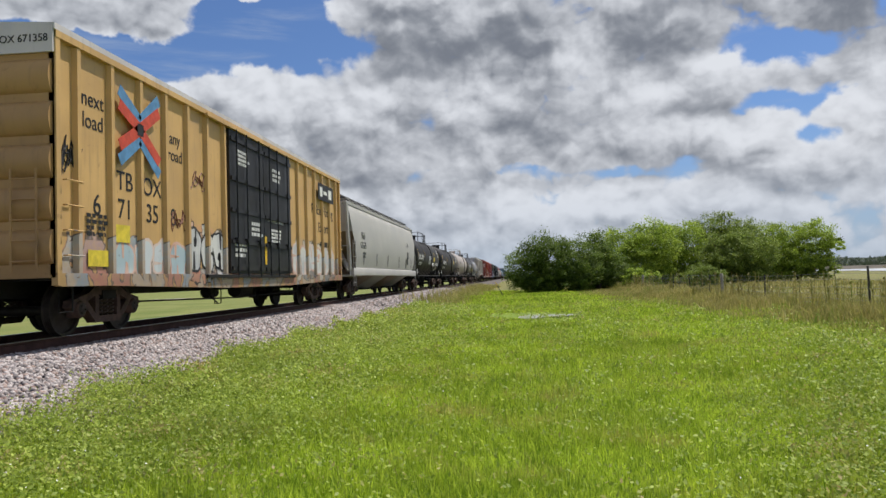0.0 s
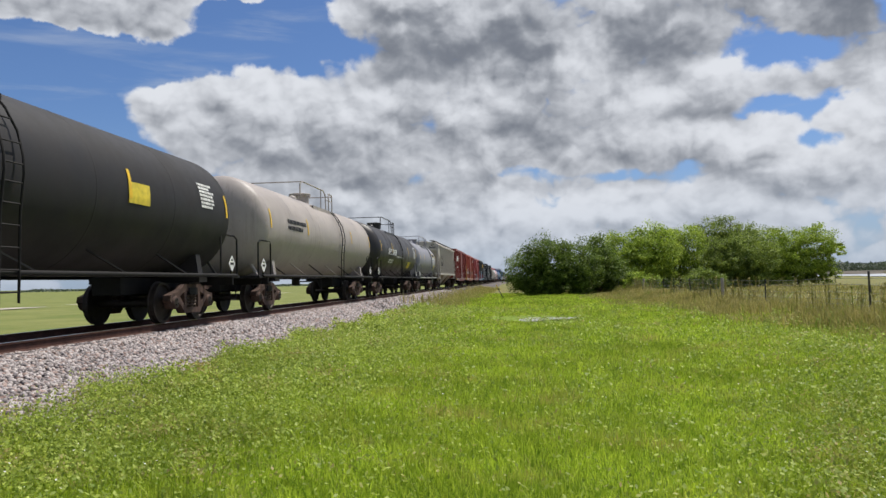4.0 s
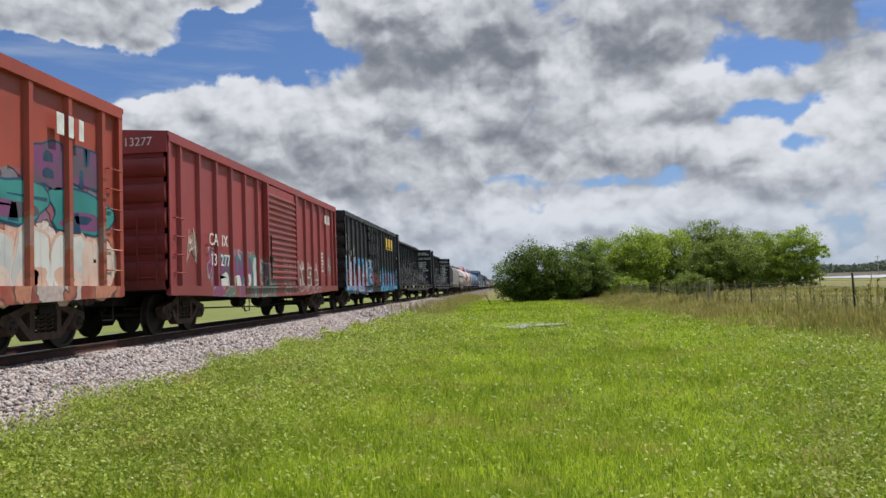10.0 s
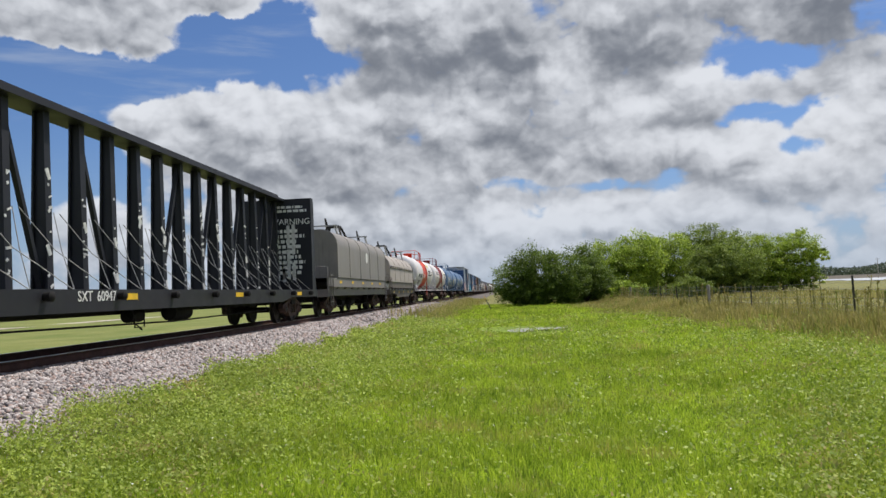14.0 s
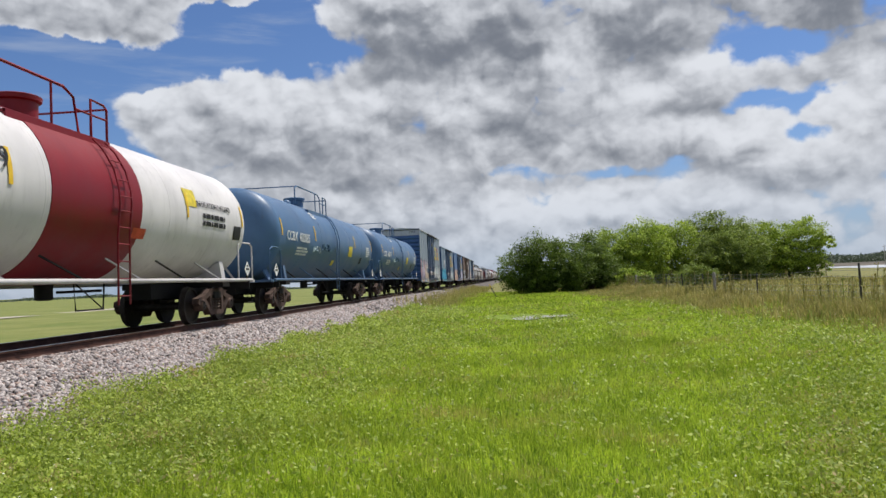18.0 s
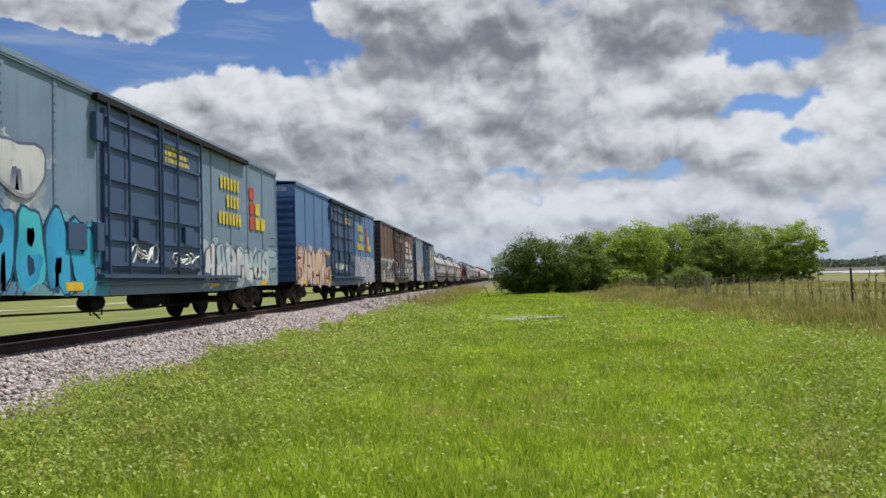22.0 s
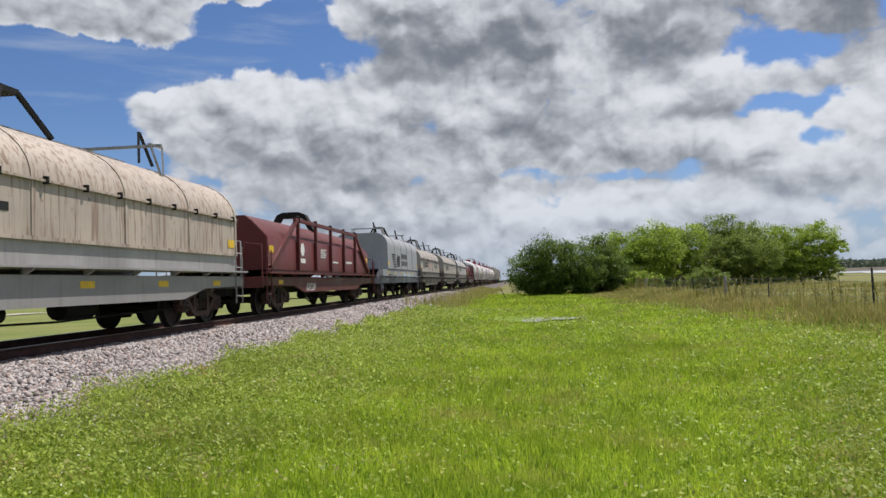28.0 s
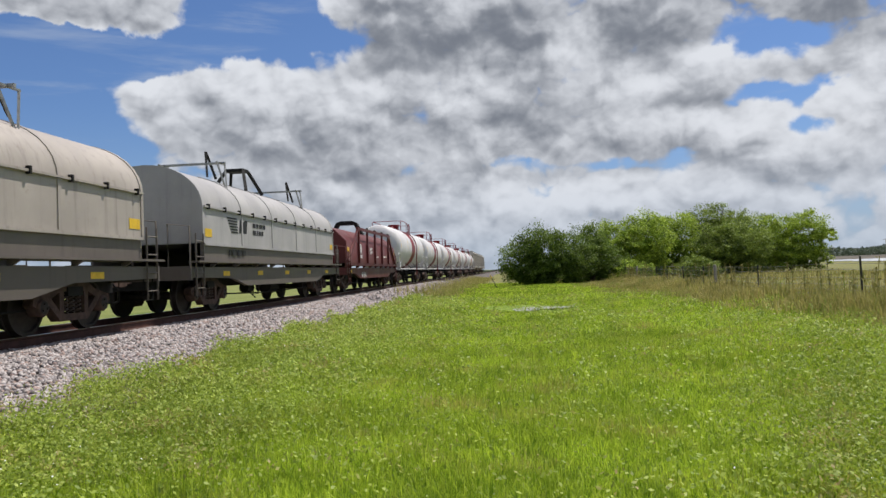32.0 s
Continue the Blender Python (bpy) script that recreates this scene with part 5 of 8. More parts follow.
def centerbeam(label, y0, y1, body, centres, H, m_body, m_tape):
    """Lumber flat car: deck, tall end bulkheads, and a truss of posts and diagonals on the centre line."""
    root, half = begin("centerbeam_flatcar", label, "flatcar", y0, y1, centres)
    b = body / 2
    for q in (-1, 1):
        part("side_sill", Shape().prism([(-b, 1.12), (-b, 0.86), (-centres / 2 + 1.2, 0.86), (-centres / 2 + 2.2, 0.72), (centres / 2 - 2.2, 0.72), (centres / 2 - 1.2, 0.86), (b, 0.86), (b, 1.12)], *sorted((q * 1.33, q * 1.42)), axis="x"), m_body, root)
    part("deck", Shape().prism([(-1.33, 1.10), (-0.3, 0.98), (0.3, 0.98), (1.33, 1.10), (1.33, 1.02), (0.3, 0.86), (-0.3, 0.86), (-1.33, 1.02)], -b, b), m_body, root)
    part("center_sill", Shape().box(-0.35, 0.35, -half + 0.7, half - 0.7, 0.62, 0.9), mat_black, root)
    bulk_h, H = H, H + 0.22
    part("top_chord", Shape().prism([(-0.34, H - 0.30), (0.34, H - 0.30), (0.34, H - 0.22), (0.10, H - 0.12), (0.10, H - 0.04), (-0.10, H - 0.04), (-0.10, H - 0.12), (-0.34, H - 0.22)], -b + 0.4, b - 0.4), m_body, root)
    n = 19
    ys = [-b + 0.75 + (2 * b - 1.5) * i / (n - 1) for i in range(n)]
    for i, yy in enumerate(ys):
        p = part("post", Shape().prism([(-0.15, 0.98), (0.15, 0.98), (0.08, H - 0.28), (-0.08, H - 0.28)], yy - 0.04, yy + 0.04), m_body, root)
        part("flange", Shape().prism([(0.14, 1.0), (0.18, 1.0), (0.11, H - 0.28), (0.07, H - 0.28)], yy - 0.095, yy + 0.095), m_body, p)
        part("flange", Shape().prism([(-0.18, 1.0), (-0.14, 1.0), (-0.07, H - 0.28), (-0.11, H - 0.28)], yy - 0.095, yy + 0.095), m_body, p)
        r = random.Random(i)
        sh = Shape()
        for _ in range(9):
            z = r.uniform(1.2, H - 1.5)
            x = 0.184 - 0.07 * (z - 1) / (H - 1.28)
            a, e = r.uniform(-0.09, 0.02), r.choice((0.05, 0.09, 0.2))
            sh.bar((x, yy + a, z), (x, min(yy + 0.10, yy + a + e), z + r.uniform(-0.03, 0.06)), 0.012, r.choice((0.035, 0.05, 0.05, 0.22)), up=(0, 0, 1))
        part("torn_wrap", sh, m_tape, p, "torn white wrapping tape")
        if 0 < i < n - 1 and i % 2 == 0 or i in (1, n - 2):
            up = yy < 0
            y2 = ys[min(n - 1, i + 1)] if not up else ys[max(0, i - 1)]
            part("diagonal_brace", Shape().bar((0.0, yy, 1.05), (0.0, y2, H - 0.35), 0.10, 0.09), m_body, root)
    H = bulk_h
    for i in range(n - 1):
        ym = (ys[i] + ys[i + 1]) / 2
        for g in (-1, 1):
            part("tie_down_cable", Shape().rod([(1.36, ym + g * 0.6, 1.1), (0.7, ym - g * 0.1, 1.85), (0.3, ym - g * 0.5, 2.6)], 0.009, 4), mat_galv, root)
    for i in range(10):
        yy = -b + 1.2 + (2 * b - 2.4) * i / 9
        part("cable_winch", Shape().lathe([(1.40, 0.07), (1.55, 0.09), (1.58, 0.04)], "x", 10, (0, yy, 1.0)), mat_black, root)
    for s in (-1, 1):
        y_in, y_out = s * (b - 0.42), s * b
        bulk = part("bulkhead", Shape().box(-1.36, 1.36, *sorted((y_in, y_in + s * 0.08)), 1.0, H), m_body, root)
        part("bulkhead_side", Shape().box(-1.36, -1.22, *sorted((y_in + s * 0.08, y_out - s * 0.06)), 1.0, H), m_body, bulk)
        part("bulkhead_side", Shape().box(1.22, 1.36, *sorted((y_in + s * 0.08, y_out - s * 0.06)), 1.0, H), m_body, bulk)
        part("bulkhead_frame", Shape().prism([(-1.36, 1.0), (1.36, 1.0), (1.36, H - 0.12), (1.1, H + 0.02), (-1.1, H + 0.02), (-1.36, H - 0.12)], *sorted((y_out, y_out - s * 0.06))), m_body, bulk)
        for zz in (1.6, 2.3, 3.0, 3.7):
            part("stiffener", Shape().box(-1.22, 1.22, *sorted((y_in + s * 0.08, y_out - s * 0.06)), zz - 0.04, zz + 0.04), m_body, bulk)
        part("end_sill", Shape().box(-1.4, 1.4, *sorted((y_out, y_out + s * 0.12)), 0.8, 1.1), m_body, root)
        ladder(root, y_out + s * 0.05, 0.6, 2.4, x=1.0, along="x", rungs=6, mat=m_body)
    for i in range(4):
        yy = -b + 2.5 + (2 * b - 5) * i / 3
        patch(root, "reflector", yy, 0.98, 0.55, 0.12, mat_yellow, 1.423, "yellow reflector strip")
    stirrups(root, b, mat_black, 1.36)
    brake_gear(root, half, 0.9)
    return root, half, b


def coil_car(label, y0, y1, hood, centres, H, m_hood, m_frame, m_end, style="round", w=1.42, m_lift=None, off=0.0):
    """Steel-coil car: long frame with a lifting hood. style: round, box (tall, rounded corners) or ridge (sloped sides)."""
    root, half = begin("coil_car", label, "coil car", y0, y1, centres)
    b, fl = hood / 2, half - 0.85
    for q in (-1, 1):
        part("side_sill", Shape().prism([(-fl, 1.12), (-fl, 0.88), (-centres / 2 + 0.6, 0.84), (-centres / 2 + 1.7, 0.62), (centres / 2 - 1.7, 0.62), (centres / 2 - 0.6, 0.84), (fl, 0.88), (fl, 1.12)] if style != "box" else [(-fl, 1.62), (-fl, 0.86), (fl, 0.86), (fl, 1.62)], *sorted((q * 1.36, q * 1.46)), axis="x"), m_frame, root)
        for i in range(9):
            yy = -b + 0.4 + (2 * b - 0.8) * i / 8
            part("sill_gusset", Shape().prism([(q * 1.46, 1.12), (q * 1.60, 1.20), (q * 1.60, 1.24), (q * 1.40, 1.24), (q * 1.40, 1.12)], yy - 0.03, yy + 0.03), m_frame, root)
        part("walkway", Shape().box(*sorted((q * 1.36, q * 1.62)), -fl, fl, 1.22, 1.26), m_frame, root)
        part("trough_side", Shape().box(*sorted((q * 1.34, q * 1.40)), -b + off, b + off, 1.2, 1.72), m_frame, root)
    part("center_sill", Shape().box(-0.4, 0.4, -half + 0.7, half - 0.7, 0.62, 1.0).box(-1.36, 1.36, -fl, fl, 0.95, 1.12), mat_black, root)
    z0 = 1.70
    if style == "round":
        out = [(w, z0), (w, z0 + 0.86)] + [(w * math.cos(a), z0 + 0.86 + (H - z0 - 0.86) * math.sin(a)) for a in np.linspace(0.15, math.pi - 0.15, 17)] + [(-w, z0 + 0.86), (-w, z0)]
    elif style == "box":
        out = [(w + 0.08, z0 - 0.05), (w + 0.08, H - 0.75)] + [(w - 0.62 + 0.70 * math.cos(a), H - 0.72 + 0.72 * math.sin(a)) for a in np.linspace(0.1, math.pi / 2, 7)]
        out = out + [(-x, z) for x, z in reversed(out)]
    else:
        out = [(w, z0 - 0.35), (w, z0 + 0.6), (0.95, H - 0.15), (0.75, H), (-0.75, H), (-0.95, H - 0.15), (-w, z0 + 0.6), (-w, z0 - 0.35)]
    hd = part("hood", Shape().prism(out, -b, b, style != "ridge"), m_hood, root, "", pose(0, off, 0))
    for s in (-1, 1):
        part("hood_end", Shape().prism([(x * 0.985, z - 0.01) for x, z in out], *sorted((s * b, s * (b + 0.03)))), m_end, hd)
    segs = 5
    for i in range(segs + 1):
        yy = -b + 2 * b * i / segs
        big = [(x * 1.012, z + 0.012) for x, z in out]
        if style != "ridge":
            part("hood_rib", Shape().prism(big, yy - 0.045, yy + 0.045, style != "ridge"), m_hood, hd)
    for q in (-1, 1):
        if style == "round":
            part("hood_flange", Shape().box(*sorted((q * (w - 0.02), q * (w + 0.06))), -b, b, z0 + 0.85, z0 + 0.89), m_hood, hd)
            part("drip_rail", Shape().box(*sorted((q * (w - 0.02), q * (w + 0.05))), -b, b, z0 - 0.06, z0), m_hood, hd)
            for i in range(13):
                yy = -b + 0.25 + (2 * b - 0.5) * i / 12
                part("clamp", Shape().box(*sorted((q * (w + 0.0), q * (w + 0.08))), yy - 0.025, yy + 0.025, z0 + 0.82, z0 + 0.94), mat_black, hd)
    ml = m_lift or mat_galv
    if style != "ridge":
        zs95 = H - (0.42 if style == "round" else 0.18)
        for yy in (-3.7, 3.7):
            br = part("lifting_bracket", Shape().box(-0.95, 0.95, yy - 0.03, yy + 0.03, H + 0.38, H + 0.44), ml, hd)
            for q in (-1, 1):
                part("leg", Shape().bar((q * 0.98, yy, zs95), (q * 0.82, yy - 0.28, H + 0.42), 0.04, 0.035), ml, br)
                part("leg", Shape().bar((q * 0.98, yy, zs95), (q * 0.82, yy + 0.28, H + 0.42), 0.04, 0.035), ml, br)
                part("leg", Shape().bar((q * 0.82, yy - 0.3, H + 0.40), (q * 0.82, yy + 0.3, H + 0.40), 0.04, 0.035), ml, br)
            part("guide_tip", Shape().bar((0.45, yy - 0.05, H + 0.05), (0.30, yy + 0.22, H + 0.78), 0.055, 0.05).bar((0.45, yy + 0.55, H + 0.05), (0.30, yy + 0.26, H + 0.78), 0.055, 0.05), mat_black, br)
        part("lifting_beam", Shape().box(-0.14, 0.14, -3.6, 3.6, H - 0.02, H + 0.08), ml, hd)
        lf = part("lifting_frame", Shape().box(-0.30, 0.30, -0.55, -0.05, H + 0.62, H + 0.72), mat_black, hd)
        for q in (-1, 1):
            for g in (-1, 1):
                part("leg", Shape().bar((q * 0.55, -0.3 + g * 0.75, H - 0.05), (q * 0.28, -0.3 + g * 0.22, H + 0.66), 0.09, 0.07), mat_black, lf)
    else:
        for q in (-1, 1):
            for i in range(5):
                yy = -4.2 + 2.1 * i
                part("frame_post", Shape().box(*sorted((q * (w + 0.0), q * (w + 0.10))), yy - 0.06, yy + 0.06, z0 - 0.35, H + 0.12), m_frame, hd)
                part("cap", Shape().lathe([(H + 0.1, 0.07), (H + 0.16, 0.07), (H + 0.18, 0.03)], "z", 8, (q * (w + 0.04), yy, 0)), mat_black, hd)
            part("top_rail", Shape().box(*sorted((q * (w + 0.0), q * (w + 0.10))), -4.6, 4.6, H - 0.02, H + 0.10), m_frame, hd)
            for s in (-1, 1):
                part("brace", Shape().bar((q * (w + 0.05), s * 4.4, H), (q * (w + 0.05), s * (b - 0.1), z0 - 0.3), 0.09, 0.14), m_frame, hd)
        part("lifting_bracket", Shape().prism([(-0.9, H - 0.02), (-0.55, H + 0.62), (-0.3, H + 0.72), (0.3, H + 0.72), (0.55, H + 0.62), (0.9, H - 0.02), (0.7, H - 0.02), (0.42, H + 0.5), (-0.42, H + 0.5), (-0.7, H - 0.02)], -0.3, 0.1), mat_black, hd)
    for s in (-1, 1):
        part("end_platform", Shape().box(-1.45, 1.45, *sorted((s * fl, s * (fl + 0.1))), 0.82, 1.14), m_frame, root)
        part("handrail", Shape().rod([(1.42, s * (fl + 0.05), 1.1), (1.42, s * (fl + 0.05), 2.05), (0.9, s * (fl + 0.05), 2.12), (0.9, s * (fl + 0.05), 1.1)], 0.022, 6), m_frame, root)
        part("handrail", Shape().rod([(-1.42, s * (fl + 0.05), 1.1), (-1.42, s * (fl + 0.05), 2.05), (-0.9, s * (fl + 0.05), 2.12), (-0.9, s * (fl + 0.05), 1.1)], 0.022, 6), m_frame, root)
        ladder(root, s * (fl - 0.3), 0.45, 1.9, x=1.50, rungs=4, mat=m_frame)
    for i in range(5 if style != "ridge" else 0):
        yy = -b * 0.8 + 1.6 * b * i / 4
        patch(root, "reflector", yy, 0.96 if style != "box" else 1.45, 0.42, 0.12, mat_yellow, 1.463, "yellow reflector strip")
    stirrups(root, fl + 0.1, mat_black, 1.42)
    brake_gear(root, half, 0.85)
    return root, half, b, hd


def bubble(rnd, y, z, w, h, grow=0.0):
    """Outline of one swollen hand-sprayed block."""
    pts, lean = [], rnd.uniform(-0.16, 0.16)
    ph = [rnd.uniform(0, 6.28) for _ in range(3)]
    for q in range(22):
        a = 2 * math.pi * q / 22
        c, d = math.cos(a), math.sin(a)
        e = (abs(c) ** 3.4 + abs(d) ** 3.4) ** (-1 / 3.4)
        e *= 1 + 0.08 * math.sin(2 * a + ph[0]) + 0.09 * math.sin(3 * a + ph[1]) + 0.07 * math.sin(5 * a + ph[2])
        u, v = (w / 2 + grow) * e * c, (h / 2 + grow) * e * d
        pts.append((y + u + lean * v, z + v))
    return pts


def sprayed(parent, y0, y1, z0, z1, n, fill, edge, x, seed, rim=0.055, second=None):
    """A row of n swollen sprayed blocks with a darker or paler rim and slits cut into them, too wild to read."""
    rnd = random.Random(seed)
    cell = (y1 - y0) / n
    for i in range(n):
        w, h = cell * rnd.uniform(0.98, 1.16), (z1 - z0) * rnd.uniform(0.84, 1.08)
        y, z = y0 + cell * (i + 0.5), (z0 + z1) / 2 + rnd.uniform(-0.06, 0.06)
        keep = rnd.getstate()
        lift = 0.0012 * (i % 2)
        ob = part("sprayed_block", Shape().prism(bubble(rnd, y, z, w, h), x, x + 0.003 + lift, axis="x"), edge, parent)
        rnd.setstate(keep)
        part("block_fill", Shape().prism(bubble(rnd, y, z, w, h, -rim), x, x + 0.0055 + lift, axis="x"), second if second and rnd.random() < 0.4 else fill, ob)
        if second:
            part("block_shade", Shape().prism(bubble(rnd, y, z - h * 0.2, w * 0.70, h * 0.36), x, x + 0.0068 + lift, axis="x"), second, ob)
        for k in range(rnd.choice((2, 3, 3))):
            slit, kind, top = Shape(), rnd.random(), rnd.choice((-1, 1))
            if kind < 0.55:
                sy, sw = y + rnd.uniform(-0.16, 0.16) * w, w * rnd.uniform(0.06, 0.11)
                slit.prism([(sy - sw, z + top * h * 0.47), (sy + sw, z + top * h * 0.47), (sy + sw * 0.5, z + top * h * rnd.uniform(0.0, 0.12)), (sy - sw * 0.4, z + top * h * 0.05)], x, x + 0.008, axis="x")
            elif kind < 0.8:
                sz, e = z + rnd.uniform(-0.2, 0.2) * h, rnd.choice((-1, 1))
                slit.prism([(y + e * w * 0.46, sz - h * 0.05), (y + e * w * 0.46, sz + h * 0.05), (y - e * w * 0.05, sz + h * 0.015), (y - e * w * 0.05, sz - h * 0.015)], x, x + 0.008, axis="x")
            else:
                slit.prism(bubble(rnd, y, z + top * h * 0.16, w * 0.24, h * 0.2), x, x + 0.008, axis="x")
            part("slit", slit, edge, ob)


def tag_line(parent, y, z, w, h, mat, x, seed, r=0.014):
    """A looping one-line scrawl."""
    rnd = random.Random(seed)
    a, b, c = rnd.uniform(5, 9), rnd.uniform(8, 13), rnd.uniform(0, 6)
    pts = [(x, y + w * (q / 40 - 0.5) + 0.16 * w * math.sin(a * q / 6 + c), z + 0.5 * h * math.sin(b * q / 10 + c) * (0.6 + 0.4 * math.cos(q / 5))) for q in range(41)]
    part("scrawl", Shape().rod(pts, r, 4), mat, parent)


def words_sprayed(parent, words, y0, y1, z, size, fill, edge, x):
    """Fat outlined letters of a word that can be read."""
    cell = (y1 - y0) / len(words)
    for i, ch in enumerate(words):
        made = []
        for off, depth in ((0.085, 0.003), (0.03, 0.006)):
            cu = bpy.data.curves.new("sprayed_letter", "FONT")
            cu.body, cu.size, cu.extrude, cu.offset, cu.align_x, cu.align_y = ch, size, depth, off, "CENTER", "CENTER"
            ob = bpy.data.objects.new("sprayed_letter", cu)
            me = bpy.data.meshes.new_from_object(ob)
            bpy.data.objects.remove(ob)
            me.materials.clear()
            me.materials.append(edge if not made else fill)
            made.append(me)
        m = pose(x, y0 + cell * (i + 0.5), z + (0.05 if i % 2 else -0.03), 90, 0, 90) @ pose(0, 0, 0, 0, 0, (4, -5, 3, -3)[i % 4]) @ Matrix.Diagonal((cell / size * 1.28, 1, 1, 1))
        a = part("sprayed_letter", made[0], None, parent, "", m)
        part("letter_fill", made[1], None, a)


# car paints
TEAL, WHITE, PINK, BLACK = (0.16, 0.42, 0.45), (0.66, 0.66, 0.64), (0.55, 0.22, 0.30), (0.02, 0.02, 0.025)
SKYB, ORANGE, CREAM, PURPLE = (0.05, 0.33, 0.62), (0.70, 0.24, 0.04), (0.62, 0.55, 0.46), (0.26, 0.10, 0.26)
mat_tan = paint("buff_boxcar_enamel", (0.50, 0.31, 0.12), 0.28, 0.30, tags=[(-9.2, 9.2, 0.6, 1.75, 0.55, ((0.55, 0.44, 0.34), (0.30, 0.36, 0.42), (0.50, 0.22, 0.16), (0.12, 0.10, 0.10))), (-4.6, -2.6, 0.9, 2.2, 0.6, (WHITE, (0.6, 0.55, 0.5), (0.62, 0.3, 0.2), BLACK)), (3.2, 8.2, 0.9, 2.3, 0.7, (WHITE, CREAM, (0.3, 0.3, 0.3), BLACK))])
# ends: side enamel darkened, the shade on the viewer's end put into the colour
mat_tan_end_shade = paint("buff_end_shaded", (0.360, 0.210, 0.085), 0.3, 0.3)
mat_cream = paint("pale_grey_roof", (0.500, 0.470, 0.470), 0.15, 0.25)
mat_door_black = paint("black_plug_door", (0.013, 0.013, 0.015), 0.25, 0.05)
mat_hopper = paint("pale_grey_hopper", (0.335, 0.325, 0.305), 0.06, 0.12)
mat_hopper_dark = paint("brown_dusty_bay", (0.22, 0.17, 0.12), 0.3, 0.3)
mat_up = paint("weathered_grey_hopper", (0.400, 0.365, 0.325), 0.18, 0.28)
mat_up_dark = paint("rust_stained_bay", (0.24, 0.17, 0.11), 0.4, 0.35)
mat_tank_black = paint("black_tank_enamel", (0.012, 0.011, 0.012), 0.10, 0.05, 0.62)
mat_tank_tan = paint("faded_grey_tank", (0.310, 0.275, 0.255), 0.25, 0.3)
mat_tank_dark = paint("dark_olive_grey_tank", (0.026, 0.024, 0.026), 0.10, 0.05, 0.42)
mat_tank_grey = paint("light_grey_tank", (0.210, 0.210, 0.240), 0.15, 0.40)
mat_red_ns = paint("oxide_red_boxcar", (0.19, 0.033, 0.028), 0.25, 0.28, tags=[(-7.0, -3.4, 0.6, 1.85, 0.55, ((0.55, 0.52, 0.50), (0.62, 0.6, 0.58), (0.08, 0.10, 0.10), BLACK)), (1.5, 5.5, 0.9, 1.8, 0.4, ((0.2, 0.06, 0.05), (0.16, 0.04, 0.03), (0.4, 0.36, 0.34), (0.3, 0.25, 0.25)))])
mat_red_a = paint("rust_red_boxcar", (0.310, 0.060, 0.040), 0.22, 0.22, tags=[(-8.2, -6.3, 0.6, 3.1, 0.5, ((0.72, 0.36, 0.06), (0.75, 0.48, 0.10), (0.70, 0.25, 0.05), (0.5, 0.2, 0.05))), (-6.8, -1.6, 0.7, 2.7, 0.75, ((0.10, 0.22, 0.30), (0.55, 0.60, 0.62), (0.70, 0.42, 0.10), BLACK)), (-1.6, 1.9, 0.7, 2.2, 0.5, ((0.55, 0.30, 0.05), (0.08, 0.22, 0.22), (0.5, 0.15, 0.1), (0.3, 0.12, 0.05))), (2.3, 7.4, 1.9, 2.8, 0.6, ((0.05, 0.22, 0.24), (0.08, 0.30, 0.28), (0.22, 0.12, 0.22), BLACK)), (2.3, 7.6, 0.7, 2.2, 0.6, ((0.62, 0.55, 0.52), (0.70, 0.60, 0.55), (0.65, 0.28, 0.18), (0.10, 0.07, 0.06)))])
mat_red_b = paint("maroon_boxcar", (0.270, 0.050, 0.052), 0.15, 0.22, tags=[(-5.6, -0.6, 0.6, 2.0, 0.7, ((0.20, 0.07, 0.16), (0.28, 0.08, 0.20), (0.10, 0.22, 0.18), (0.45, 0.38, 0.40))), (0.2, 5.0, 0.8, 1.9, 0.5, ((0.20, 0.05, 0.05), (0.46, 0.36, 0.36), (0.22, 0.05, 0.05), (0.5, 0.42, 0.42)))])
# maroon darkened to carry the shade on the ends turned from the sun
mat_red_end_shade = paint("maroon_end_shaded", (0.19, 0.035, 0.035), 0.2, 0.2)
mat_csx = paint("black_boxcar_enamel", (0.018, 0.018, 0.021), 0.12, 0.05, tags=[(-8.2, -1.2, 0.5, 2.4, 0.8, ((0.05, 0.30, 0.62), (0.30, 0.45, 0.62), (0.42, 0.30, 0.50), (0.65, 0.68, 0.72))), (-1.4, 0.6, 0.9, 1.9, 0.3, ((0.45, 0.10, 0.05), (0.2, 0.05, 0.05), (0.3, 0.1, 0.1), BLACK)), (1.4, 7.9, 0.5, 2.1, 0.8, (SKYB, (0.06, 0.40, 0.70), (0.03, 0.18, 0.3), BLACK))])
mat_csx_end = paint("black_end_enamel", (0.018, 0.018, 0.019), 0.15, 0.05)
mat_beam = paint("black_flatcar_enamel", (0.012, 0.013, 0.018), 0.10, 0.05)
mat_wrap = plain("torn_white_wrap", (0.62, 0.62, 0.60), 0.7, 0.0, 0.2, 6.0)
mat_coil_olive = paint("olive_grey_hood", (0.200, 0.185, 0.175), 0.12, 0.3)
mat_coil_tan = paint("dusty_beige_hood", (0.335, 0.295, 0.265), 0.25, 0.35)
mat_coil_grey = paint("pale_grey_hood", (0.340, 0.325, 0.325), 0.12, 0.28)
mat_coil_rusty = paint("chalky_cream_hood", (0.400, 0.335, 0.285), 0.75, 0.35)
mat_coil_ns = paint("cool_grey_hood", (0.285, 0.290, 0.315), 0.05, 0.15)
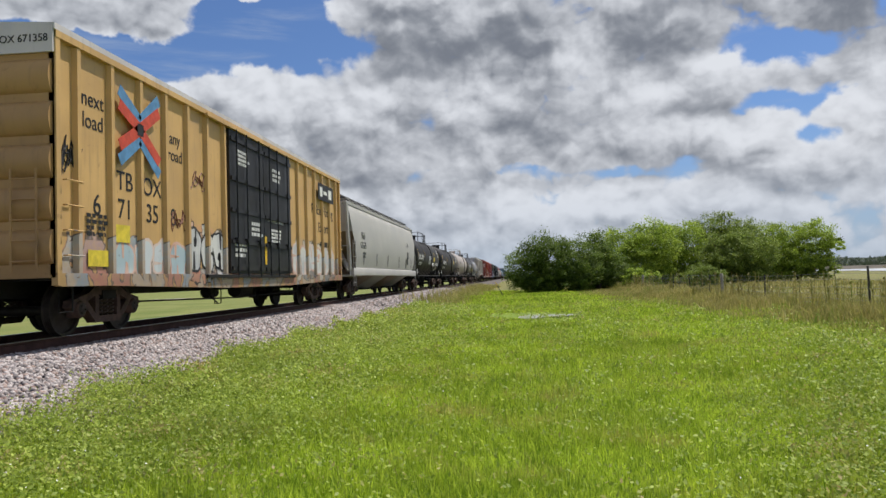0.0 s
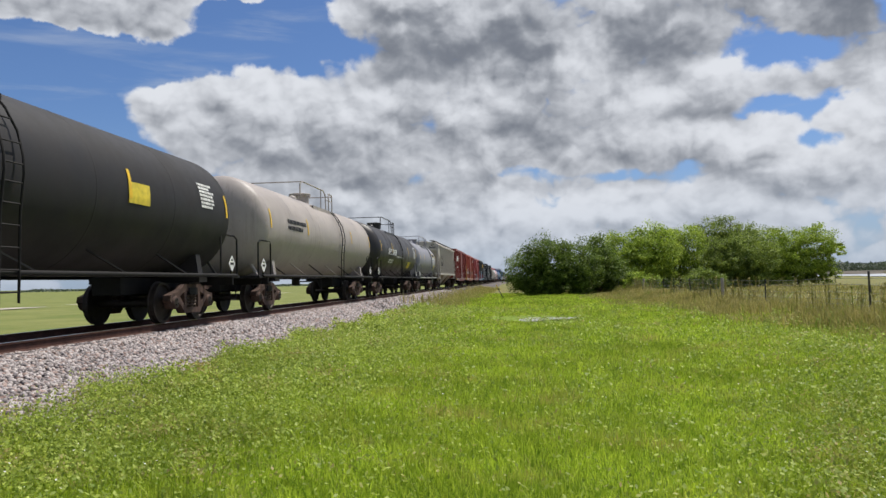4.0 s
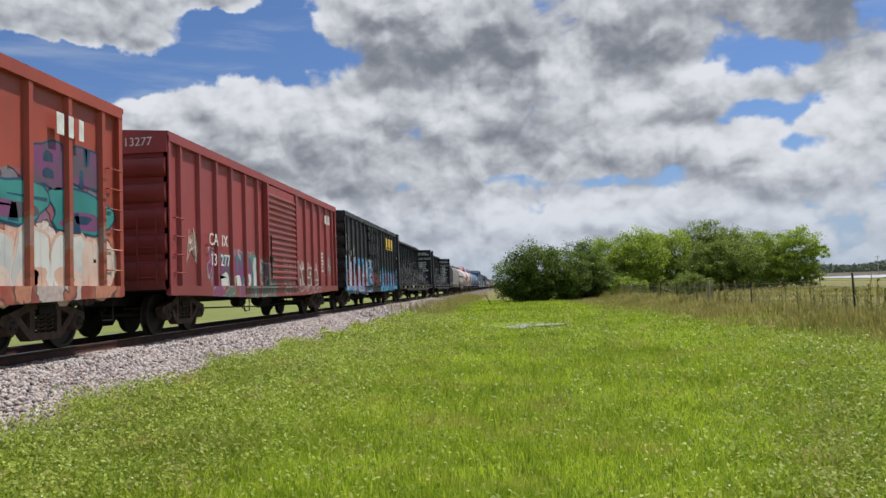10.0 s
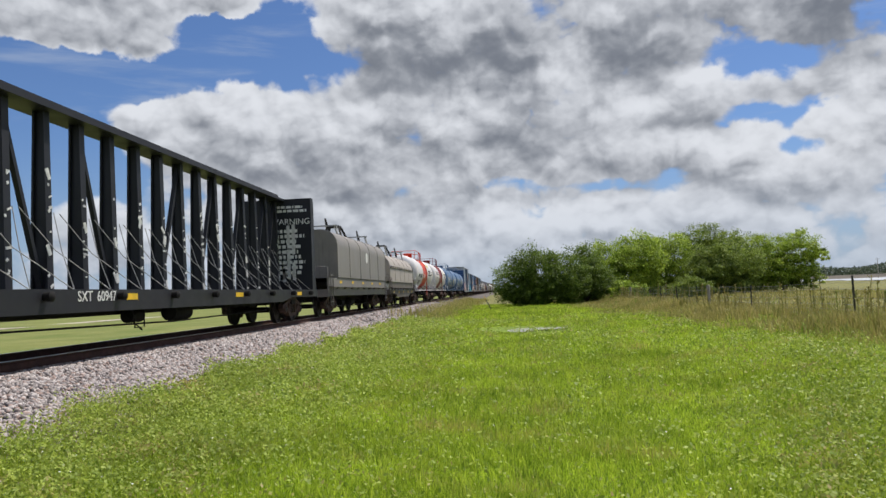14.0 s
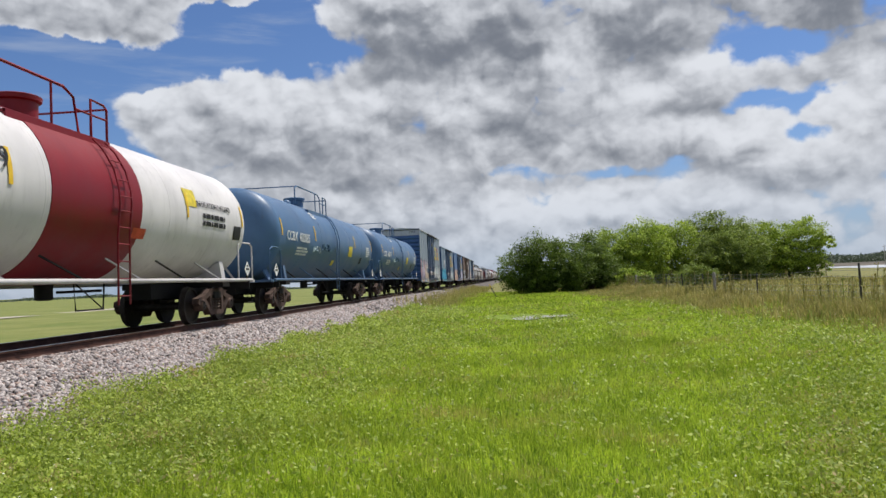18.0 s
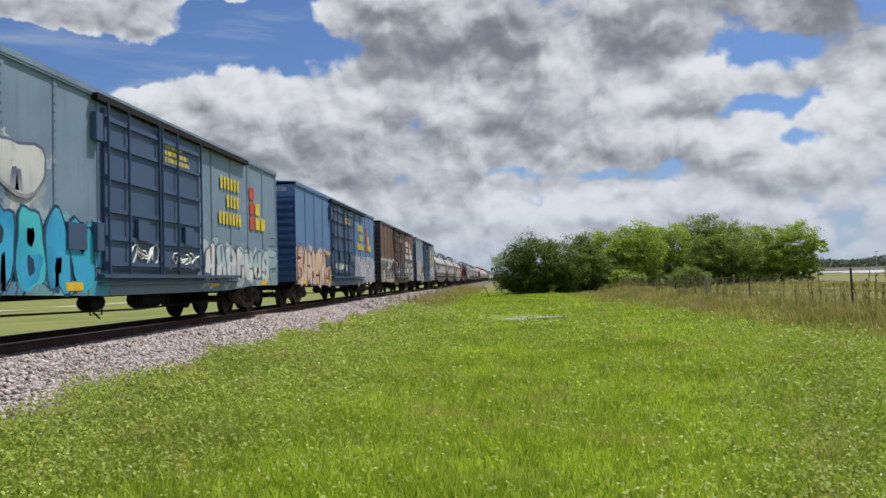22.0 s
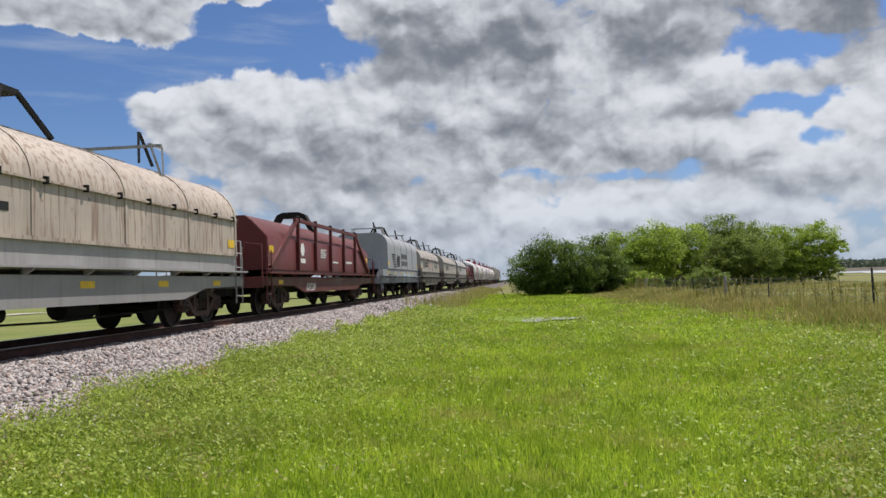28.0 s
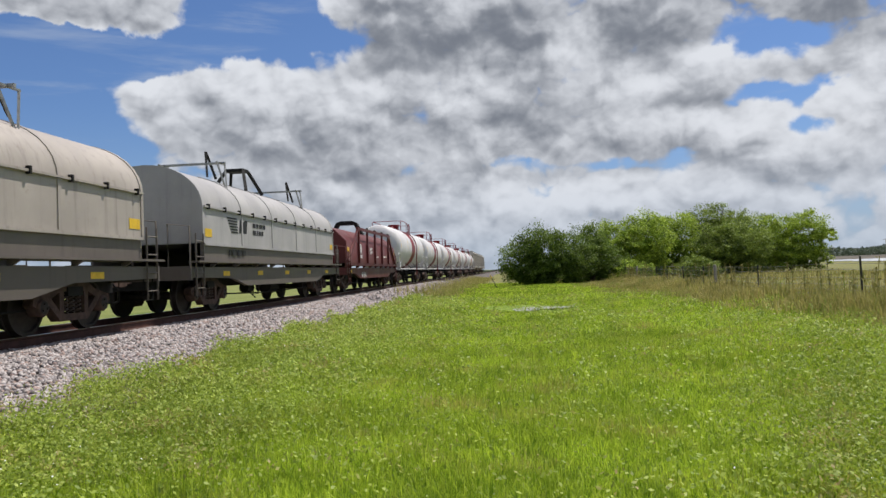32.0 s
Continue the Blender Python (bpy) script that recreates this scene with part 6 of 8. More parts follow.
mat_coil_ns_sill = paint("tagged_cool_grey_sill", (0.25, 0.255, 0.285), 0.1, 0.2, tags=[(-5.2, -2.4, 0.9, 1.5, 0.4, ((0.10, 0.10, 0.12), (0.5, 0.5, 0.5), (0.14, 0.14, 0.16), BLACK)), (0.6, 3.4, 0.75, 1.55, 0.6, ((0.55, 0.64, 0.72), (0.60, 0.68, 0.75), (0.25, 0.26, 0.29), (0.25, 0.26, 0.29)))])
mat_coil_tag = paint("tagged_beige_hood", (0.335, 0.295, 0.265), 0.25, 0.35, tags=[(-2.6, 1.4, 1.85, 2.55, 0.4, ((0.33, 0.29, 0.26), (0.34, 0.30, 0.27), (0.32, 0.28, 0.25), (0.36, 0.06, 0.05)))])
mat_coil_frame = paint("grey_brown_frame", (0.135, 0.115, 0.100), 0.25, 0.35)
mat_coil_red = paint("tuscan_red_coil_car", (0.105, 0.021, 0.021), 0.15, 0.22)
mat_tank_white = paint("white_tank_enamel", (0.550, 0.530, 0.540), 0.08, 0.20)
mat_band_orange = paint("orange_red_band", (0.50, 0.045, 0.018), 0.05, 0.12)
mat_band_red = paint("deep_red_band", (0.165, 0.004, 0.012), 0.05, 0.12)
mat_tank_blue = paint("steel_blue_tank", (0.060, 0.122, 0.230), 0.08, 0.16, 0.45)
mat_g1 = paint("faded_sage_boxcar", (0.200, 0.245, 0.300), 0.15, 0.25, tags=[(-8.2, -3.0, 0.5, 2.6, 0.9, ((0.35, 0.62, 0.62), (0.60, 0.52, 0.62), (0.66, 0.42, 0.55), BLACK)), (-3.0, -0.6, 0.5, 2.2, 0.5, ((0.45, 0.32, 0.22), (0.60, 0.52, 0.46), (0.36, 0.30, 0.34), (0.12, 0.1, 0.1))), (1.5, 7.6, 0.9, 2.4, 0.7, ((0.50, 0.48, 0.55), (0.30, 0.60, 0.62), (0.60, 0.52, 0.58), BLACK)), (-8.2, 8.2, 0.4, 1.0, 0.6, ((0.52, 0.45, 0.48), (0.20, 0.45, 0.45), (0.5, 0.3, 0.2), (0.1, 0.1, 0.1)))])
mat_g2 = paint("faded_teal_boxcar", (0.155, 0.220, 0.300), 0.15, 0.25, tags=[(-8.2, -2.3, 0.5, 2.0, 0.8, ((0.05, 0.42, 0.60), (0.08, 0.30, 0.52), (0.2, 0.55, 0.62), BLACK)), (-5.2, -4.1, 1.9, 3.1, 0.8, ((0.5, 0.52, 0.52), (0.44, 0.48, 0.50), (0.5, 0.5, 0.5), (0.3, 0.33, 0.33))), (1.8, 7.8, 0.7, 2.0, 0.6, ((0.50, 0.56, 0.58), (0.42, 0.52, 0.56), (0.30, 0.42, 0.46), (0.1, 0.12, 0.14)))])
mat_g3 = paint("faded_blue_boxcar", (0.085, 0.165, 0.330), 0.15, 0.22, tags=[(-8.2, -2.3, 0.5, 2.1, 0.9, ((0.66, 0.52, 0.38), (0.62, 0.54, 0.46), (0.58, 0.42, 0.30), (0.42, 0.2, 0.16))), (1.7, 7.6, 0.6, 2.2, 0.6, ((0.30, 0.28, 0.42), (0.46, 0.44, 0.52), (0.25, 0.25, 0.35), (0.12, 0.1, 0.16)))])
mat_g4 = paint("rusted_brown_boxcar", (0.115, 0.058, 0.036), 0.5, 0.3, tags=[(-8.0, -1.8, 0.5, 2.2, 0.9, ((0.055, 0.05, 0.05), (0.07, 0.065, 0.065), (0.55, 0.54, 0.52), (0.60, 0.60, 0.58))), (-1.6, 3.6, 0.9, 2.2, 0.6, ((0.10, 0.13, 0.22), (0.14, 0.16, 0.25), (0.5, 0.5, 0.5), (0.55, 0.55, 0.55))), (1.8, 7.6, 0.7, 1.9, 0.7, ((0.22, 0.20, 0.14), (0.50, 0.48, 0.46), (0.06, 0.12, 0.2), (0.05, 0.04, 0.04)))])
mat_g5 = paint("faded_pale_teal_boxcar", (0.190, 0.245, 0.300), 0.12, 0.2, tags=[(-8.0, -4.9, 0.6, 2.7, 0.9, ((0.50, 0.46, 0.46), (0.36, 0.42, 0.48), (0.58, 0.44, 0.36), BLACK)), (-6.2, -1.8, 0.6, 2.0, 0.9, ((0.46, 0.48, 0.50), (0.30, 0.32, 0.36), (0.5, 0.36, 0.12), (0.05, 0.05, 0.06))), (1.8, 7.8, 0.6, 2.4, 0.9, ((0.42, 0.42, 0.46), (0.28, 0.30, 0.34), (0.36, 0.32, 0.44), (0.08, 0.08, 0.1))), (-1.4, 3.6, 1.1, 1.9, 0.8, ((0.22, 0.28, 0.32), (0.36, 0.4, 0.42), (0.45, 0.33, 0.12), BLACK))])
mat_g_end = paint("deep_blue_end", (0.045, 0.100, 0.235), 0.12, 0.15)
mat_g_end_dark = paint("dark_rusty_end", (0.045, 0.040, 0.040), 0.3, 0.2)
mat_g_door = paint("dull_blue_door", (0.045, 0.080, 0.155), 0.18, 0.2)
mat_g_door_brown = paint("brown_grey_door", (0.10, 0.065, 0.050), 0.4, 0.25)
mat_g_roof = paint("pale_grey_fascia", (0.360, 0.380, 0.430), 0.12, 0.2)

# spray-can colours
def can(name, a, b):
    """Two sprayed tones that fade into each other, scuffed by weather."""

    def build(k, pos):
        col = k.mix(k.step(k.noise(pos, 0.9, 3.0, 0.5), 0.40, 0.60), a, b)
        col = k.mix(k.step(k.noise(pos, 6.0, 8.0, 0.7, 0.4), 0.58, 0.72, 0.0, 0.55), col, (0.16, 0.12, 0.10))
        col = k.mix(k.step(k.noise(k.scaled(pos, (3.0, 3.0, 0.3)), 3.0, 5.0, 0.6), 0.52, 0.80, 0.0, 0.5), col, (0.10, 0.08, 0.07))
        return {"Base Color": col, "Roughness": 0.6, "Specular IOR Level": 0.3}

    return surface(name, build)


can_white, can_black = can("white_spray", (0.60, 0.60, 0.58), (0.46, 0.47, 0.48)), can("black_spray", (0.015, 0.015, 0.018), (0.03, 0.03, 0.035))
can_teal, can_pink = can("teal_pink_spray", (0.20, 0.45, 0.44), (0.48, 0.34, 0.42)), can("pink_lilac_spray", (0.52, 0.32, 0.38), (0.42, 0.40, 0.55))
can_cyan, can_navy = can("cyan_spray", (0.03, 0.36, 0.50), (0.06, 0.46, 0.52)), can("navy_spray", (0.012, 0.045, 0.10), (0.02, 0.08, 0.14))
can_peach, can_brown = can("peach_spray", (0.58, 0.42, 0.28), (0.60, 0.46, 0.36)), can("brown_spray", (0.16, 0.06, 0.05), (0.22, 0.09, 0.06))
can_lilac, can_ice = can("lilac_grey_spray", (0.26, 0.24, 0.36), (0.42, 0.40, 0.50)), can("ice_blue_spray", (0.36, 0.46, 0.50), (0.52, 0.56, 0.58))
can_blue, can_sky = can("strong_blue_spray", (0.04, 0.20, 0.52), (0.26, 0.26, 0.50)), can("sky_blue_spray", (0.04, 0.36, 0.60), (0.02, 0.26, 0.48))
can_purple, can_coal = can("purple_spray", (0.20, 0.06, 0.17), (0.10, 0.09, 0.11)), can("charcoal_spray", (0.05, 0.045, 0.045), (0.075, 0.065, 0.06))
can_slate, can_orange = can("slate_spray", (0.10, 0.12, 0.18), (0.30, 0.31, 0.36)), can("orange_pink_spray", (0.58, 0.36, 0.28), (0.62, 0.50, 0.44))
can_green = can("dark_teal_spray", (0.03, 0.20, 0.20), (0.05, 0.26, 0.25))

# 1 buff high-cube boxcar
root, half, b = boxcar_posts("buff-yellow high-cube boxcar with black plug doors and graffiti", 9.8, 30.58, 18.7, 14.1, 5.06, (mat_tan, mat_tan_end_shade, mat_cream, mat_door_black), 18, ("plug", 5.0), 0.15, w=1.60)
lettering(root, "next\nload", -8.2, 3.85, 0.38, mat_ink, 1.515)
lettering(root, "any\nroad", -5.13, 3.75, 0.36, mat_ink, 1.515)
for a, c, m, x in (((-7.5, 4.42), (-6.75, 3.98), mat_bluemark, 1.601), ((-6.0, 4.55), (-6.75, 3.98), mat_bluemark, 1.601), ((-7.5, 3.12), (-6.75, 3.62), mat_bluemark, 1.601), ((-6.0, 3.05), (-6.75, 3.62), mat_bluemark, 1.601),
                   ((-7.5, 4.15), (-6.7, 3.8), mat_redmark, 1.604), ((-6.0, 4.3), (-6.8, 3.8), mat_redmark, 1.604), ((-7.5, 3.4), (-6.7, 3.85), mat_redmark, 1.604), ((-6.0, 3.3), (-6.8, 3.85), mat_redmark, 1.604)):
    part("painted_stroke", Shape().bar((x, *a), (x, *c), 0.22, 0.006, up=(1, 0, 0)), m, root, "stroke of a blue and red crossed emblem")
part("painted_square", Shape().box(1.606, 1.611, -6.86, -6.64, 3.7, 3.92), mat_ink, root)
lettering(root, "TB", -7.18, 2.76, 0.50, mat_ink, 1.515), lettering(root, "OX", -6.15, 2.76, 0.50, mat_ink, 1.515)
for c, yy in (("6", -8.1), ("71", -7.18), ("35", -6.15), ("8", -5.25)):
    lettering(root, c, yy, 2.24, 0.52, mat_ink, 1.515)
lettering(root, "TBOX 671358", -b - 0.056, 4.76, 0.17, mat_ink, x=1.0, end=1)
patch(root, "emblem_plate", 7.05, 4.12, 2.2, 0.62, mat_ink, 1.606, "black plate with white emblem bars")
part("emblem", Shape().box(1.611, 1.614, 6.2, 6.55, 3.95, 4.3).box(1.611, 1.614, 6.7, 7.2, 4.05, 4.18).box(1.611, 1.614, 7.4, 7.85, 3.95, 4.3), mat_white, root)
lettering(root, "Railcar Pooling", 6.85, 3.42, 0.50, mat_ink, 1.515), lettering(root, "Experts", 7.0, 2.80, 0.50, mat_ink, 1.515)
marks(root, 7.1, 2.2, 1.3, 0.30, 1, mat_ink, 1.515, "painted address worn to bars", seed=23)
lettering(root, "ASD", 1.25, 2.18, 0.20, mat_white, 1.604), lettering(root, "OPEN THIS DOOR FIRST", 1.2, 2.62, 0.13, mat_white, 1.604)
patch(root, "reflector", 0.25, 1.75, 0.16, 0.8, mat_yellow, 1.604, "yellow reflector strip")
for yy, zz, nl in ((-1.4, 4.1, 4), (-0.4, 2.3, 3), (1.4, 4.0, 3), (1.2, 2.2, 4), (-1.6, 1.7, 3)):
    marks(root, yy, zz, 0.9, 0.42, nl, mat_white, 1.603, seed=int(zz * 7))
patch(root, "notice", -8.1, 1.33, 0.62, 0.28, mat_label, 1.53)
patch(root, "notice", -7.4, 1.8, 0.7, 0.32, mat_label, 1.53)
sprayed(root, -4.55, -2.55, 1.15, 2.15, 3, can_white, can_black, 1.514, 3)
sprayed(root, -7.6, -4.7, 0.95, 1.75, 4, can_ice, can_orange, 1.514, 4)
sprayed(root, 3.0, 8.4, 1.1, 2.1, 6, can_white, can_orange, 1.514, 5, 0.07)
tag_line(root, -8.85, 2.95, 0.5, 0.8, mat_ink, 1.516, 6, 0.018), tag_line(root, -3.9, 3.2, 0.8, 0.5, can_brown, 1.514, 7), tag_line(root, -4.9, 2.2, 0.8, 0.5, can_brown, 1.514, 8)
for yy in (-8.3, -7.95):
    marks(root, yy, 1.9, 0.3, 0.42, 4, mat_ink, 1.532, seed=5)

# 2 grey covered hopper
root, half, b = hopper_round("pale grey covered hopper car with roof walkway and clean paint", 30.58, 52.35, 19.7, 15.6, 4.42, mat_hopper, mat_hopper_dark)
lettering(root, "TILX\n621625", -7.6, 2.66, 0.44, mat_ink, 1.624)
lettering(root, "TILX\n621625", -b + 0.056, 3.95, 0.24, mat_ink, x=0.72, end=1)
marks(root, -7.3, 2.0, 0.9, 0.30, 2, mat_grate, 1.612, seed=7)
marks(root, 6.2, 3.0, 0.6, 0.26, 3, mat_grate, 1.625, seed=8), marks(root, 6.4, 2.35, 0.8, 0.42, 5, mat_grate, 1.632, seed=9)
for yy in (-7.6, -4.4, -1.2, 2.6, 5.2, 7.6):
    part("reflector", Shape().bar((1.612, yy, 1.55), (1.635, yy + 0.10, 2.15), 0.06, 0.01, up=(1, 0, 0)), mat_grate, root)
patch(root, "placard", 6.0, 1.95, 0.55, 0.42, mat_ink, 1.632)

# 3 to 7 tank cars
R, ZC = 1.50, 2.55
root, half, L, tank = tank_car("black tank car with white stencils and faint graffiti", 52.35, 69.75, 15.6, R, ZC, mat_tank_black, mat_black, 12.2, dome_y=-0.9)
tank_text(tank, R, ZC, "TCIX  250857", -5.6, 2.45, 0.52, mat_white)
tank_mark(tank, R, ZC, -5.3, 2.0, 2.2, 0.22, mat_white, "stencil_print", 2)
tank_mark(tank, R, ZC, 3.2, 2.45, 0.8, 0.38, mat_label), tank_mark(tank, R, ZC, 6.3, 3.0, 0.7, 0.7, mat_white, "stencil_print", 8)
tank_mark(tank, R, ZC, 0.4, 2.35, 1.6, 0.7, mat_white, "stencil_print", 6), tag_line(tank, 2.2, 2.0, 1.5, 0.3, can_white, R + 0.0, 71, 0.018), tag_line(tank, 4.9, 2.05, 1.3, 0.3, can_white, R + 0.0, 72, 0.018), tank_mark(tank, R, ZC, 5.6, 1.7, 0.45, 0.3, mat_white)
root, half, L, tank = tank_car("black tank car with white stencils", 69.75, 90.1, 18.4, R, ZC, mat_tank_black, mat_black, 14.8, dome_y=-1.0)
tank_text(tank, R, ZC, "TCIX  643953", -6.3, 2.35, 0.50, mat_white)
tank_mark(tank, R, ZC, -6.2, 1.9, 2.4, 0.2, mat_white, "stencil_print", 2)
tank_mark(tank, R, ZC, 4.2, 2.6, 0.8, 0.4, mat_label), tank_mark(tank, R, ZC, 7.4, 2.9, 0.8, 0.6, mat_white, "stencil_print", 7)
root, half, L, tank = tank_car("faded grey tank car with dusty stains", 90.1, 107.9, 16.0, R, ZC, mat_tank_tan, mat_black, 12.6)
tank_mark(tank, R, ZC, -4.5, 2.7, 2.2, 0.4, mat_ink, "stencil_print", 2)
root, half, L, tank = tank_car("glossy dark grey tank car with yellow stripes", 107.9, 124.4, 14.9, R, ZC, mat_tank_dark, mat_black, 11.4, dome_y=-1.6)
tank_text(tank, R, ZC, "SHPX 204288", -3.2, 2.5, 0.50, mat_white)
tank_mark(tank, R, ZC, -3.1, 2.0, 2.0, 0.24, mat_white, "stencil_print", 2)
tank_mark(tank, R, ZC, 3.7, 1.9, 1.0, 0.36, mat_label), tank_mark(tank, R, ZC, 5.9, 2.75, 0.8, 0.75, mat_white, "stencil_print", 8), tank_mark(tank, R, ZC, -0.2, 2.3, 2.6, 0.075, mat_white, "stencil_print", 1)
R, ZC = 1.42, 2.48
root, half, L, tank = tank_car("short light grey tank car with dark grime streaks", 124.4, 137.3, 11.4, R, ZC, mat_tank_grey, mat_galv, 8.6)
tank_mark(tank, R, ZC, 3.6, 2.95, 1.3, 0.22, mat_label)
tank_text(tank, R, ZC, "MOLTEN SULFUR", 3.6, 2.95, 0.17, mat_ink)
tank_mark(tank, R, ZC, 3.7, 2.45, 1.4, 0.6, mat_white, "stencil_print", 7), tank_mark(tank, R, ZC, 4.2, 1.9, 0.6, 0.5, mat_label)

# 8 ribbed hopper
root, half, b = hopper_ribbed("weathered light grey ribbed covered hopper with rust stains", 137.3, 155.9, 16.6, 12.6, 4.38, mat_up, mat_up_dark)
lettering(root, "U P", -5.9, 2.95, 0.62, mat_ink, 1.535), lettering(root, "84546", -5.7, 2.35, 0.62, mat_ink, 1.535)
lettering(root, "UP\n84546", -b + 0.03, 4.0, 0.24, mat_ink, x=0.9, end=1)
patch(root, "notice", -6.2, 1.95, 0.35, 0.35, mat_yellow, 1.446), patch(root, "notice", 5.5, 2.0, 0.35, 0.35, mat_yellow, 1.446)
marks(root, 4.4, 2.0, 0.6, 0.35, 3, mat_ink, 1.446, seed=12)

# 9 to 12 fifty-foot boxcars
root, half, b = boxcar_posts("dark oxide-red boxcar with white striped emblem and graffiti", 155.9, 172.95, 15.4, 12.4, 4.55, (mat_red_ns, mat_red_ns, mat_red_ns, mat_red_ns), 15, ("slide", 3.2, 7), 0.1)
for i in range(6):
    part("emblem_stripe", Shape().box(1.556, 1.560, -7.05 + 0.06 * (5 - i), -5.75, 3.05 + 0.09 * i, 3.10 + 0.09 * i), mat_white, root)
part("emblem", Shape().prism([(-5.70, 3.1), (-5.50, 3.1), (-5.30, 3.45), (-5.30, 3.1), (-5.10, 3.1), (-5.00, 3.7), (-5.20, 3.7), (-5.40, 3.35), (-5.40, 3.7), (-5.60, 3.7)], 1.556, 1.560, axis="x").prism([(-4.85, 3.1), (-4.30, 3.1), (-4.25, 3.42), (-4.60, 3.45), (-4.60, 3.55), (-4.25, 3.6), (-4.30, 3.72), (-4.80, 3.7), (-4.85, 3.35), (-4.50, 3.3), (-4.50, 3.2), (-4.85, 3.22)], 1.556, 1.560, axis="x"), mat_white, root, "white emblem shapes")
lettering(root, "450774", -b - 0.056, 4.25, 0.28, mat_white, x=0.8, end=1)
marks(root, -5.7, 2.38, 0.6, 0.28, 1, mat_white, 1.556, seed=14)
sprayed(root, -7.0, -3.9, 0.95, 2.0, 4, can_white, can_black, 1.464, 11)
tag_line(root, 4.6, 1.9, 1.6, 0.6, can_white, 1.466, 12), tag_line(root, 6.6, 1.9, 1.0, 0.7, can_white, 1.466, 13), tag_line(root, 3.2, 1.6, 1.0, 0.5, can_white, 1.466, 14)
patch(root, "notice", 6.0, 2.25, 0.42, 0.24, can_green, 1.464, "small green notice"), patch(root, "notice", 6.0, 1.75, 0.5, 0.5, can_black, 1.464, "dark routing board"), marks(root, 7.2, 2.0, 0.5, 0.8, 7, mat_white, 1.464, seed=17)
for q in (-b + 0.6, b - 0.6):
    patch(root, "reflector", q, 0.97, 0.45, 0.16, mat_yellow, 1.558)
root, half, b = boxcar_posts("rust-red boxcar covered in bright graffiti", 172.95, 190.75, 15.75, 12.4, 4.50, (mat_red_a, mat_red_end_shade, mat_red_a, mat_red_a), 15, ("slide", 3.2, 15), 0.15)
lettering(root, "CA  IX", -5.5, 2.31, 0.42, mat_white, 1.556), lettering(root, "131  945", -5.5, 1.85, 0.42, mat_white, 1.556)
lettering(root, "AIX  131945", -b - 0.056, 4.2, 0.26, mat_white, x=0.6, end=1)
sprayed(root, -6.9, -1.6, 0.85, 2.75, 6, can_ice, can_navy, 1.464, 21, 0.07, can_blue)
sprayed(root, 2.1, 7.6, 0.85, 1.95, 6, can_white, can_orange, 1.464, 22, 0.06, can_orange)
sprayed(root, 2.0, 7.6, 1.95, 2.7, 3, can_green, can_navy, 1.463, 23, 0.04, can_purple)
sprayed(root, 5.2, 7.2, 2.65, 3.45, 2, can_purple, can_navy, 1.463, 24, 0.04)
for i in range(3):
    patch(root, "emblem_block", 6.2 + (i - 1) * 0.3, 3.72, 0.14 if i else 0.2, 0.36, mat_white, 1.556)
root, half, b = boxcar_posts("maroon boxcar with purple and white graffiti", 190.75, 208.4, 15.8, 12.4, 4.48, (mat_red_b, mat_red_end_shade, mat_red_b, mat_red_b), 15, ("slide", 3.2, 15), 0.15)
lettering(root, "CA  IX", -5.2, 2.2, 0.42, mat_white, 1.556), lettering(root, "13  277", -5.1, 1.7, 0.42, mat_white, 1.556)
lettering(root, "AIX  13277", -b - 0.056, 4.2, 0.26, mat_white, x=0.6, end=1)
sprayed(root, -5.0, -1.7, 0.85, 2.0, 4, can_purple, can_green, 1.464, 31, 0.06, can_white)
sprayed(root, 2.0, 4.9, 1.0, 1.75, 4, can_brown, can_white, 1.464, 32, 0.05)
tag_line(root, 6.6, 1.9, 0.7, 0.9, can_white, 1.466, 33), tag_line(root, -6.6, 2.0, 0.5, 0.9, can_orange, 1.466, 34), marks(root, 5.6, 2.0, 0.6, 0.8, 6, mat_white, 1.464, seed=35)
for i in range(3):
    patch(root, "emblem_block", 6.3 + (i - 1) * 0.3, 3.72, 0.14 if i else 0.2, 0.36, mat_white, 1.556)
root, half, b = boxcar_posts("black boxcar with blue graffiti and yellow emblem bars", 208.2, 226.0, 15.5, 12.4, 4.55, (mat_csx, mat_csx_end, mat_csx_end, mat_csx), 15, ("plug", 3.0), -0.55)
for i in range(3):
    part("emblem_block", Shape().box(1.556, 1.560, 3.6 + i * 0.95, 4.15 + i * 0.95, 3.4, 3.95).box(1.556, 1.560, 3.55 + i * 0.95, 4.2 + i * 0.95, 3.27, 3.34), mat_yellow, root, "yellow emblem block")
lettering(root, "136404", -b - 0.056, 4.25, 0.26, mat_yellow, x=0.75, end=1)
sprayed(root, -7.4, -1.6, 0.78, 2.35, 1, can_sky, can_blue, 1.4615, 40, 0.05)
sprayed(root, 1.1, 7.5, 0.78, 1.95, 1, can_sky, can_navy, 1.4615, 39, 0.05)
sprayed(root, -7.0, -2.2, 0.8, 2.3, 6, can_blue, can_white, 1.464, 41, 0.05, can_lilac)
sprayed(root, 1.3, 7.4, 0.8, 1.75, 7, can_sky, can_navy, 1.464, 42, 0.05)
tag_line(root, -7.0, 3.1, 0.5, 1.0, can_white, 1.466, 43, 0.02), tag_line(root, -5.9, 2.75, 0.6, 0.6, can_white, 1.466, 44)

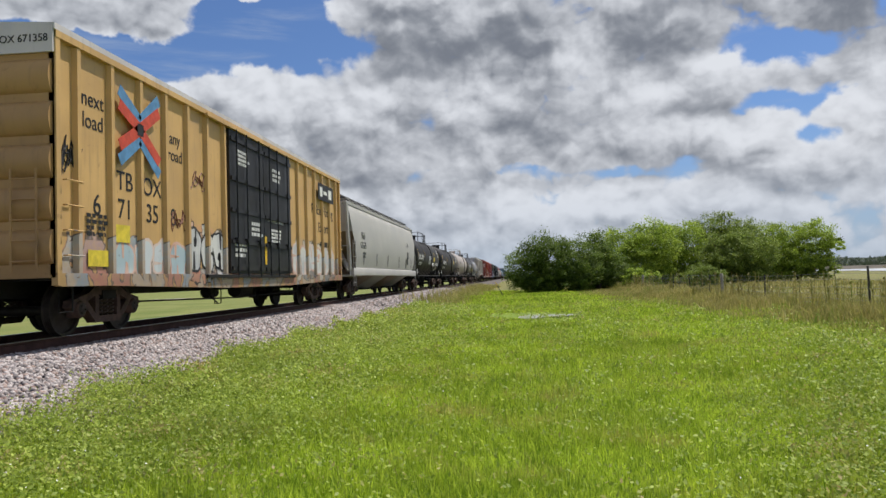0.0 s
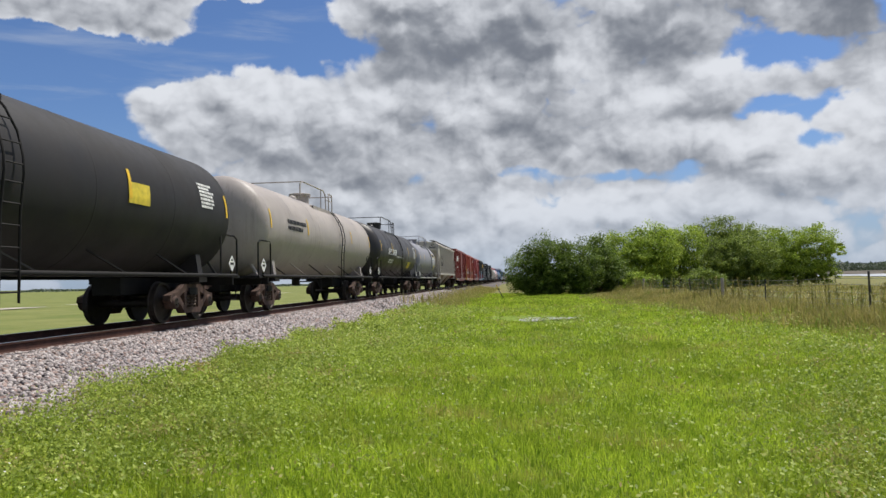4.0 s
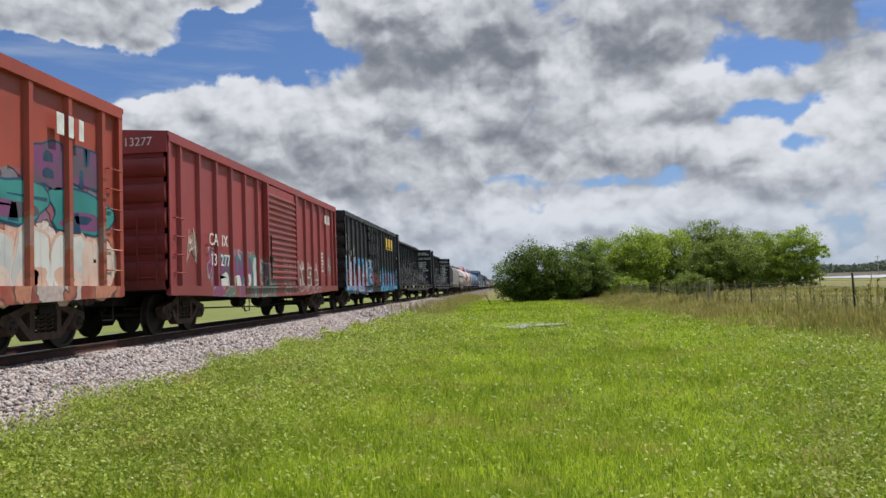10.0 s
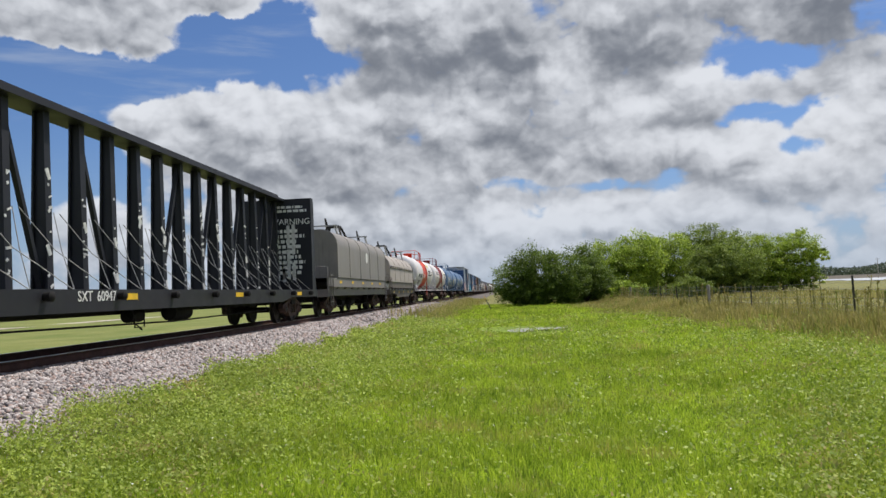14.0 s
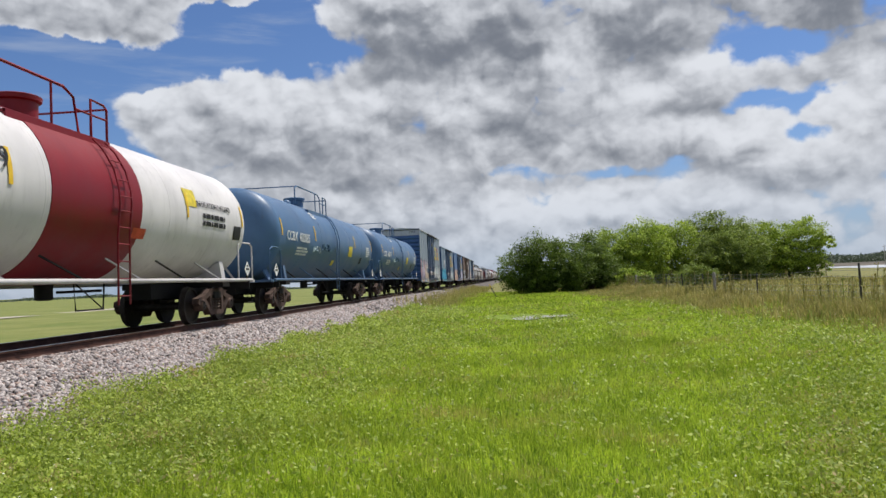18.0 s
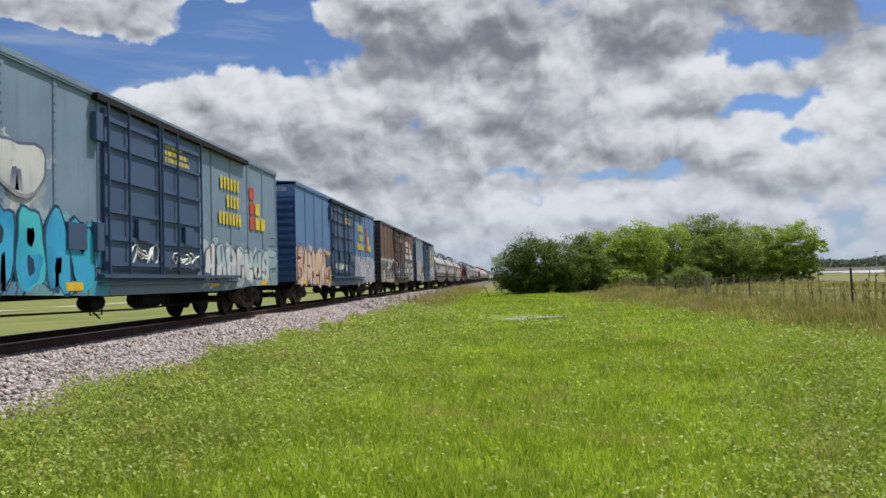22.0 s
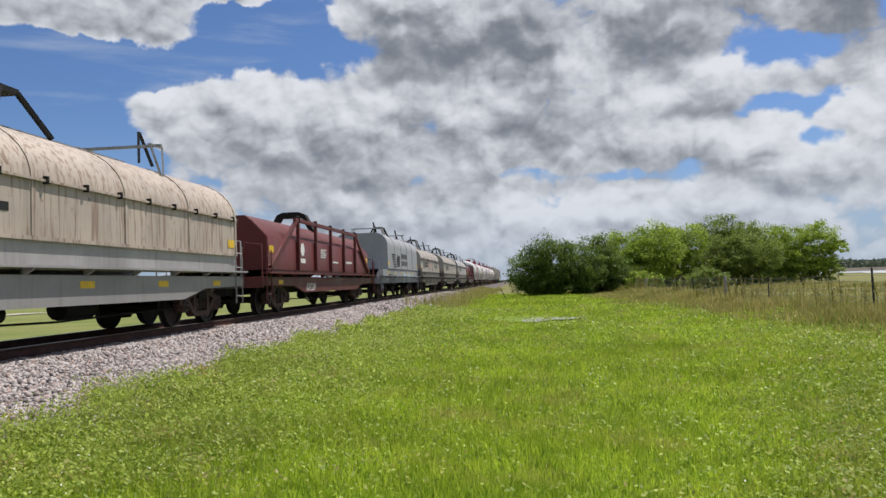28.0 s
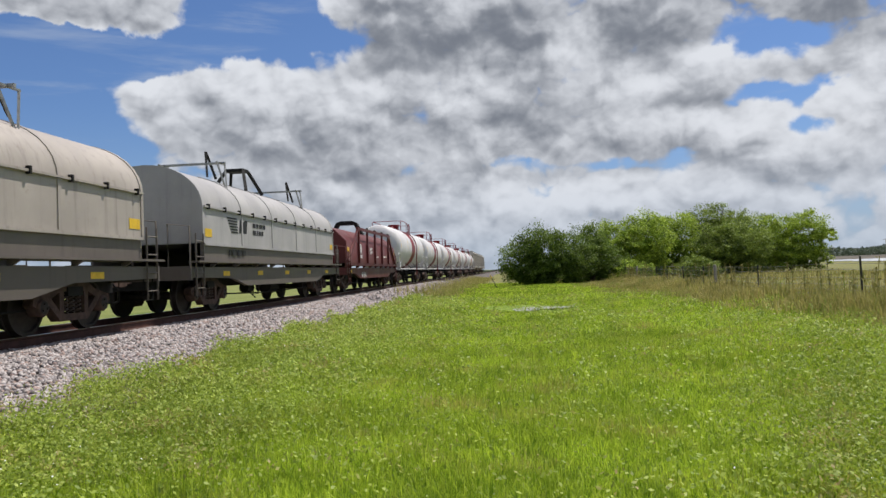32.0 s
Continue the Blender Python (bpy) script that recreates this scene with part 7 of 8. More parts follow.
# 13, 14 lumber flat cars
for y0, y1, num in ((226.25, 251.1, "60894"), (251.1, 275.9, "60947")):
    root, half, b = centerbeam("black centre-beam lumber flat car, empty, with torn white wrapping", y0, y1, 22.8, 18.3, 4.64, mat_beam, mat_wrap)
    lettering(root, "WARNING", b - 0.43 - 0.005, 3.75, 0.32, mat_white, x=0.55, end=1)
    marks(root, b - 0.425, 2.6, 1.1, 1.8, 9, mat_white, 0.55, end=1, seed=int(num))
    marks(root, b - 0.425, 4.25, 1.5, 0.3, 2, mat_white, 0.5, end=1, seed=int(num) + 1)
    lettering(root, num, -b - 0.005, 3.7, 0.26, mat_white, x=0.8, end=1)
    marks(root, -b - 0.002, 2.7, 1.0, 1.0, 6, mat_white, 0.75, end=1, seed=int(num) + 2)
    lettering(root, "SXT  " + num, 1.0 - b * 0.45, 0.99, 0.26, mat_white, 1.424)
    r = random.Random(int(num))
    sh = Shape()
    for i in range(6):
        z = r.uniform(1.3, 3.2)
        sh.box(0.2 + 0.2 * (i % 3), 0.32 + 0.2 * (i % 3), b - 0.44, b - 0.425, z, z + r.uniform(0.4, 1.2))
    part("torn_wrap", sh, mat_wrap, root, "torn white wrapping tape")

# 15, 16 coil cars
root, half, b, hd = coil_car("olive-grey covered coil car with rounded hood", 275.9, 292.1, 12.7, 11.2, 3.75, mat_coil_olive, mat_coil_olive, mat_coil_olive, "box", off=0.6)
part("emblem", Shape().lathe([(1.503, 0.28), (1.508, 0.28)], "x", 20, (0, 0.4, 2.75)), mat_white, hd, "round pale emblem")
root, half, b, hd = coil_car("dusty beige covered coil car", 292.1, 305.9, 11.4, 8.6, 3.6, mat_coil_tan, mat_coil_frame, mat_coil_tan)

# 17, 18 white tank cars with a red band
R, ZC = 1.50, 2.55
root, half, L, tank = tank_car("white tank car with an orange-red band round its middle", 305.9, 321.85, 13.9, R, ZC, mat_tank_white, mat_tank_white, 10.8, (-1.9, 1.2, mat_band_orange), mat_band_orange, -1.4)
tank_text(tank, R, ZC, "UTLX 970034", -4.1, 2.3, 0.46, mat_ink)
tank_mark(tank, R, ZC, -4.2, 1.8, 1.6, 0.3, mat_ink, "stencil_print", 2)
tank_mark(tank, R, ZC, 2.8, 3.3, 1.1, 0.28, mat_label)
tank_text(tank, R, ZC, "HYDROGEN FLUORIDE\nANHYDROUS\nINHALATION HAZARD", 3.0, 2.65, 0.19, mat_ink)
tank_mark(tank, R, ZC, 5.2, 2.7, 0.7, 0.45, mat_ink, "stencil_print", 6)
tank_mark(tank, R, ZC, -1.0, 2.35, 0.42, 0.35, mat_white), tank_mark(tank, R, ZC, 1.3, 2.35, 0.42, 0.35, mat_white)
root, half, L, tank = tank_car("white tank car with a deep red band round its middle", 321.85, 338.1, 14.2, R, ZC, mat_tank_white, mat_tank_white, 11.0, (-2.0, 0.9, mat_band_red), mat_band_red, -1.4)
tank_text(tank, R, ZC, "QFPX 25219", -4.2, 2.85, 0.46, mat_ink)
tank_mark(tank, R, ZC, -4.2, 2.35, 1.6, 0.25, mat_ink, "stencil_print", 2)
tank_text(tank, R, ZC, "INHALATION HAZARD", 4.5, 2.85, 0.2, mat_ink), tank_mark(tank, R, ZC, 4.5, 2.5, 1.4, 0.35, mat_ink, "stencil_print", 2)
tank_mark(tank, R, ZC, 3.2, 2.95, 0.6, 0.4, mat_label), tank_mark(tank, R, ZC, 6.0, 2.3, 0.5, 0.35, mat_ink), tank_mark(tank, R, ZC, 0.9, 2.0, 0.5, 0.2, mat_redmark)

# 19, 20 blue tank cars
R, ZC = 1.50, 2.55
for y0, y1, sh_l, num in ((338.1, 356.75, 16.6, "400085"), (356.75, 375.0, 16.4, "400117")):
    root, half, L, tank = tank_car("steel-blue tank car with orange stripes and stencils", y0, y1, sh_l, R, ZC, mat_tank_blue, mat_tank_blue, 13.2, dome_y=-1.7)
    tank_text(tank, R, ZC, "CCBX  " + num, -5.7, 2.5, 0.44, mat_white)
    tank_mark(tank, R, ZC, -5.0, 2.05, 1.6, 0.3, mat_white, "stencil_print", 3)
    tank_mark(tank, R, ZC, 2.6, 2.3, 0.75, 0.45, mat_label), tag_line(tank, -1.9, 2.3, 1.1, 0.3, can_navy, on_tank(R, ZC, 2.3) + 0.012, int(num)), tag_line(tank, -3.2, 2.2, 1.0, 0.35, can_ice, on_tank(R, ZC, 2.2) + 0.002, int(num) + 1, 0.008)
    tank_mark(tank, R, ZC, 6.6, 2.4, 0.8, 0.5, mat_white, "stencil_print", 5), tank_mark(tank, R, ZC, 5.1, 1.95, 0.4, 0.28, mat_ink)
    tank_mark(tank, R, ZC, -2.6, 3.5, 0.6, 0.25, mat_white, "stencil_print", 3), tank_mark(tank, R, ZC, -0.2, 1.75, 0.4, 0.2, mat_label)

# 21 to 25 plug-door boxcars
for y0, y1, H, paint_m, end_m, roof_m, door_m, words, label in (
        (375.0, 393.4, 5.14, mat_g1, mat_g_end, mat_g_roof, mat_g_door, "24350", "tall faded sage-green boxcar with blue ends and heavy graffiti"),
        (393.4, 411.0, 4.46, mat_g2, mat_g_end, mat_g2, mat_g_door, "20625", "faded teal boxcar with blue doors and turquoise graffiti"),
        (411.0, 428.9, 4.46, mat_g3, mat_g_end, mat_g3, mat_g_door, "24050", "faded blue boxcar with peach-coloured graffiti"),
        (428.9, 446.6, 4.46, mat_g4, mat_g_end_dark, mat_g_end_dark, mat_g_door_brown, "20097", "rusty brown boxcar with white graffiti letters"),
        (446.6, 464.2, 4.46, mat_g5, mat_g_end, mat_g5, mat_g_door, "20755", "faded pale teal boxcar with grey graffiti")):
    root, half, b = smooth_boxcar(label, y0, y1, 16.3 if H > 5 else 15.5, 12.45, H, (paint_m, end_m, roof_m, door_m), -0.4)
    ink = mat_white if door_m is mat_g_door_brown else mat_label
    zt = 3.9 if H > 5 else 3.5
    for i, (letters, dy) in enumerate(((6, 0.0), (4, 0.2), (7, 0.0))):
        for j in range(letters):
            patch(root, "painted_letter", 3.75 + dy + (j - letters / 2 + 0.5) * 0.235, zt - i * 0.46, 0.15, 0.32, ink, 1.53)
    for yy, zz, m in ((5.45, 0.0, mat_redmark), (5.45, 0.42, mat_redmark), (5.45, 0.84, mat_redmark), (5.92, 0.42, mat_label), (5.92, 0.84, mat_label), (6.4, 0.84, mat_label)):
        patch(root, "emblem_block", yy, zt - 0.06 - zz, 0.38, 0.36, m if ink is mat_label else mat_white, 1.53)
    marks(root, 0.5, zt + 0.2, 1.2, 0.45, 3, ink, 1.575, seed=31)
    for q in (-6.8, -3.4, 2.6, 6.4):
        patch(root, "reflector", q, 0.88, 0.5, 0.14, mat_yellow, 1.535)
    lettering(root, words, -b - 0.034, H - 0.32, 0.2, mat_ink if H > 5 else mat_white, x=0.95, end=1)
    if words == "24350":
        sprayed(root, -8.0, -5.3, 0.85, 2.75, 4, can_teal, can_black, 1.528, 51, 0.05, can_pink)
        sprayed(root, -5.2, -2.8, 0.85, 2.35, 4, can_white, can_brown, 1.528, 50, 0.05, can_peach)
        sprayed(root, -8.0, 7.9, 0.78, 1.05, 16, can_lilac, can_coal, 1.5275, 49, 0.03, can_teal)
        sprayed(root, -2.3, 1.5, 1.2, 2.1, 5, can_slate, can_brown, 1.575, 48, 0.04, can_peach)
        sprayed(root, 2.0, 7.7, 0.95, 2.25, 7, can_ice, can_black, 1.528, 52, 0.07, can_white)
        tag_line(root, -0.6, 1.6, 1.2, 0.5, mat_white, 1.58, 53, 0.02)
    elif words == "20625":
        sprayed(root, -7.7, -2.8, 0.75, 2.15, 7, can_cyan, can_navy, 1.528, 54, 0.05, can_sky)
        sprayed(root, 2.0, 6.9, 0.85, 1.85, 7, can_ice, can_slate, 1.528, 55, 0.05, can_white)
        sprayed(root, -5.3, -4.2, 2.3, 3.1, 1, can_white, can_slate, 1.528, 56, 0.05)
        tag_line(root, -1.0, 1.5, 1.2, 0.5, mat_white, 1.58, 57, 0.02), tag_line(root, 0.8, 1.4, 1.2, 0.4, mat_white, 1.58, 58, 0.02)
    elif words == "24050":
        sprayed(root, -7.7, -2.7, 0.75, 2.05, 6, can_peach, can_brown, 1.528, 59, 0.04, can_orange)
        sprayed(root, 2.0, 7.5, 0.80, 2.05, 7, can_lilac, can_white, 1.528, 60, 0.05)
        sprayed(root, -2.0, 0.2, 1.35, 1.75, 4, can_white, can_slate, 1.575, 61, 0.02)
    elif words == "20097":
        sprayed(root, -7.6, -2.7, 0.75, 2.25, 4, can_coal, can_white, 1.528, 62, 0.10)
        sprayed(root, -2.4, 1.5, 1.05, 2.05, 5, can_slate, can_white, 1.575, 63, 0.05)
        words_sprayed(root, "SHOE", 2.1, 6.7, 1.45, 1.65, can_white, can_black, 1.530)
    else:
        sprayed(root, -7.7, -4.9, 0.9, 2.6, 5, can_white, can_slate, 1.528, 64, 0.08, can_peach)
        sprayed(root, -4.9, -2.7, 0.8, 1.8, 4, can_lilac, can_coal, 1.528, 65, 0.04, can_ice)
        sprayed(root, 2.0, 7.5, 0.8, 2.2, 6, can_ice, can_coal, 1.528, 66, 0.05, can_lilac)
        sprayed(root, -2.2, 1.4, 1.1, 1.8, 4, can_slate, can_ice, 1.575, 67, 0.05)


def paint_is_tagged(hood):
    return hood.data.materials[0] is mat_coil_tag


def stripes_emblem(parent, y, z, s, mat, x):
    """Dark striped emblem: slanting bars and a block shape, no letters."""
    sh = Shape()
    for i in range(6):
        sh.box(x, x + 0.004, y + s * (0.07 * i), y + s * (0.85 + 0.02 * i), z - s * 0.09 * i - s * 0.05, z - s * 0.09 * i)
    sh.prism([(y + s * 1.05, z - s * 0.48), (y + s * 1.2, z - s * 0.48), (y + s * 1.4, z - s * 0.2), (y + s * 1.4, z - s * 0.48), (y + s * 1.75, z - s * 0.48), (y + s * 1.85, z - s * 0.02), (y + s * 1.65, z - s * 0.02), (y + s * 1.45, z - s * 0.1), (y + s * 1.3, z - s * 0.02), (y + s * 1.15, z - s * 0.02)], x, x + 0.004, axis="x")
    return part("emblem", sh, mat, parent, "dark striped emblem")


# 26 to 34 coil cars
for y0, y1, hm, fm, style, H, label, num in (
        (464.2, 480.2, mat_coil_grey, mat_coil_frame, "round", 3.6, "grey covered coil car with a dark striped emblem", "168201"),
        (480.2, 495.8, mat_coil_grey, mat_coil_frame, "round", 3.6, "pale grey covered coil car with lifting brackets", "165220"),
        (495.8, 511.4, mat_coil_rusty, mat_coil_grey, "round", 3.6, "chalky cream coil car hood streaked with rust", "165318"),
        (511.4, 528.9, mat_coil_red, mat_coil_red, "ridge", 2.95, "tuscan-red coil car with braced sloping hood", "631239"),
        (528.9, 544.65, mat_coil_ns, mat_coil_ns_sill, "box", 3.62, "cool grey tall-hooded coil car with dark striped emblem", "163643"),
        (544.65, 560.15, mat_coil_tag, mat_coil_frame, "round", 3.6, "dusty beige coil car with red scrawled graffiti", "167002"),
        (560.15, 577.1, mat_coil_tan, mat_coil_frame, "round", 3.6, "beige-grey covered coil car with dark striped emblem", "164148"),
        (577.1, 593.0, mat_coil_grey, mat_coil_frame, "round", 3.6, "pale grey covered coil car with white hood", "165161"),
        (593.0, 608.4, mat_coil_red, mat_coil_red, "ridge", 2.95, "tuscan-red coil car with braced sloping hood", "631240")):
    hood, off = {"168201": (13.0, 0.2), "165220": (13.0, 0.0), "165318": (13.3, 0.0), "631239": (14.1, -0.4), "163643": (11.5, 0.8), "167002": (12.2, -0.4), "164148": (13.5, 0.35), "165161": (12.8, 0.0), "631240": (13.4, 0.0)}[num]
    em = mat_coil_ns if hm is not mat_coil_red else mat_coil_red
    root, half, b, hd = coil_car(label, y0, y1, hood, 10.6 if style != "ridge" else 11.2, H, hm, fm, em if style != "box" else hm, style, off=off)
    ink = mat_white if style == "ridge" else mat_ink
    if style == "ridge":
        lettering(root, num, -3.2, 0.78, 0.36, mat_white, 1.465)
        marks(hd, 3.2, 1.75, 1.4, 0.14, 1, mat_white, 1.43, seed=41), marks(hd, -0.9, 2.0, 0.9, 0.34, 5, mat_white, 1.43, seed=42)
        part("emblem", Shape().lathe([(1.425, 0.22), (1.43, 0.22)], "x", 18, (0, -3.6, 2.05)).box(1.425, 1.43, -3.9, -3.3, 1.6, 1.75), mat_white, hd, "round white emblem")
        marks(hd, 0.9, 1.72, 1.1, 0.11, 1, mat_white, 1.43, seed=44)
        patch(root, "reflector", -b + 0.6, 0.97, 0.4, 0.12, mat_yellow, 1.463, "yellow reflector strip")
    elif style == "box":
        stripes_emblem(hd, -4.4, 2.5, 1.5, mat_ink, 1.505)
        for r_, n_ in ((2.45, 7), (2.02, 8)):
            for j in range(n_):
                part("painted_letter", Shape().prism([(-1.2 + j * 0.33, r_ - 0.15), (-0.97 + j * 0.33, r_ - 0.15), (-0.91 + j * 0.33, r_ + 0.15), (-1.14 + j * 0.33, r_ + 0.15)], 1.505, 1.509, axis="x"), mat_grate, hd)
        marks(root, -4.0, 1.25, 1.3, 0.3, 1, mat_ink, 1.465, seed=46)
        part("emblem", Shape().box(-0.9, 0.1, -b - 0.036, -b - 0.031, 2.75, 2.80).box(-0.8, 0.1, -b - 0.036, -b - 0.031, 2.85, 2.90).box(-0.7, 0.1, -b - 0.036, -b - 0.031, 2.95, 3.0).box(0.2, 0.8, -b - 0.036, -b - 0.031, 2.75, 3.0), mat_ink, hd)
    else:
        stripes_emblem(hd, -4.9, 2.42, 0.95 if num != "165161" else 0.8, mat_ink, 1.425)
        marks(root, -4.2, 1.5, 1.2, 0.22, 1, mat_ink, 1.425, seed=int(num))
        marks(hd, -2.4, 2.2, 1.2, 0.4, 2, mat_ink, 1.425, seed=int(num) + 1)
        part("emblem", Shape().box(-0.5, 0.2, -b - 0.036, -b - 0.031, 2.55, 2.60).box(-0.4, 0.2, -b - 0.036, -b - 0.031, 2.65, 2.70).box(0.3, 0.8, -b - 0.036, -b - 0.031, 2.55, 2.8), mat_ink, hd)
    if paint_is_tagged(hd):
        sprayed(hd, 2.3, 4.9, 1.9, 2.55, 6, can_coal, can_white, 1.424, 81, 0.045)
    for q in (-b + 0.3, b - 0.3):
        patch(hd, "reflector", q, 1.95, 0.4, 0.2, mat_yellow, 1.425 if style != "box" else 1.505)

# 35 on: white tank cars with red tops, then hoppers and boxcars far back
R, ZC = 1.48, 2.55
y = 608.4
for i in range(6):
    tank_car("white tank car with a red dome and railing", y, y + 15.8, 13.8, R, ZC, mat_tank_white, mat_tank_white, 10.6, (-0.8, 0.8, mat_band_red), mat_band_red, -0.4)
    y += 15.8
for i in range(3):
    hopper_ribbed("weathered grey covered hopper", y, y + 18.6, 16.6, 12.6, 4.38, mat_up, mat_up_dark)
    y += 18.6


bird = thing("bird", "small dark swallow in gliding flight", "bird", pose(*SWALLOW[0][1:]))
mat_bird = plain("dark_feathers", (0.025, 0.024, 0.028), 0.7, 0.0, 0.3, 30.0)
part("body", Shape().lathe([(-0.09, 0.004), (-0.05, 0.014), (0.0, 0.020), (0.05, 0.014), (0.075, 0.005)], "y", 8), mat_bird, bird)
part("tail", Shape().prism([(-0.02, -0.075), (0.02, -0.075), (0.035, -0.15), (0.0, -0.11), (-0.035, -0.15)], -0.002, 0.002).mesh("tail", mat_bird), None, bird, at=pose(0, 0, 0, -90, 0, 0))
for side in (-1, 1):
    part("wing", Shape().quad((side * 0.012, 0.04, 0.008), (side * 0.09, 0.055, 0.03), (side * 0.19, -0.03, 0.035), (side * 0.09, -0.01, 0.024), (side * 0.012, -0.03, 0.008)), mat_bird, bird)


def motions():
    """The whole train rolls past at one speed; wheels turn while near enough to be told."""
    for root, yc in CARS:
        walk(root, [(t, pose(TRACK_X, yc - run(t), RAIL_Z)) for t in (0.0, 8.0, 16.0, 24.0, 32.0)])
    walk(bird, [(t, pose(x, y, z, 0, 0, -75)) for t, x, y, z in SWALLOW])
    for ws, off, yw in SPIN:
        spin = [(0.0, 0)]
        for f in range(1, 32 * FPS):
            at = yw - run(f / FPS)
            if 6.0 < at < 34.0:
                spin.append((f / FPS, run(f / FPS)))
        spin.append((32.0, spin[-1][1]))
        if len(spin) > 2:
            base = spin[1][1]
            walk(ws, [(t, pose(0, off, 0.457, math.degrees((s - base) / 0.457) if s else 0, 0, 0)) for t, s in spin])


# ---- plants ----
mat_grass = leafy("grass_blades", (0.13, 0.25, 0.010), (0.84, 0.96, 0.105), (0.52, 0.43, 0.14))
mat_weed = leafy("weed_leaves", (0.20, 0.29, 0.036), (0.56, 0.65, 0.12), (0.42, 0.33, 0.13), 0.5)
mat_straw = leafy("tall_dry_grass", (0.25, 0.25, 0.055), (0.70, 0.58, 0.24), (0.24, 0.34, 0.05), 0.3)
mat_flower = plain("white_petals", (0.78, 0.78, 0.72), 0.6, 0.0, 0.1)
mat_bark = plain("grey_bark", (0.13, 0.105, 0.08), 0.9, 0.0, 0.4, 8.0, 0.6)


def in_puddle(x, y):
    return ((x - 0.6) / 2.0) ** 2 + ((y - 30.2) / 2.2) ** 2 < 1


def blades(n, x, y, tall, wide, lean=0.35):
    """Tapered bent blades rooted at x, y."""
    a = rng.random(n) * 6.283
    h = tall * rng.uniform(0.55, 1.3, n)
    l = np.abs(rng.normal(0.25, lean, n)) * h
    dx, dy = np.cos(a), np.sin(a)
    tw = rng.random(n) * 6.283
    wx, wy = np.cos(tw) * wide * 0.5, np.sin(tw) * wide * 0.5
    z = ground_z(x, y) - 0.01
    z = np.where(x < -4.0, np.maximum(z, ballast_z(x, y) - 0.02), z)
    v = np.empty((n, 5, 3))
    for i, (s, up_, k) in enumerate(((-1, 0, 0), (1, 0, 0), (-0.75, 0.55, 0.3), (0.75, 0.55, 0.3), (0, 1.0, 1.0))):
        v[:, i, 0] = x + s * wx + dx * l * k
        v[:, i, 1] = y + s * wy + dy * l * k
        v[:, i, 2] = z + h * up_ * (1 - 0.15 * k)
    return v


BLADE_F = [(0, 1, 3), (0, 3, 2), (2, 3, 4)]
bunch = []
for n, y0, y1, tall, wide in ((150000, 4.2, 9, 0.13, 0.0072), (26000, 4.2, 15, 0.23, 0.009), (140000, 9, 17, 0.14, 0.012), (95000, 17, 34, 0.15, 0.021), (62000, 34, 75, 0.20, 0.050)):
    y = y0 + (y1 - y0) * rng.random(n) ** 0.9
    half_l, half_r = np.minimum(0.78 * y + 1.0, 5.6), np.minimum(0.60 * y + 1.0, 10.0)
    x = -half_l + (half_l + half_r) * rng.random(n)
    clump = np.sin(x * 2.1 + np.sin(y * 1.3)) * np.sin(y * 1.9 + 0.7 * x) * 0.5 + np.sin(x * 0.6 - y * 0.4) * 0.4
    keep = (~in_puddle(x, y)) & ((x > -4.95 + 0.30 * np.sin(y * 0.9) + 0.22 * np.sin(y * 2.3) - 0.28 * np.maximum(0, np.sin(y * 1.45 + 0.6)) ** 3 + rng.normal(0, 0.12, n)) | (rng.random(n) < 0.02))
    x, y, clump = x[keep], y[keep], clump[keep]
    low = 1 - 0.8 * np.exp(-((x - 0.95) / 2.4) ** 2 - ((y - 27.5) / 2.6) ** 2)
    bunch.append(blades(len(x), x, y, tall * (1 + 0.35 * clump) * low, wide))
tagged(new("meadow_grass", soup("meadow_grass", np.concatenate(bunch), BLADE_F, mat_grass)), "short bright green meadow grass with paler tips", "grass", "", "stuff")


def leaves(n, x, y, z, size, flat=0.5):
    """Small pointed leaves at points, turned at random."""
    a = rng.random(n) * 6.283
    t = rng.normal(0, flat, n)
    ux, uy, uz = np.cos(a) * np.cos(t), np.sin(a) * np.cos(t), np.sin(t)
    r = rng.normal(0, flat, n)
    vx, vy, vz = -np.sin(a) * np.cos(r), np.cos(a) * np.cos(r), np.sin(r)
    v = np.empty((n, 4, 3))
    for i, (p, q) in enumerate(((-0.5, 0), (0.05, 0.32), (0.6, 0), (0.05, -0.32))):
        v[:, i, 0] = x + size * (p * ux + q * vx)
        v[:, i, 1] = y + size * (p * uy + q * vy)
        v[:, i, 2] = z + size * (p * uz + q * vz)
    return v


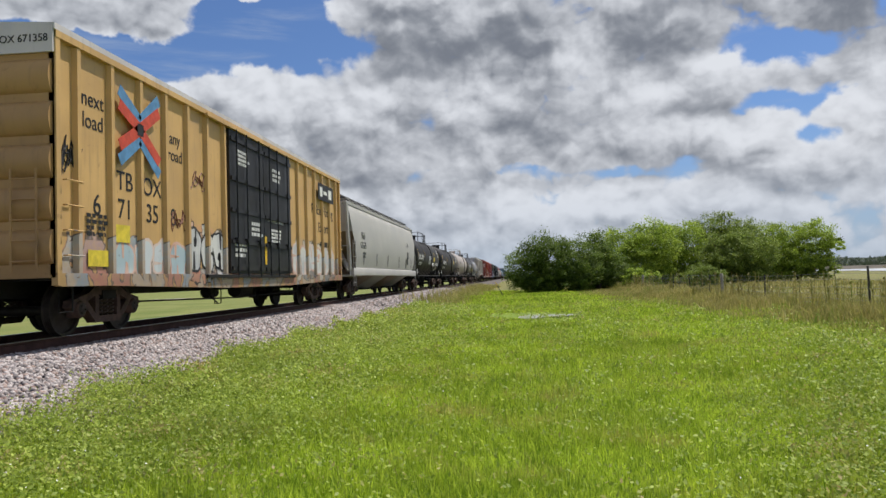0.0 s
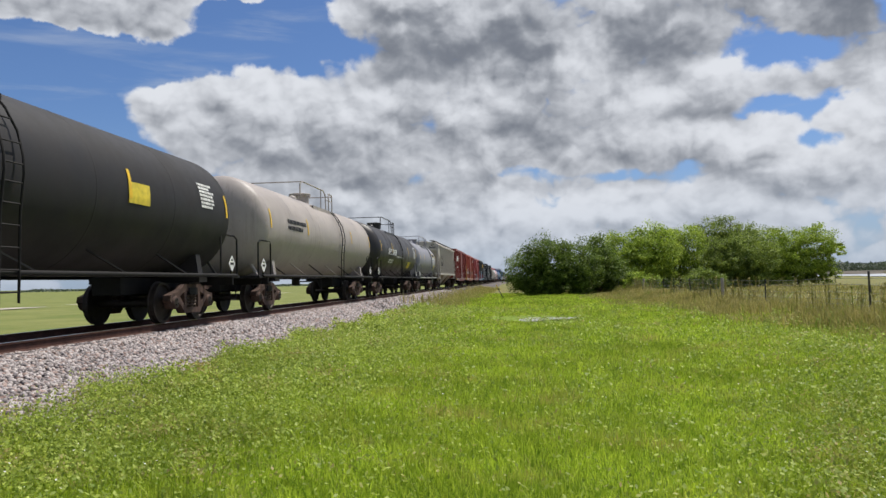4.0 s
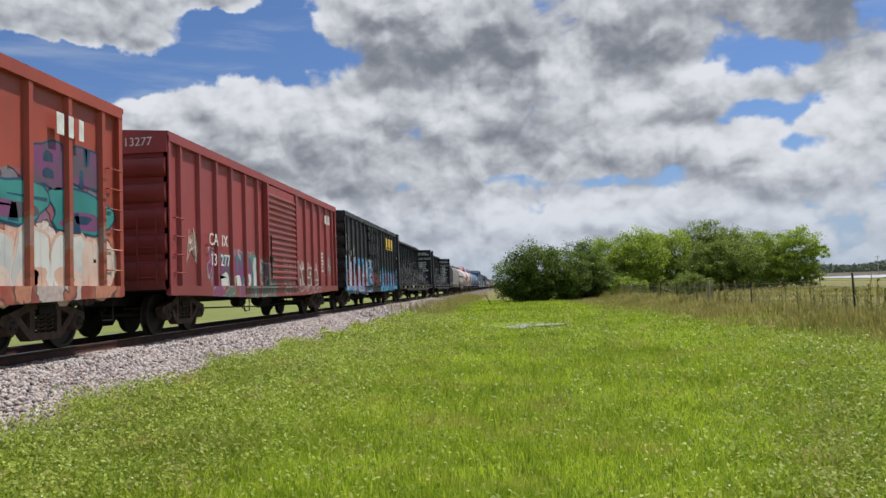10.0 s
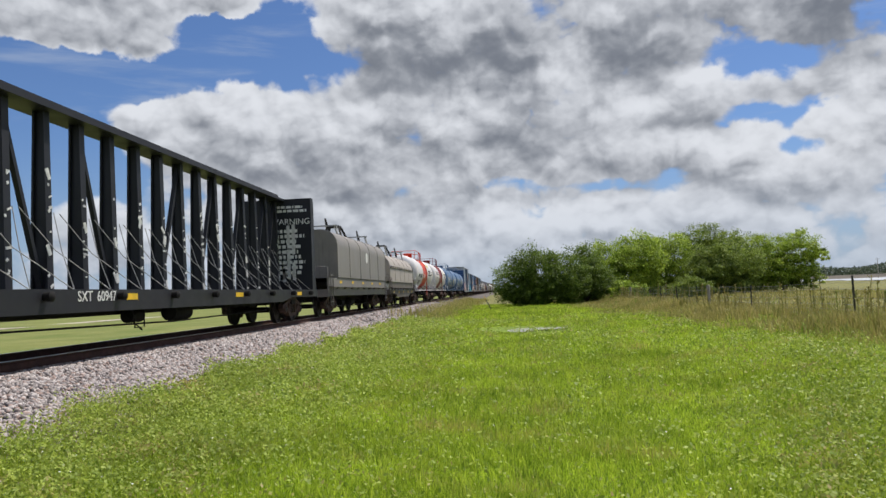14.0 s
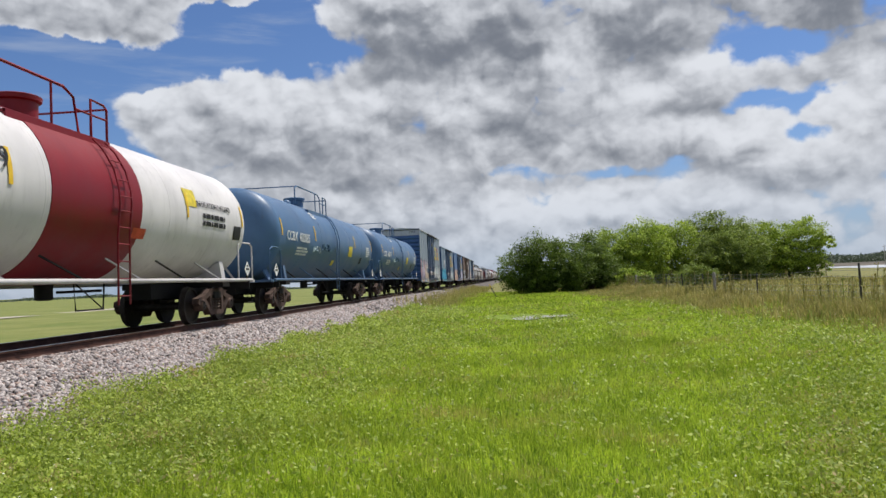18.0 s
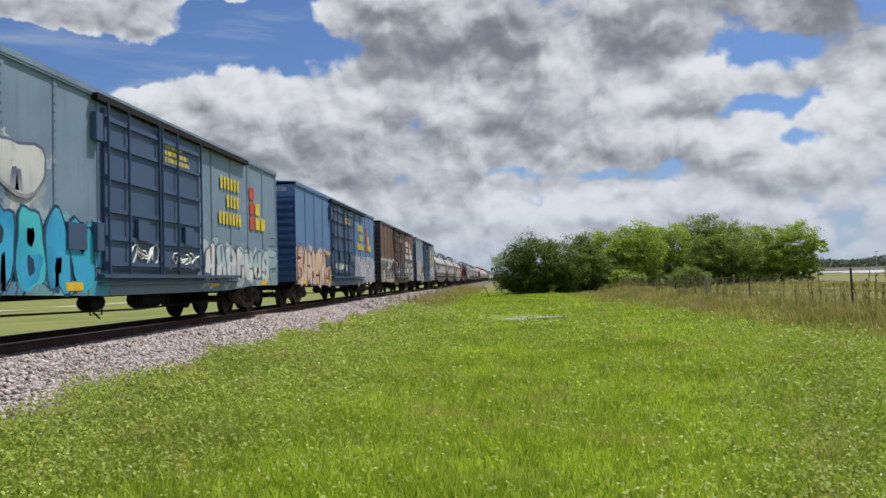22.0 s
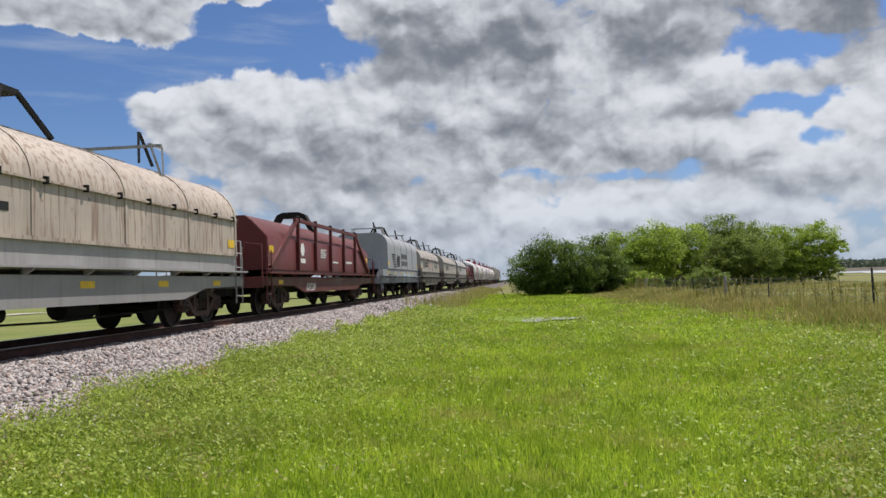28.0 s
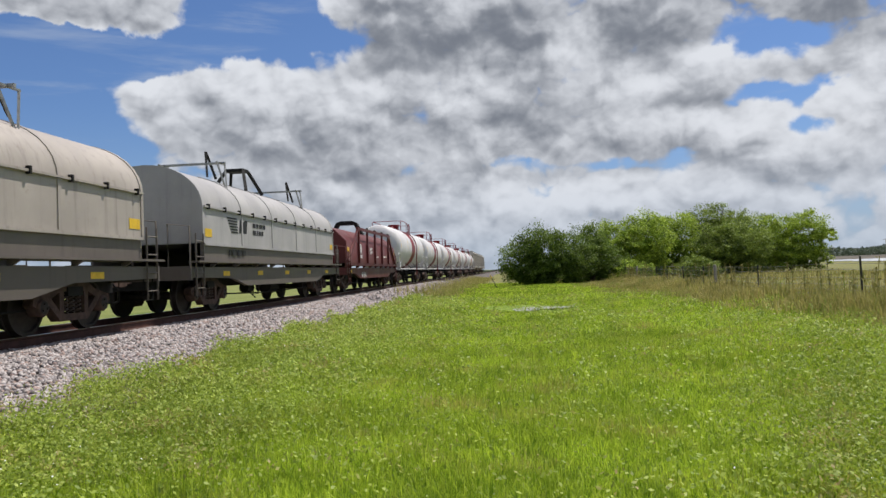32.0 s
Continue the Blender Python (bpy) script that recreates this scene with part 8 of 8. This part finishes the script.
LEAF_F = [(0, 1, 2, 3)]
bunch, petals = [], []
for n_pl, y0, y1, size in ((3600, 4.6, 10, 0.034), (4200, 10, 20, 0.046), (2600, 20, 40, 0.072)):
    y = rng.uniform(y0, y1, n_pl)
    side = rng.random(n_pl)
    x = np.where(side < 0.62, -5.25 - 0.40 * np.maximum(0, np.sin(y * 1.45 + 0.6)) ** 3 + np.abs(rng.normal(0, 1.5, n_pl)), np.where(side < 0.80, 0.46 * y + rng.normal(0, 0.10, n_pl) * y, rng.uniform(-5, 7, n_pl)))
    x = np.minimum(x, 10)
    m = 16
    px, py = np.repeat(x, m) + rng.normal(0, 0.10, n_pl * m), np.repeat(y, m) + rng.normal(0, 0.10, n_pl * m)
    pz = np.maximum(ground_z(px, py), np.where(px < -4.0, ballast_z(px, py), -1.0)) + rng.uniform(0.04, 0.26, n_pl * m) * np.repeat(rng.uniform(0.6, 1.3, n_pl), m)
    bunch.append(leaves(n_pl * m, px, py, pz, size * rng.uniform(0.5, 1.5, n_pl * m), 0.65))
    k = n_pl // 15
    fx, fy = x[:k] + rng.normal(0, 0.2, k), y[:k] + rng.normal(0, 0.2, k)
    petals.append(leaves(k, fx, fy, ground_z(fx, fy) + rng.uniform(0.2, 0.34, k), np.full(k, size * 0.55), 0.3))
tagged(new("weeds", soup("weeds", np.concatenate(bunch), LEAF_F, mat_weed)), "low leafy weeds creeping over the edge of the ballast", "weeds", "", "stuff")
tagged(new("wild_flowers", soup("wild_flowers", np.concatenate(petals), LEAF_F, mat_flower)), "tiny white wild flowers among the grass", "flowers", "", "stuff")

n = 72000
y = rng.uniform(16.5, 85, n)
inner = np.maximum(8.1 - 0.115 * (y - 18), 5.0)
x = np.where(rng.random(n) < 0.62, inner + (10.4 - inner) * rng.random(n) ** 0.75 + rng.normal(0, 0.5, n), rng.uniform(8, 32, n))
keep = np.sin(x * 1.2 + y * 0.5) + np.sin(y * 0.9) * 0.7 + rng.normal(0, 0.6, n) > -0.7
x, y = x[keep], y[keep]
near_line = np.exp(-((x - 9.7) / 1.5) ** 2)
bank = blades(len(x), x, y, 0.26 + 0.34 * near_line + 0.10 * np.sin(x * 1.9 + y * 0.8), 0.016 + 0.0006 * y, 0.28)
n = 5000
y2 = rng.uniform(40, 120, n)
x2 = rng.normal(-4.6, 0.8, n)
tagged(new("tall_grass", soup("tall_grass", np.concatenate([bank, blades(n, x2, y2, 0.55, 0.04, 0.3)]), BLADE_F, mat_straw)), "tall straw-coloured and olive grass along the fence", "grass", "", "stuff")


def tree(name, label, x, y, height, blobs, mat, n, leaf, trunks=4, category="tree"):
    """Tapered stems that fork into limbs, and a crown of leaf clumps round several centres; blobs: (dx, dy, z, rx, ry, rz)."""
    z0 = float(ground_z(x, y))
    root = thing(name, label, category, pose(x, y, z0))
    wood = Shape()
    for i in range(trunks):
        a = 6.283 * i / trunks + 0.5
        bx, by, bz, rx, ry, rz = blobs[i % len(blobs)]
        foot = Vector((0.25 * math.cos(a), 0.25 * math.sin(a), -0.1))
        fork = Vector((bx * 0.45 + 0.3 * math.cos(a), by * 0.45, bz * 0.45))
        for q in range(4):
            tip = Vector((bx + rx * 0.75 * random.uniform(-1, 1), by + ry * 0.6 * random.uniform(-1, 1), bz + rz * random.uniform(0.2, 0.85)))
            half = fork.lerp(tip, 0.5) + Vector((random.uniform(-.2, .2), 0, random.uniform(0, .25)))
            for p, r, s in ((fork, half, 0.05), (half, tip, 0.022)):
                wood.bar(p, r, s * height / 5, s * height / 5)
        wood.lathe([(-0.1, 0.11 * height / 5), (0.3, 0.085 * height / 5)], "z", 7, foot)
        wood.bar(foot, fork, 0.13 * height / 5, 0.13 * height / 5)
    part("trunk", wood, mat_bark, root)
    blobs = blobs + [(0.3 * height * f, -0.6, 0.17 * height, 0.30 * height, 1.6, 0.17 * height) for f in (-1, 1)]
    tot = sum(b[3] * b[5] for b in blobs)
    pts, sizes = [], []
    for bx, by, bz, rx, ry, rz in blobs:
        k = int(3.6 * n * rx * rz / tot)
        cl = max(10, k // 84)
        d = rng.normal(0, 1, (cl, 3))
        d /= np.linalg.norm(d, axis=1)[:, None]
        r = rng.uniform(0.2, 1.12, (cl, 1)) ** 0.55
        c = d * r * np.array([rx, ry, rz]) * rng.uniform(0.9, 1.1, (cl, 1)) + np.array([bx, by, bz])
        c = np.repeat(c, 84, 0)
        p = c + rng.normal(0, 1, c.shape) * np.array([1, 1, 0.6]) * min(rx, rz) * 0.135
        pts.append(p), sizes.append(0.80 * leaf * rng.uniform(0.6, 1.3, len(p)))
    p, s = np.concatenate(pts), np.concatenate(sizes)
    ok = p[:, 2] > 0.15
    p, s = p[ok], s[ok]
    part("crown", soup("crown", leaves(len(p), p[:, 0], p[:, 1], p[:, 2], s, 0.7), LEAF_F, mat), None, root)
    return root


mat_dark = leafy("dark_bush_leaves", (0.05, 0.095, 0.014), (0.26, 0.36, 0.055), None, 0.8)
mat_light = leafy("light_mesquite_leaves", (0.11, 0.195, 0.02), (0.66, 0.80, 0.11), None, 0.6)
mat_mid = leafy("olive_leaves", (0.075, 0.13, 0.022), (0.44, 0.54, 0.10), None, 0.6)
tree("bush", "broad dark green rounded bush beside the track", 2.6, 66, 5.2, [(-1.7, 0, 2.2, 2.0, 2.2, 2.1), (0.5, 0, 2.8, 2.3, 2.4, 2.4), (2.6, 0.4, 2.2, 2.0, 2.2, 2.2), (0.2, -0.8, 1.4, 2.8, 2.0, 1.3)], mat_dark, 15000, 0.20, category="bush")
tree("bush", "dark green bush with open twigs on top", 7.2, 70, 5.4, [(0, 0, 3.2, 1.9, 2, 2.2), (1.0, 0, 2.0, 2.0, 2, 1.8)], mat_dark, 8000, 0.19, category="bush")
tree("tree", "light green mesquite tree with feathery crown", 12.1, 78, 7.0, [(-1.6, 0, 3.6, 2.6, 2.4, 2.4), (1.6, 0, 4.2, 2.7, 2.5, 2.5), (0, -1, 2.2, 3.4, 2.4, 1.9)], mat_light, 14000, 0.22)
tree("tree", "light green mesquite tree with feathery crown", 16.6, 82, 7.0, [(-1, 0, 4.0, 2.4, 2.4, 2.5), (1.6, 0, 4.4, 2.2, 2.2, 2.3), (0.4, -1, 2.4, 2.8, 2.2, 2.0)], mat_light, 11000, 0.22)
tree("tree", "tall olive-green tree with sparse upright twigs", 22.9, 86, 8.6, [(-0.6, 0, 5.8, 2.4, 2.2, 2.3), (1.8, 0, 5.2, 2.2, 2.2, 2.2), (0.4, 0, 3.4, 3.0, 2.4, 2.2)], mat_mid, 12000, 0.22)
tree("tree", "rounded olive-green tree behind the fence", 22.3, 78, 5.6, [(-1.6, 0, 3.0, 2.3, 2.2, 2.0), (1.4, 0, 3.4, 2.4, 2.2, 2.1), (0, -0.6, 1.8, 3.2, 2.2, 1.6)], mat_mid, 12000, 0.21)
tree("tree", "spreading green tree at the edge of the thicket", 31.0, 86, 7.0, [(-2.2, 0, 3.8, 2.6, 2.4, 2.4), (1.4, 0, 4.4, 2.8, 2.4, 2.2), (3.6, 0, 3.9, 1.5, 2, 1.0), (0, -1, 2.2, 3.6, 2.2, 1.8)], mat_light, 14000, 0.22)
tree("tree", "spreading green tree at the edge of the thicket", 28.0, 92, 7.4, [(-1.2, 0, 4.2, 2.4, 2.4, 2.4), (1.6, 0, 4.4, 2.4, 2.2, 2.4)], mat_mid, 8000, 0.22)
tree("shrub", "small yellow-green shrub under the trees", 10.4, 66, 2.2, [(0, 0, 0.9, 1.3, 1.2, 0.9), (1.2, 0, 0.8, 1.0, 1, 0.7)], mat_light, 4000, 0.14, 3, "shrub")
tree("shrub", "small grey-green shrub behind the fence", 15.6, 66, 2.4, [(0, 0, 1.0, 1.5, 1.2, 1.0), (1.4, 0, 0.8, 1.0, 1, 0.8)], mat_mid, 4000, 0.14, 3, "shrub")
# far woods along the horizon; greyed leaves have distance haze in their colour
mat_far = leafy("far_woods_hazy_leaves", (0.06, 0.085, 0.055), (0.11, 0.14, 0.095), None, 0.02)
n = 46000
ang = np.where(rng.random(n) < 0.55, rng.uniform(-1.05, 1.05, n), rng.uniform(0.28, 0.58, n))
dist = np.where(ang > 0, rng.uniform(560, 700, n), rng.uniform(520, 680, n))
hmax = np.where(ang > 0.3, 7.4, np.where(ang < -0.28, 0.6, 2.0)) + 0.9 * np.sin(ang * 31) + 0.8 * np.sin(ang * 83 + 1)
hmax = np.maximum(hmax, 0.15)
tagged(new("far_woods", soup("far_woods", leaves(n, np.sin(ang) * dist, np.cos(ang) * dist, 0.2 + rng.random(n) ** 1.3 * hmax, rng.uniform(1.0, 2.2, n), 0.8), LEAF_F, mat_far)), "low dark line of far woods", "woods", "", "stuff")

# ---- fence ----
mat_post = plain("weathered_wood", (0.30, 0.27, 0.23), 0.9, 0.0, 0.35, 7.0, 0.6)
mat_tpost = plain("steel_t_post", (0.085, 0.085, 0.08), 0.7, 0.4, 0.3, 9.0)
mat_wire = plain("galvanised_wire", (0.28, 0.28, 0.27), 0.5, 0.7, 0.2, 20.0)
fence = thing("fence", "rusty net-wire fence on wooden and steel posts", "fence")


def fence_x(y):
    return 9.8


wood_post = Shape().lathe([(-0.3, 0.085), (0.5, 0.08), (1.26, 0.075), (1.29, 0.05)], "z", 9).mesh("post", mat_post)
steel_post = Shape().box(-0.028, 0.028, -0.005, 0.005, -0.3, 1.25).box(-0.005, 0.005, -0.035, 0.005, -0.3, 1.25).mesh("post", mat_tpost)
tall_post = Shape().box(-0.028, 0.028, -0.006, 0.006, -0.3, 1.38).box(-0.006, 0.006, -0.035, 0.006, -0.3, 1.38).mesh("post", mat_tpost)
for y, me, lean in ((8.2, wood_post, 1), (14.4, steel_post, -1), (21.9, tall_post, -1), (30.8, steel_post, 1), (37.0, wood_post, -0.5), (39.4, steel_post, 2), (43.6, steel_post, -3), (48.3, steel_post, 1), (51.6, steel_post, -1), (59.8, wood_post, 1.5), (65.6, steel_post, 0), (82.1, steel_post, 2)):
    part("post", me, None, fence, at=pose(fence_x(y), y, float(ground_z(fence_x(y), y)), 0, lean, 0))
for zz in (0.12, 0.26, 0.40, 0.56, 0.76, 1.0, 1.18):
    part("wire", Shape().rod([(fence_x(y), y, float(ground_z(fence_x(y), y)) + zz + 0.015 * math.sin(y * 1.7)) for y in range(2, 92, 2)], 0.005, 4), mat_wire, fence)
net = Shape()
for i in range(480):
    y = 3 + i * 0.17
    net.rod([(fence_x(y), y, 0.2), (fence_x(y) + 0.01, y, 1.30)], 0.0028, 3)
tagged(part("net_wire", net, mat_wire, fence), kind="stuff")

stake = thing("marker_stake", "leaning thin wooden marker stake with a yellow top", "stake", pose(-1.1, 57.0, 0.05, 0, -28, 0))
part("shaft", Shape().box(-0.03, 0.03, -0.03, 0.03, -0.2, 1.25), mat_tpost, stake)
part("painted_top", Shape().box(-0.034, 0.034, -0.034, 0.034, 1.0, 1.27), mat_yellow, stake, "yellow painted top")

pole = thing("utility_pole", "tall thin grey utility pole far across the pasture", "pole", pose(143.7, 300, 0.2))
part("shaft", Shape().lathe([(-0.5, 0.16), (7.8, 0.10)], "z", 8), mat_post, pole)
part("crossarm", Shape().box(-0.9, 0.9, -0.06, 0.06, 7.3, 7.42), mat_post, pole)

# dry weed stalks standing in the tall grass along the fence
stalk_r = random.Random(12)
sticks = Shape()
for i in range(150):
    y = stalk_r.uniform(14, 70)
    x = fence_x(y) + stalk_r.gauss(-0.1, 0.45)
    z, h = float(ground_z(x, y)), stalk_r.uniform(0.8, 1.45)
    a = stalk_r.uniform(-0.12, 0.12)
    sticks.rod([(x, y, z - 0.05), (x + a * 0.5, y + a * 0.3, z + h * 0.6), (x + a, y, z + h)], 0.008 + 0.0002 * y, 4)
    for j in range(5):
        zz = z + h * stalk_r.uniform(0.45, 1.0)
        b = stalk_r.uniform(0, 6.28)
        sticks.bar((x + a * 0.7, y, zz), (x + a * 0.7 + 0.07 * math.cos(b), y + 0.07 * math.sin(b), zz + 0.05), 0.03, 0.012)
tagged(new("weed_stalks", sticks.mesh("weed_stalks", mat_straw)), "tall thin weed stalks along the fence", "weeds", "", "stuff")


motions()
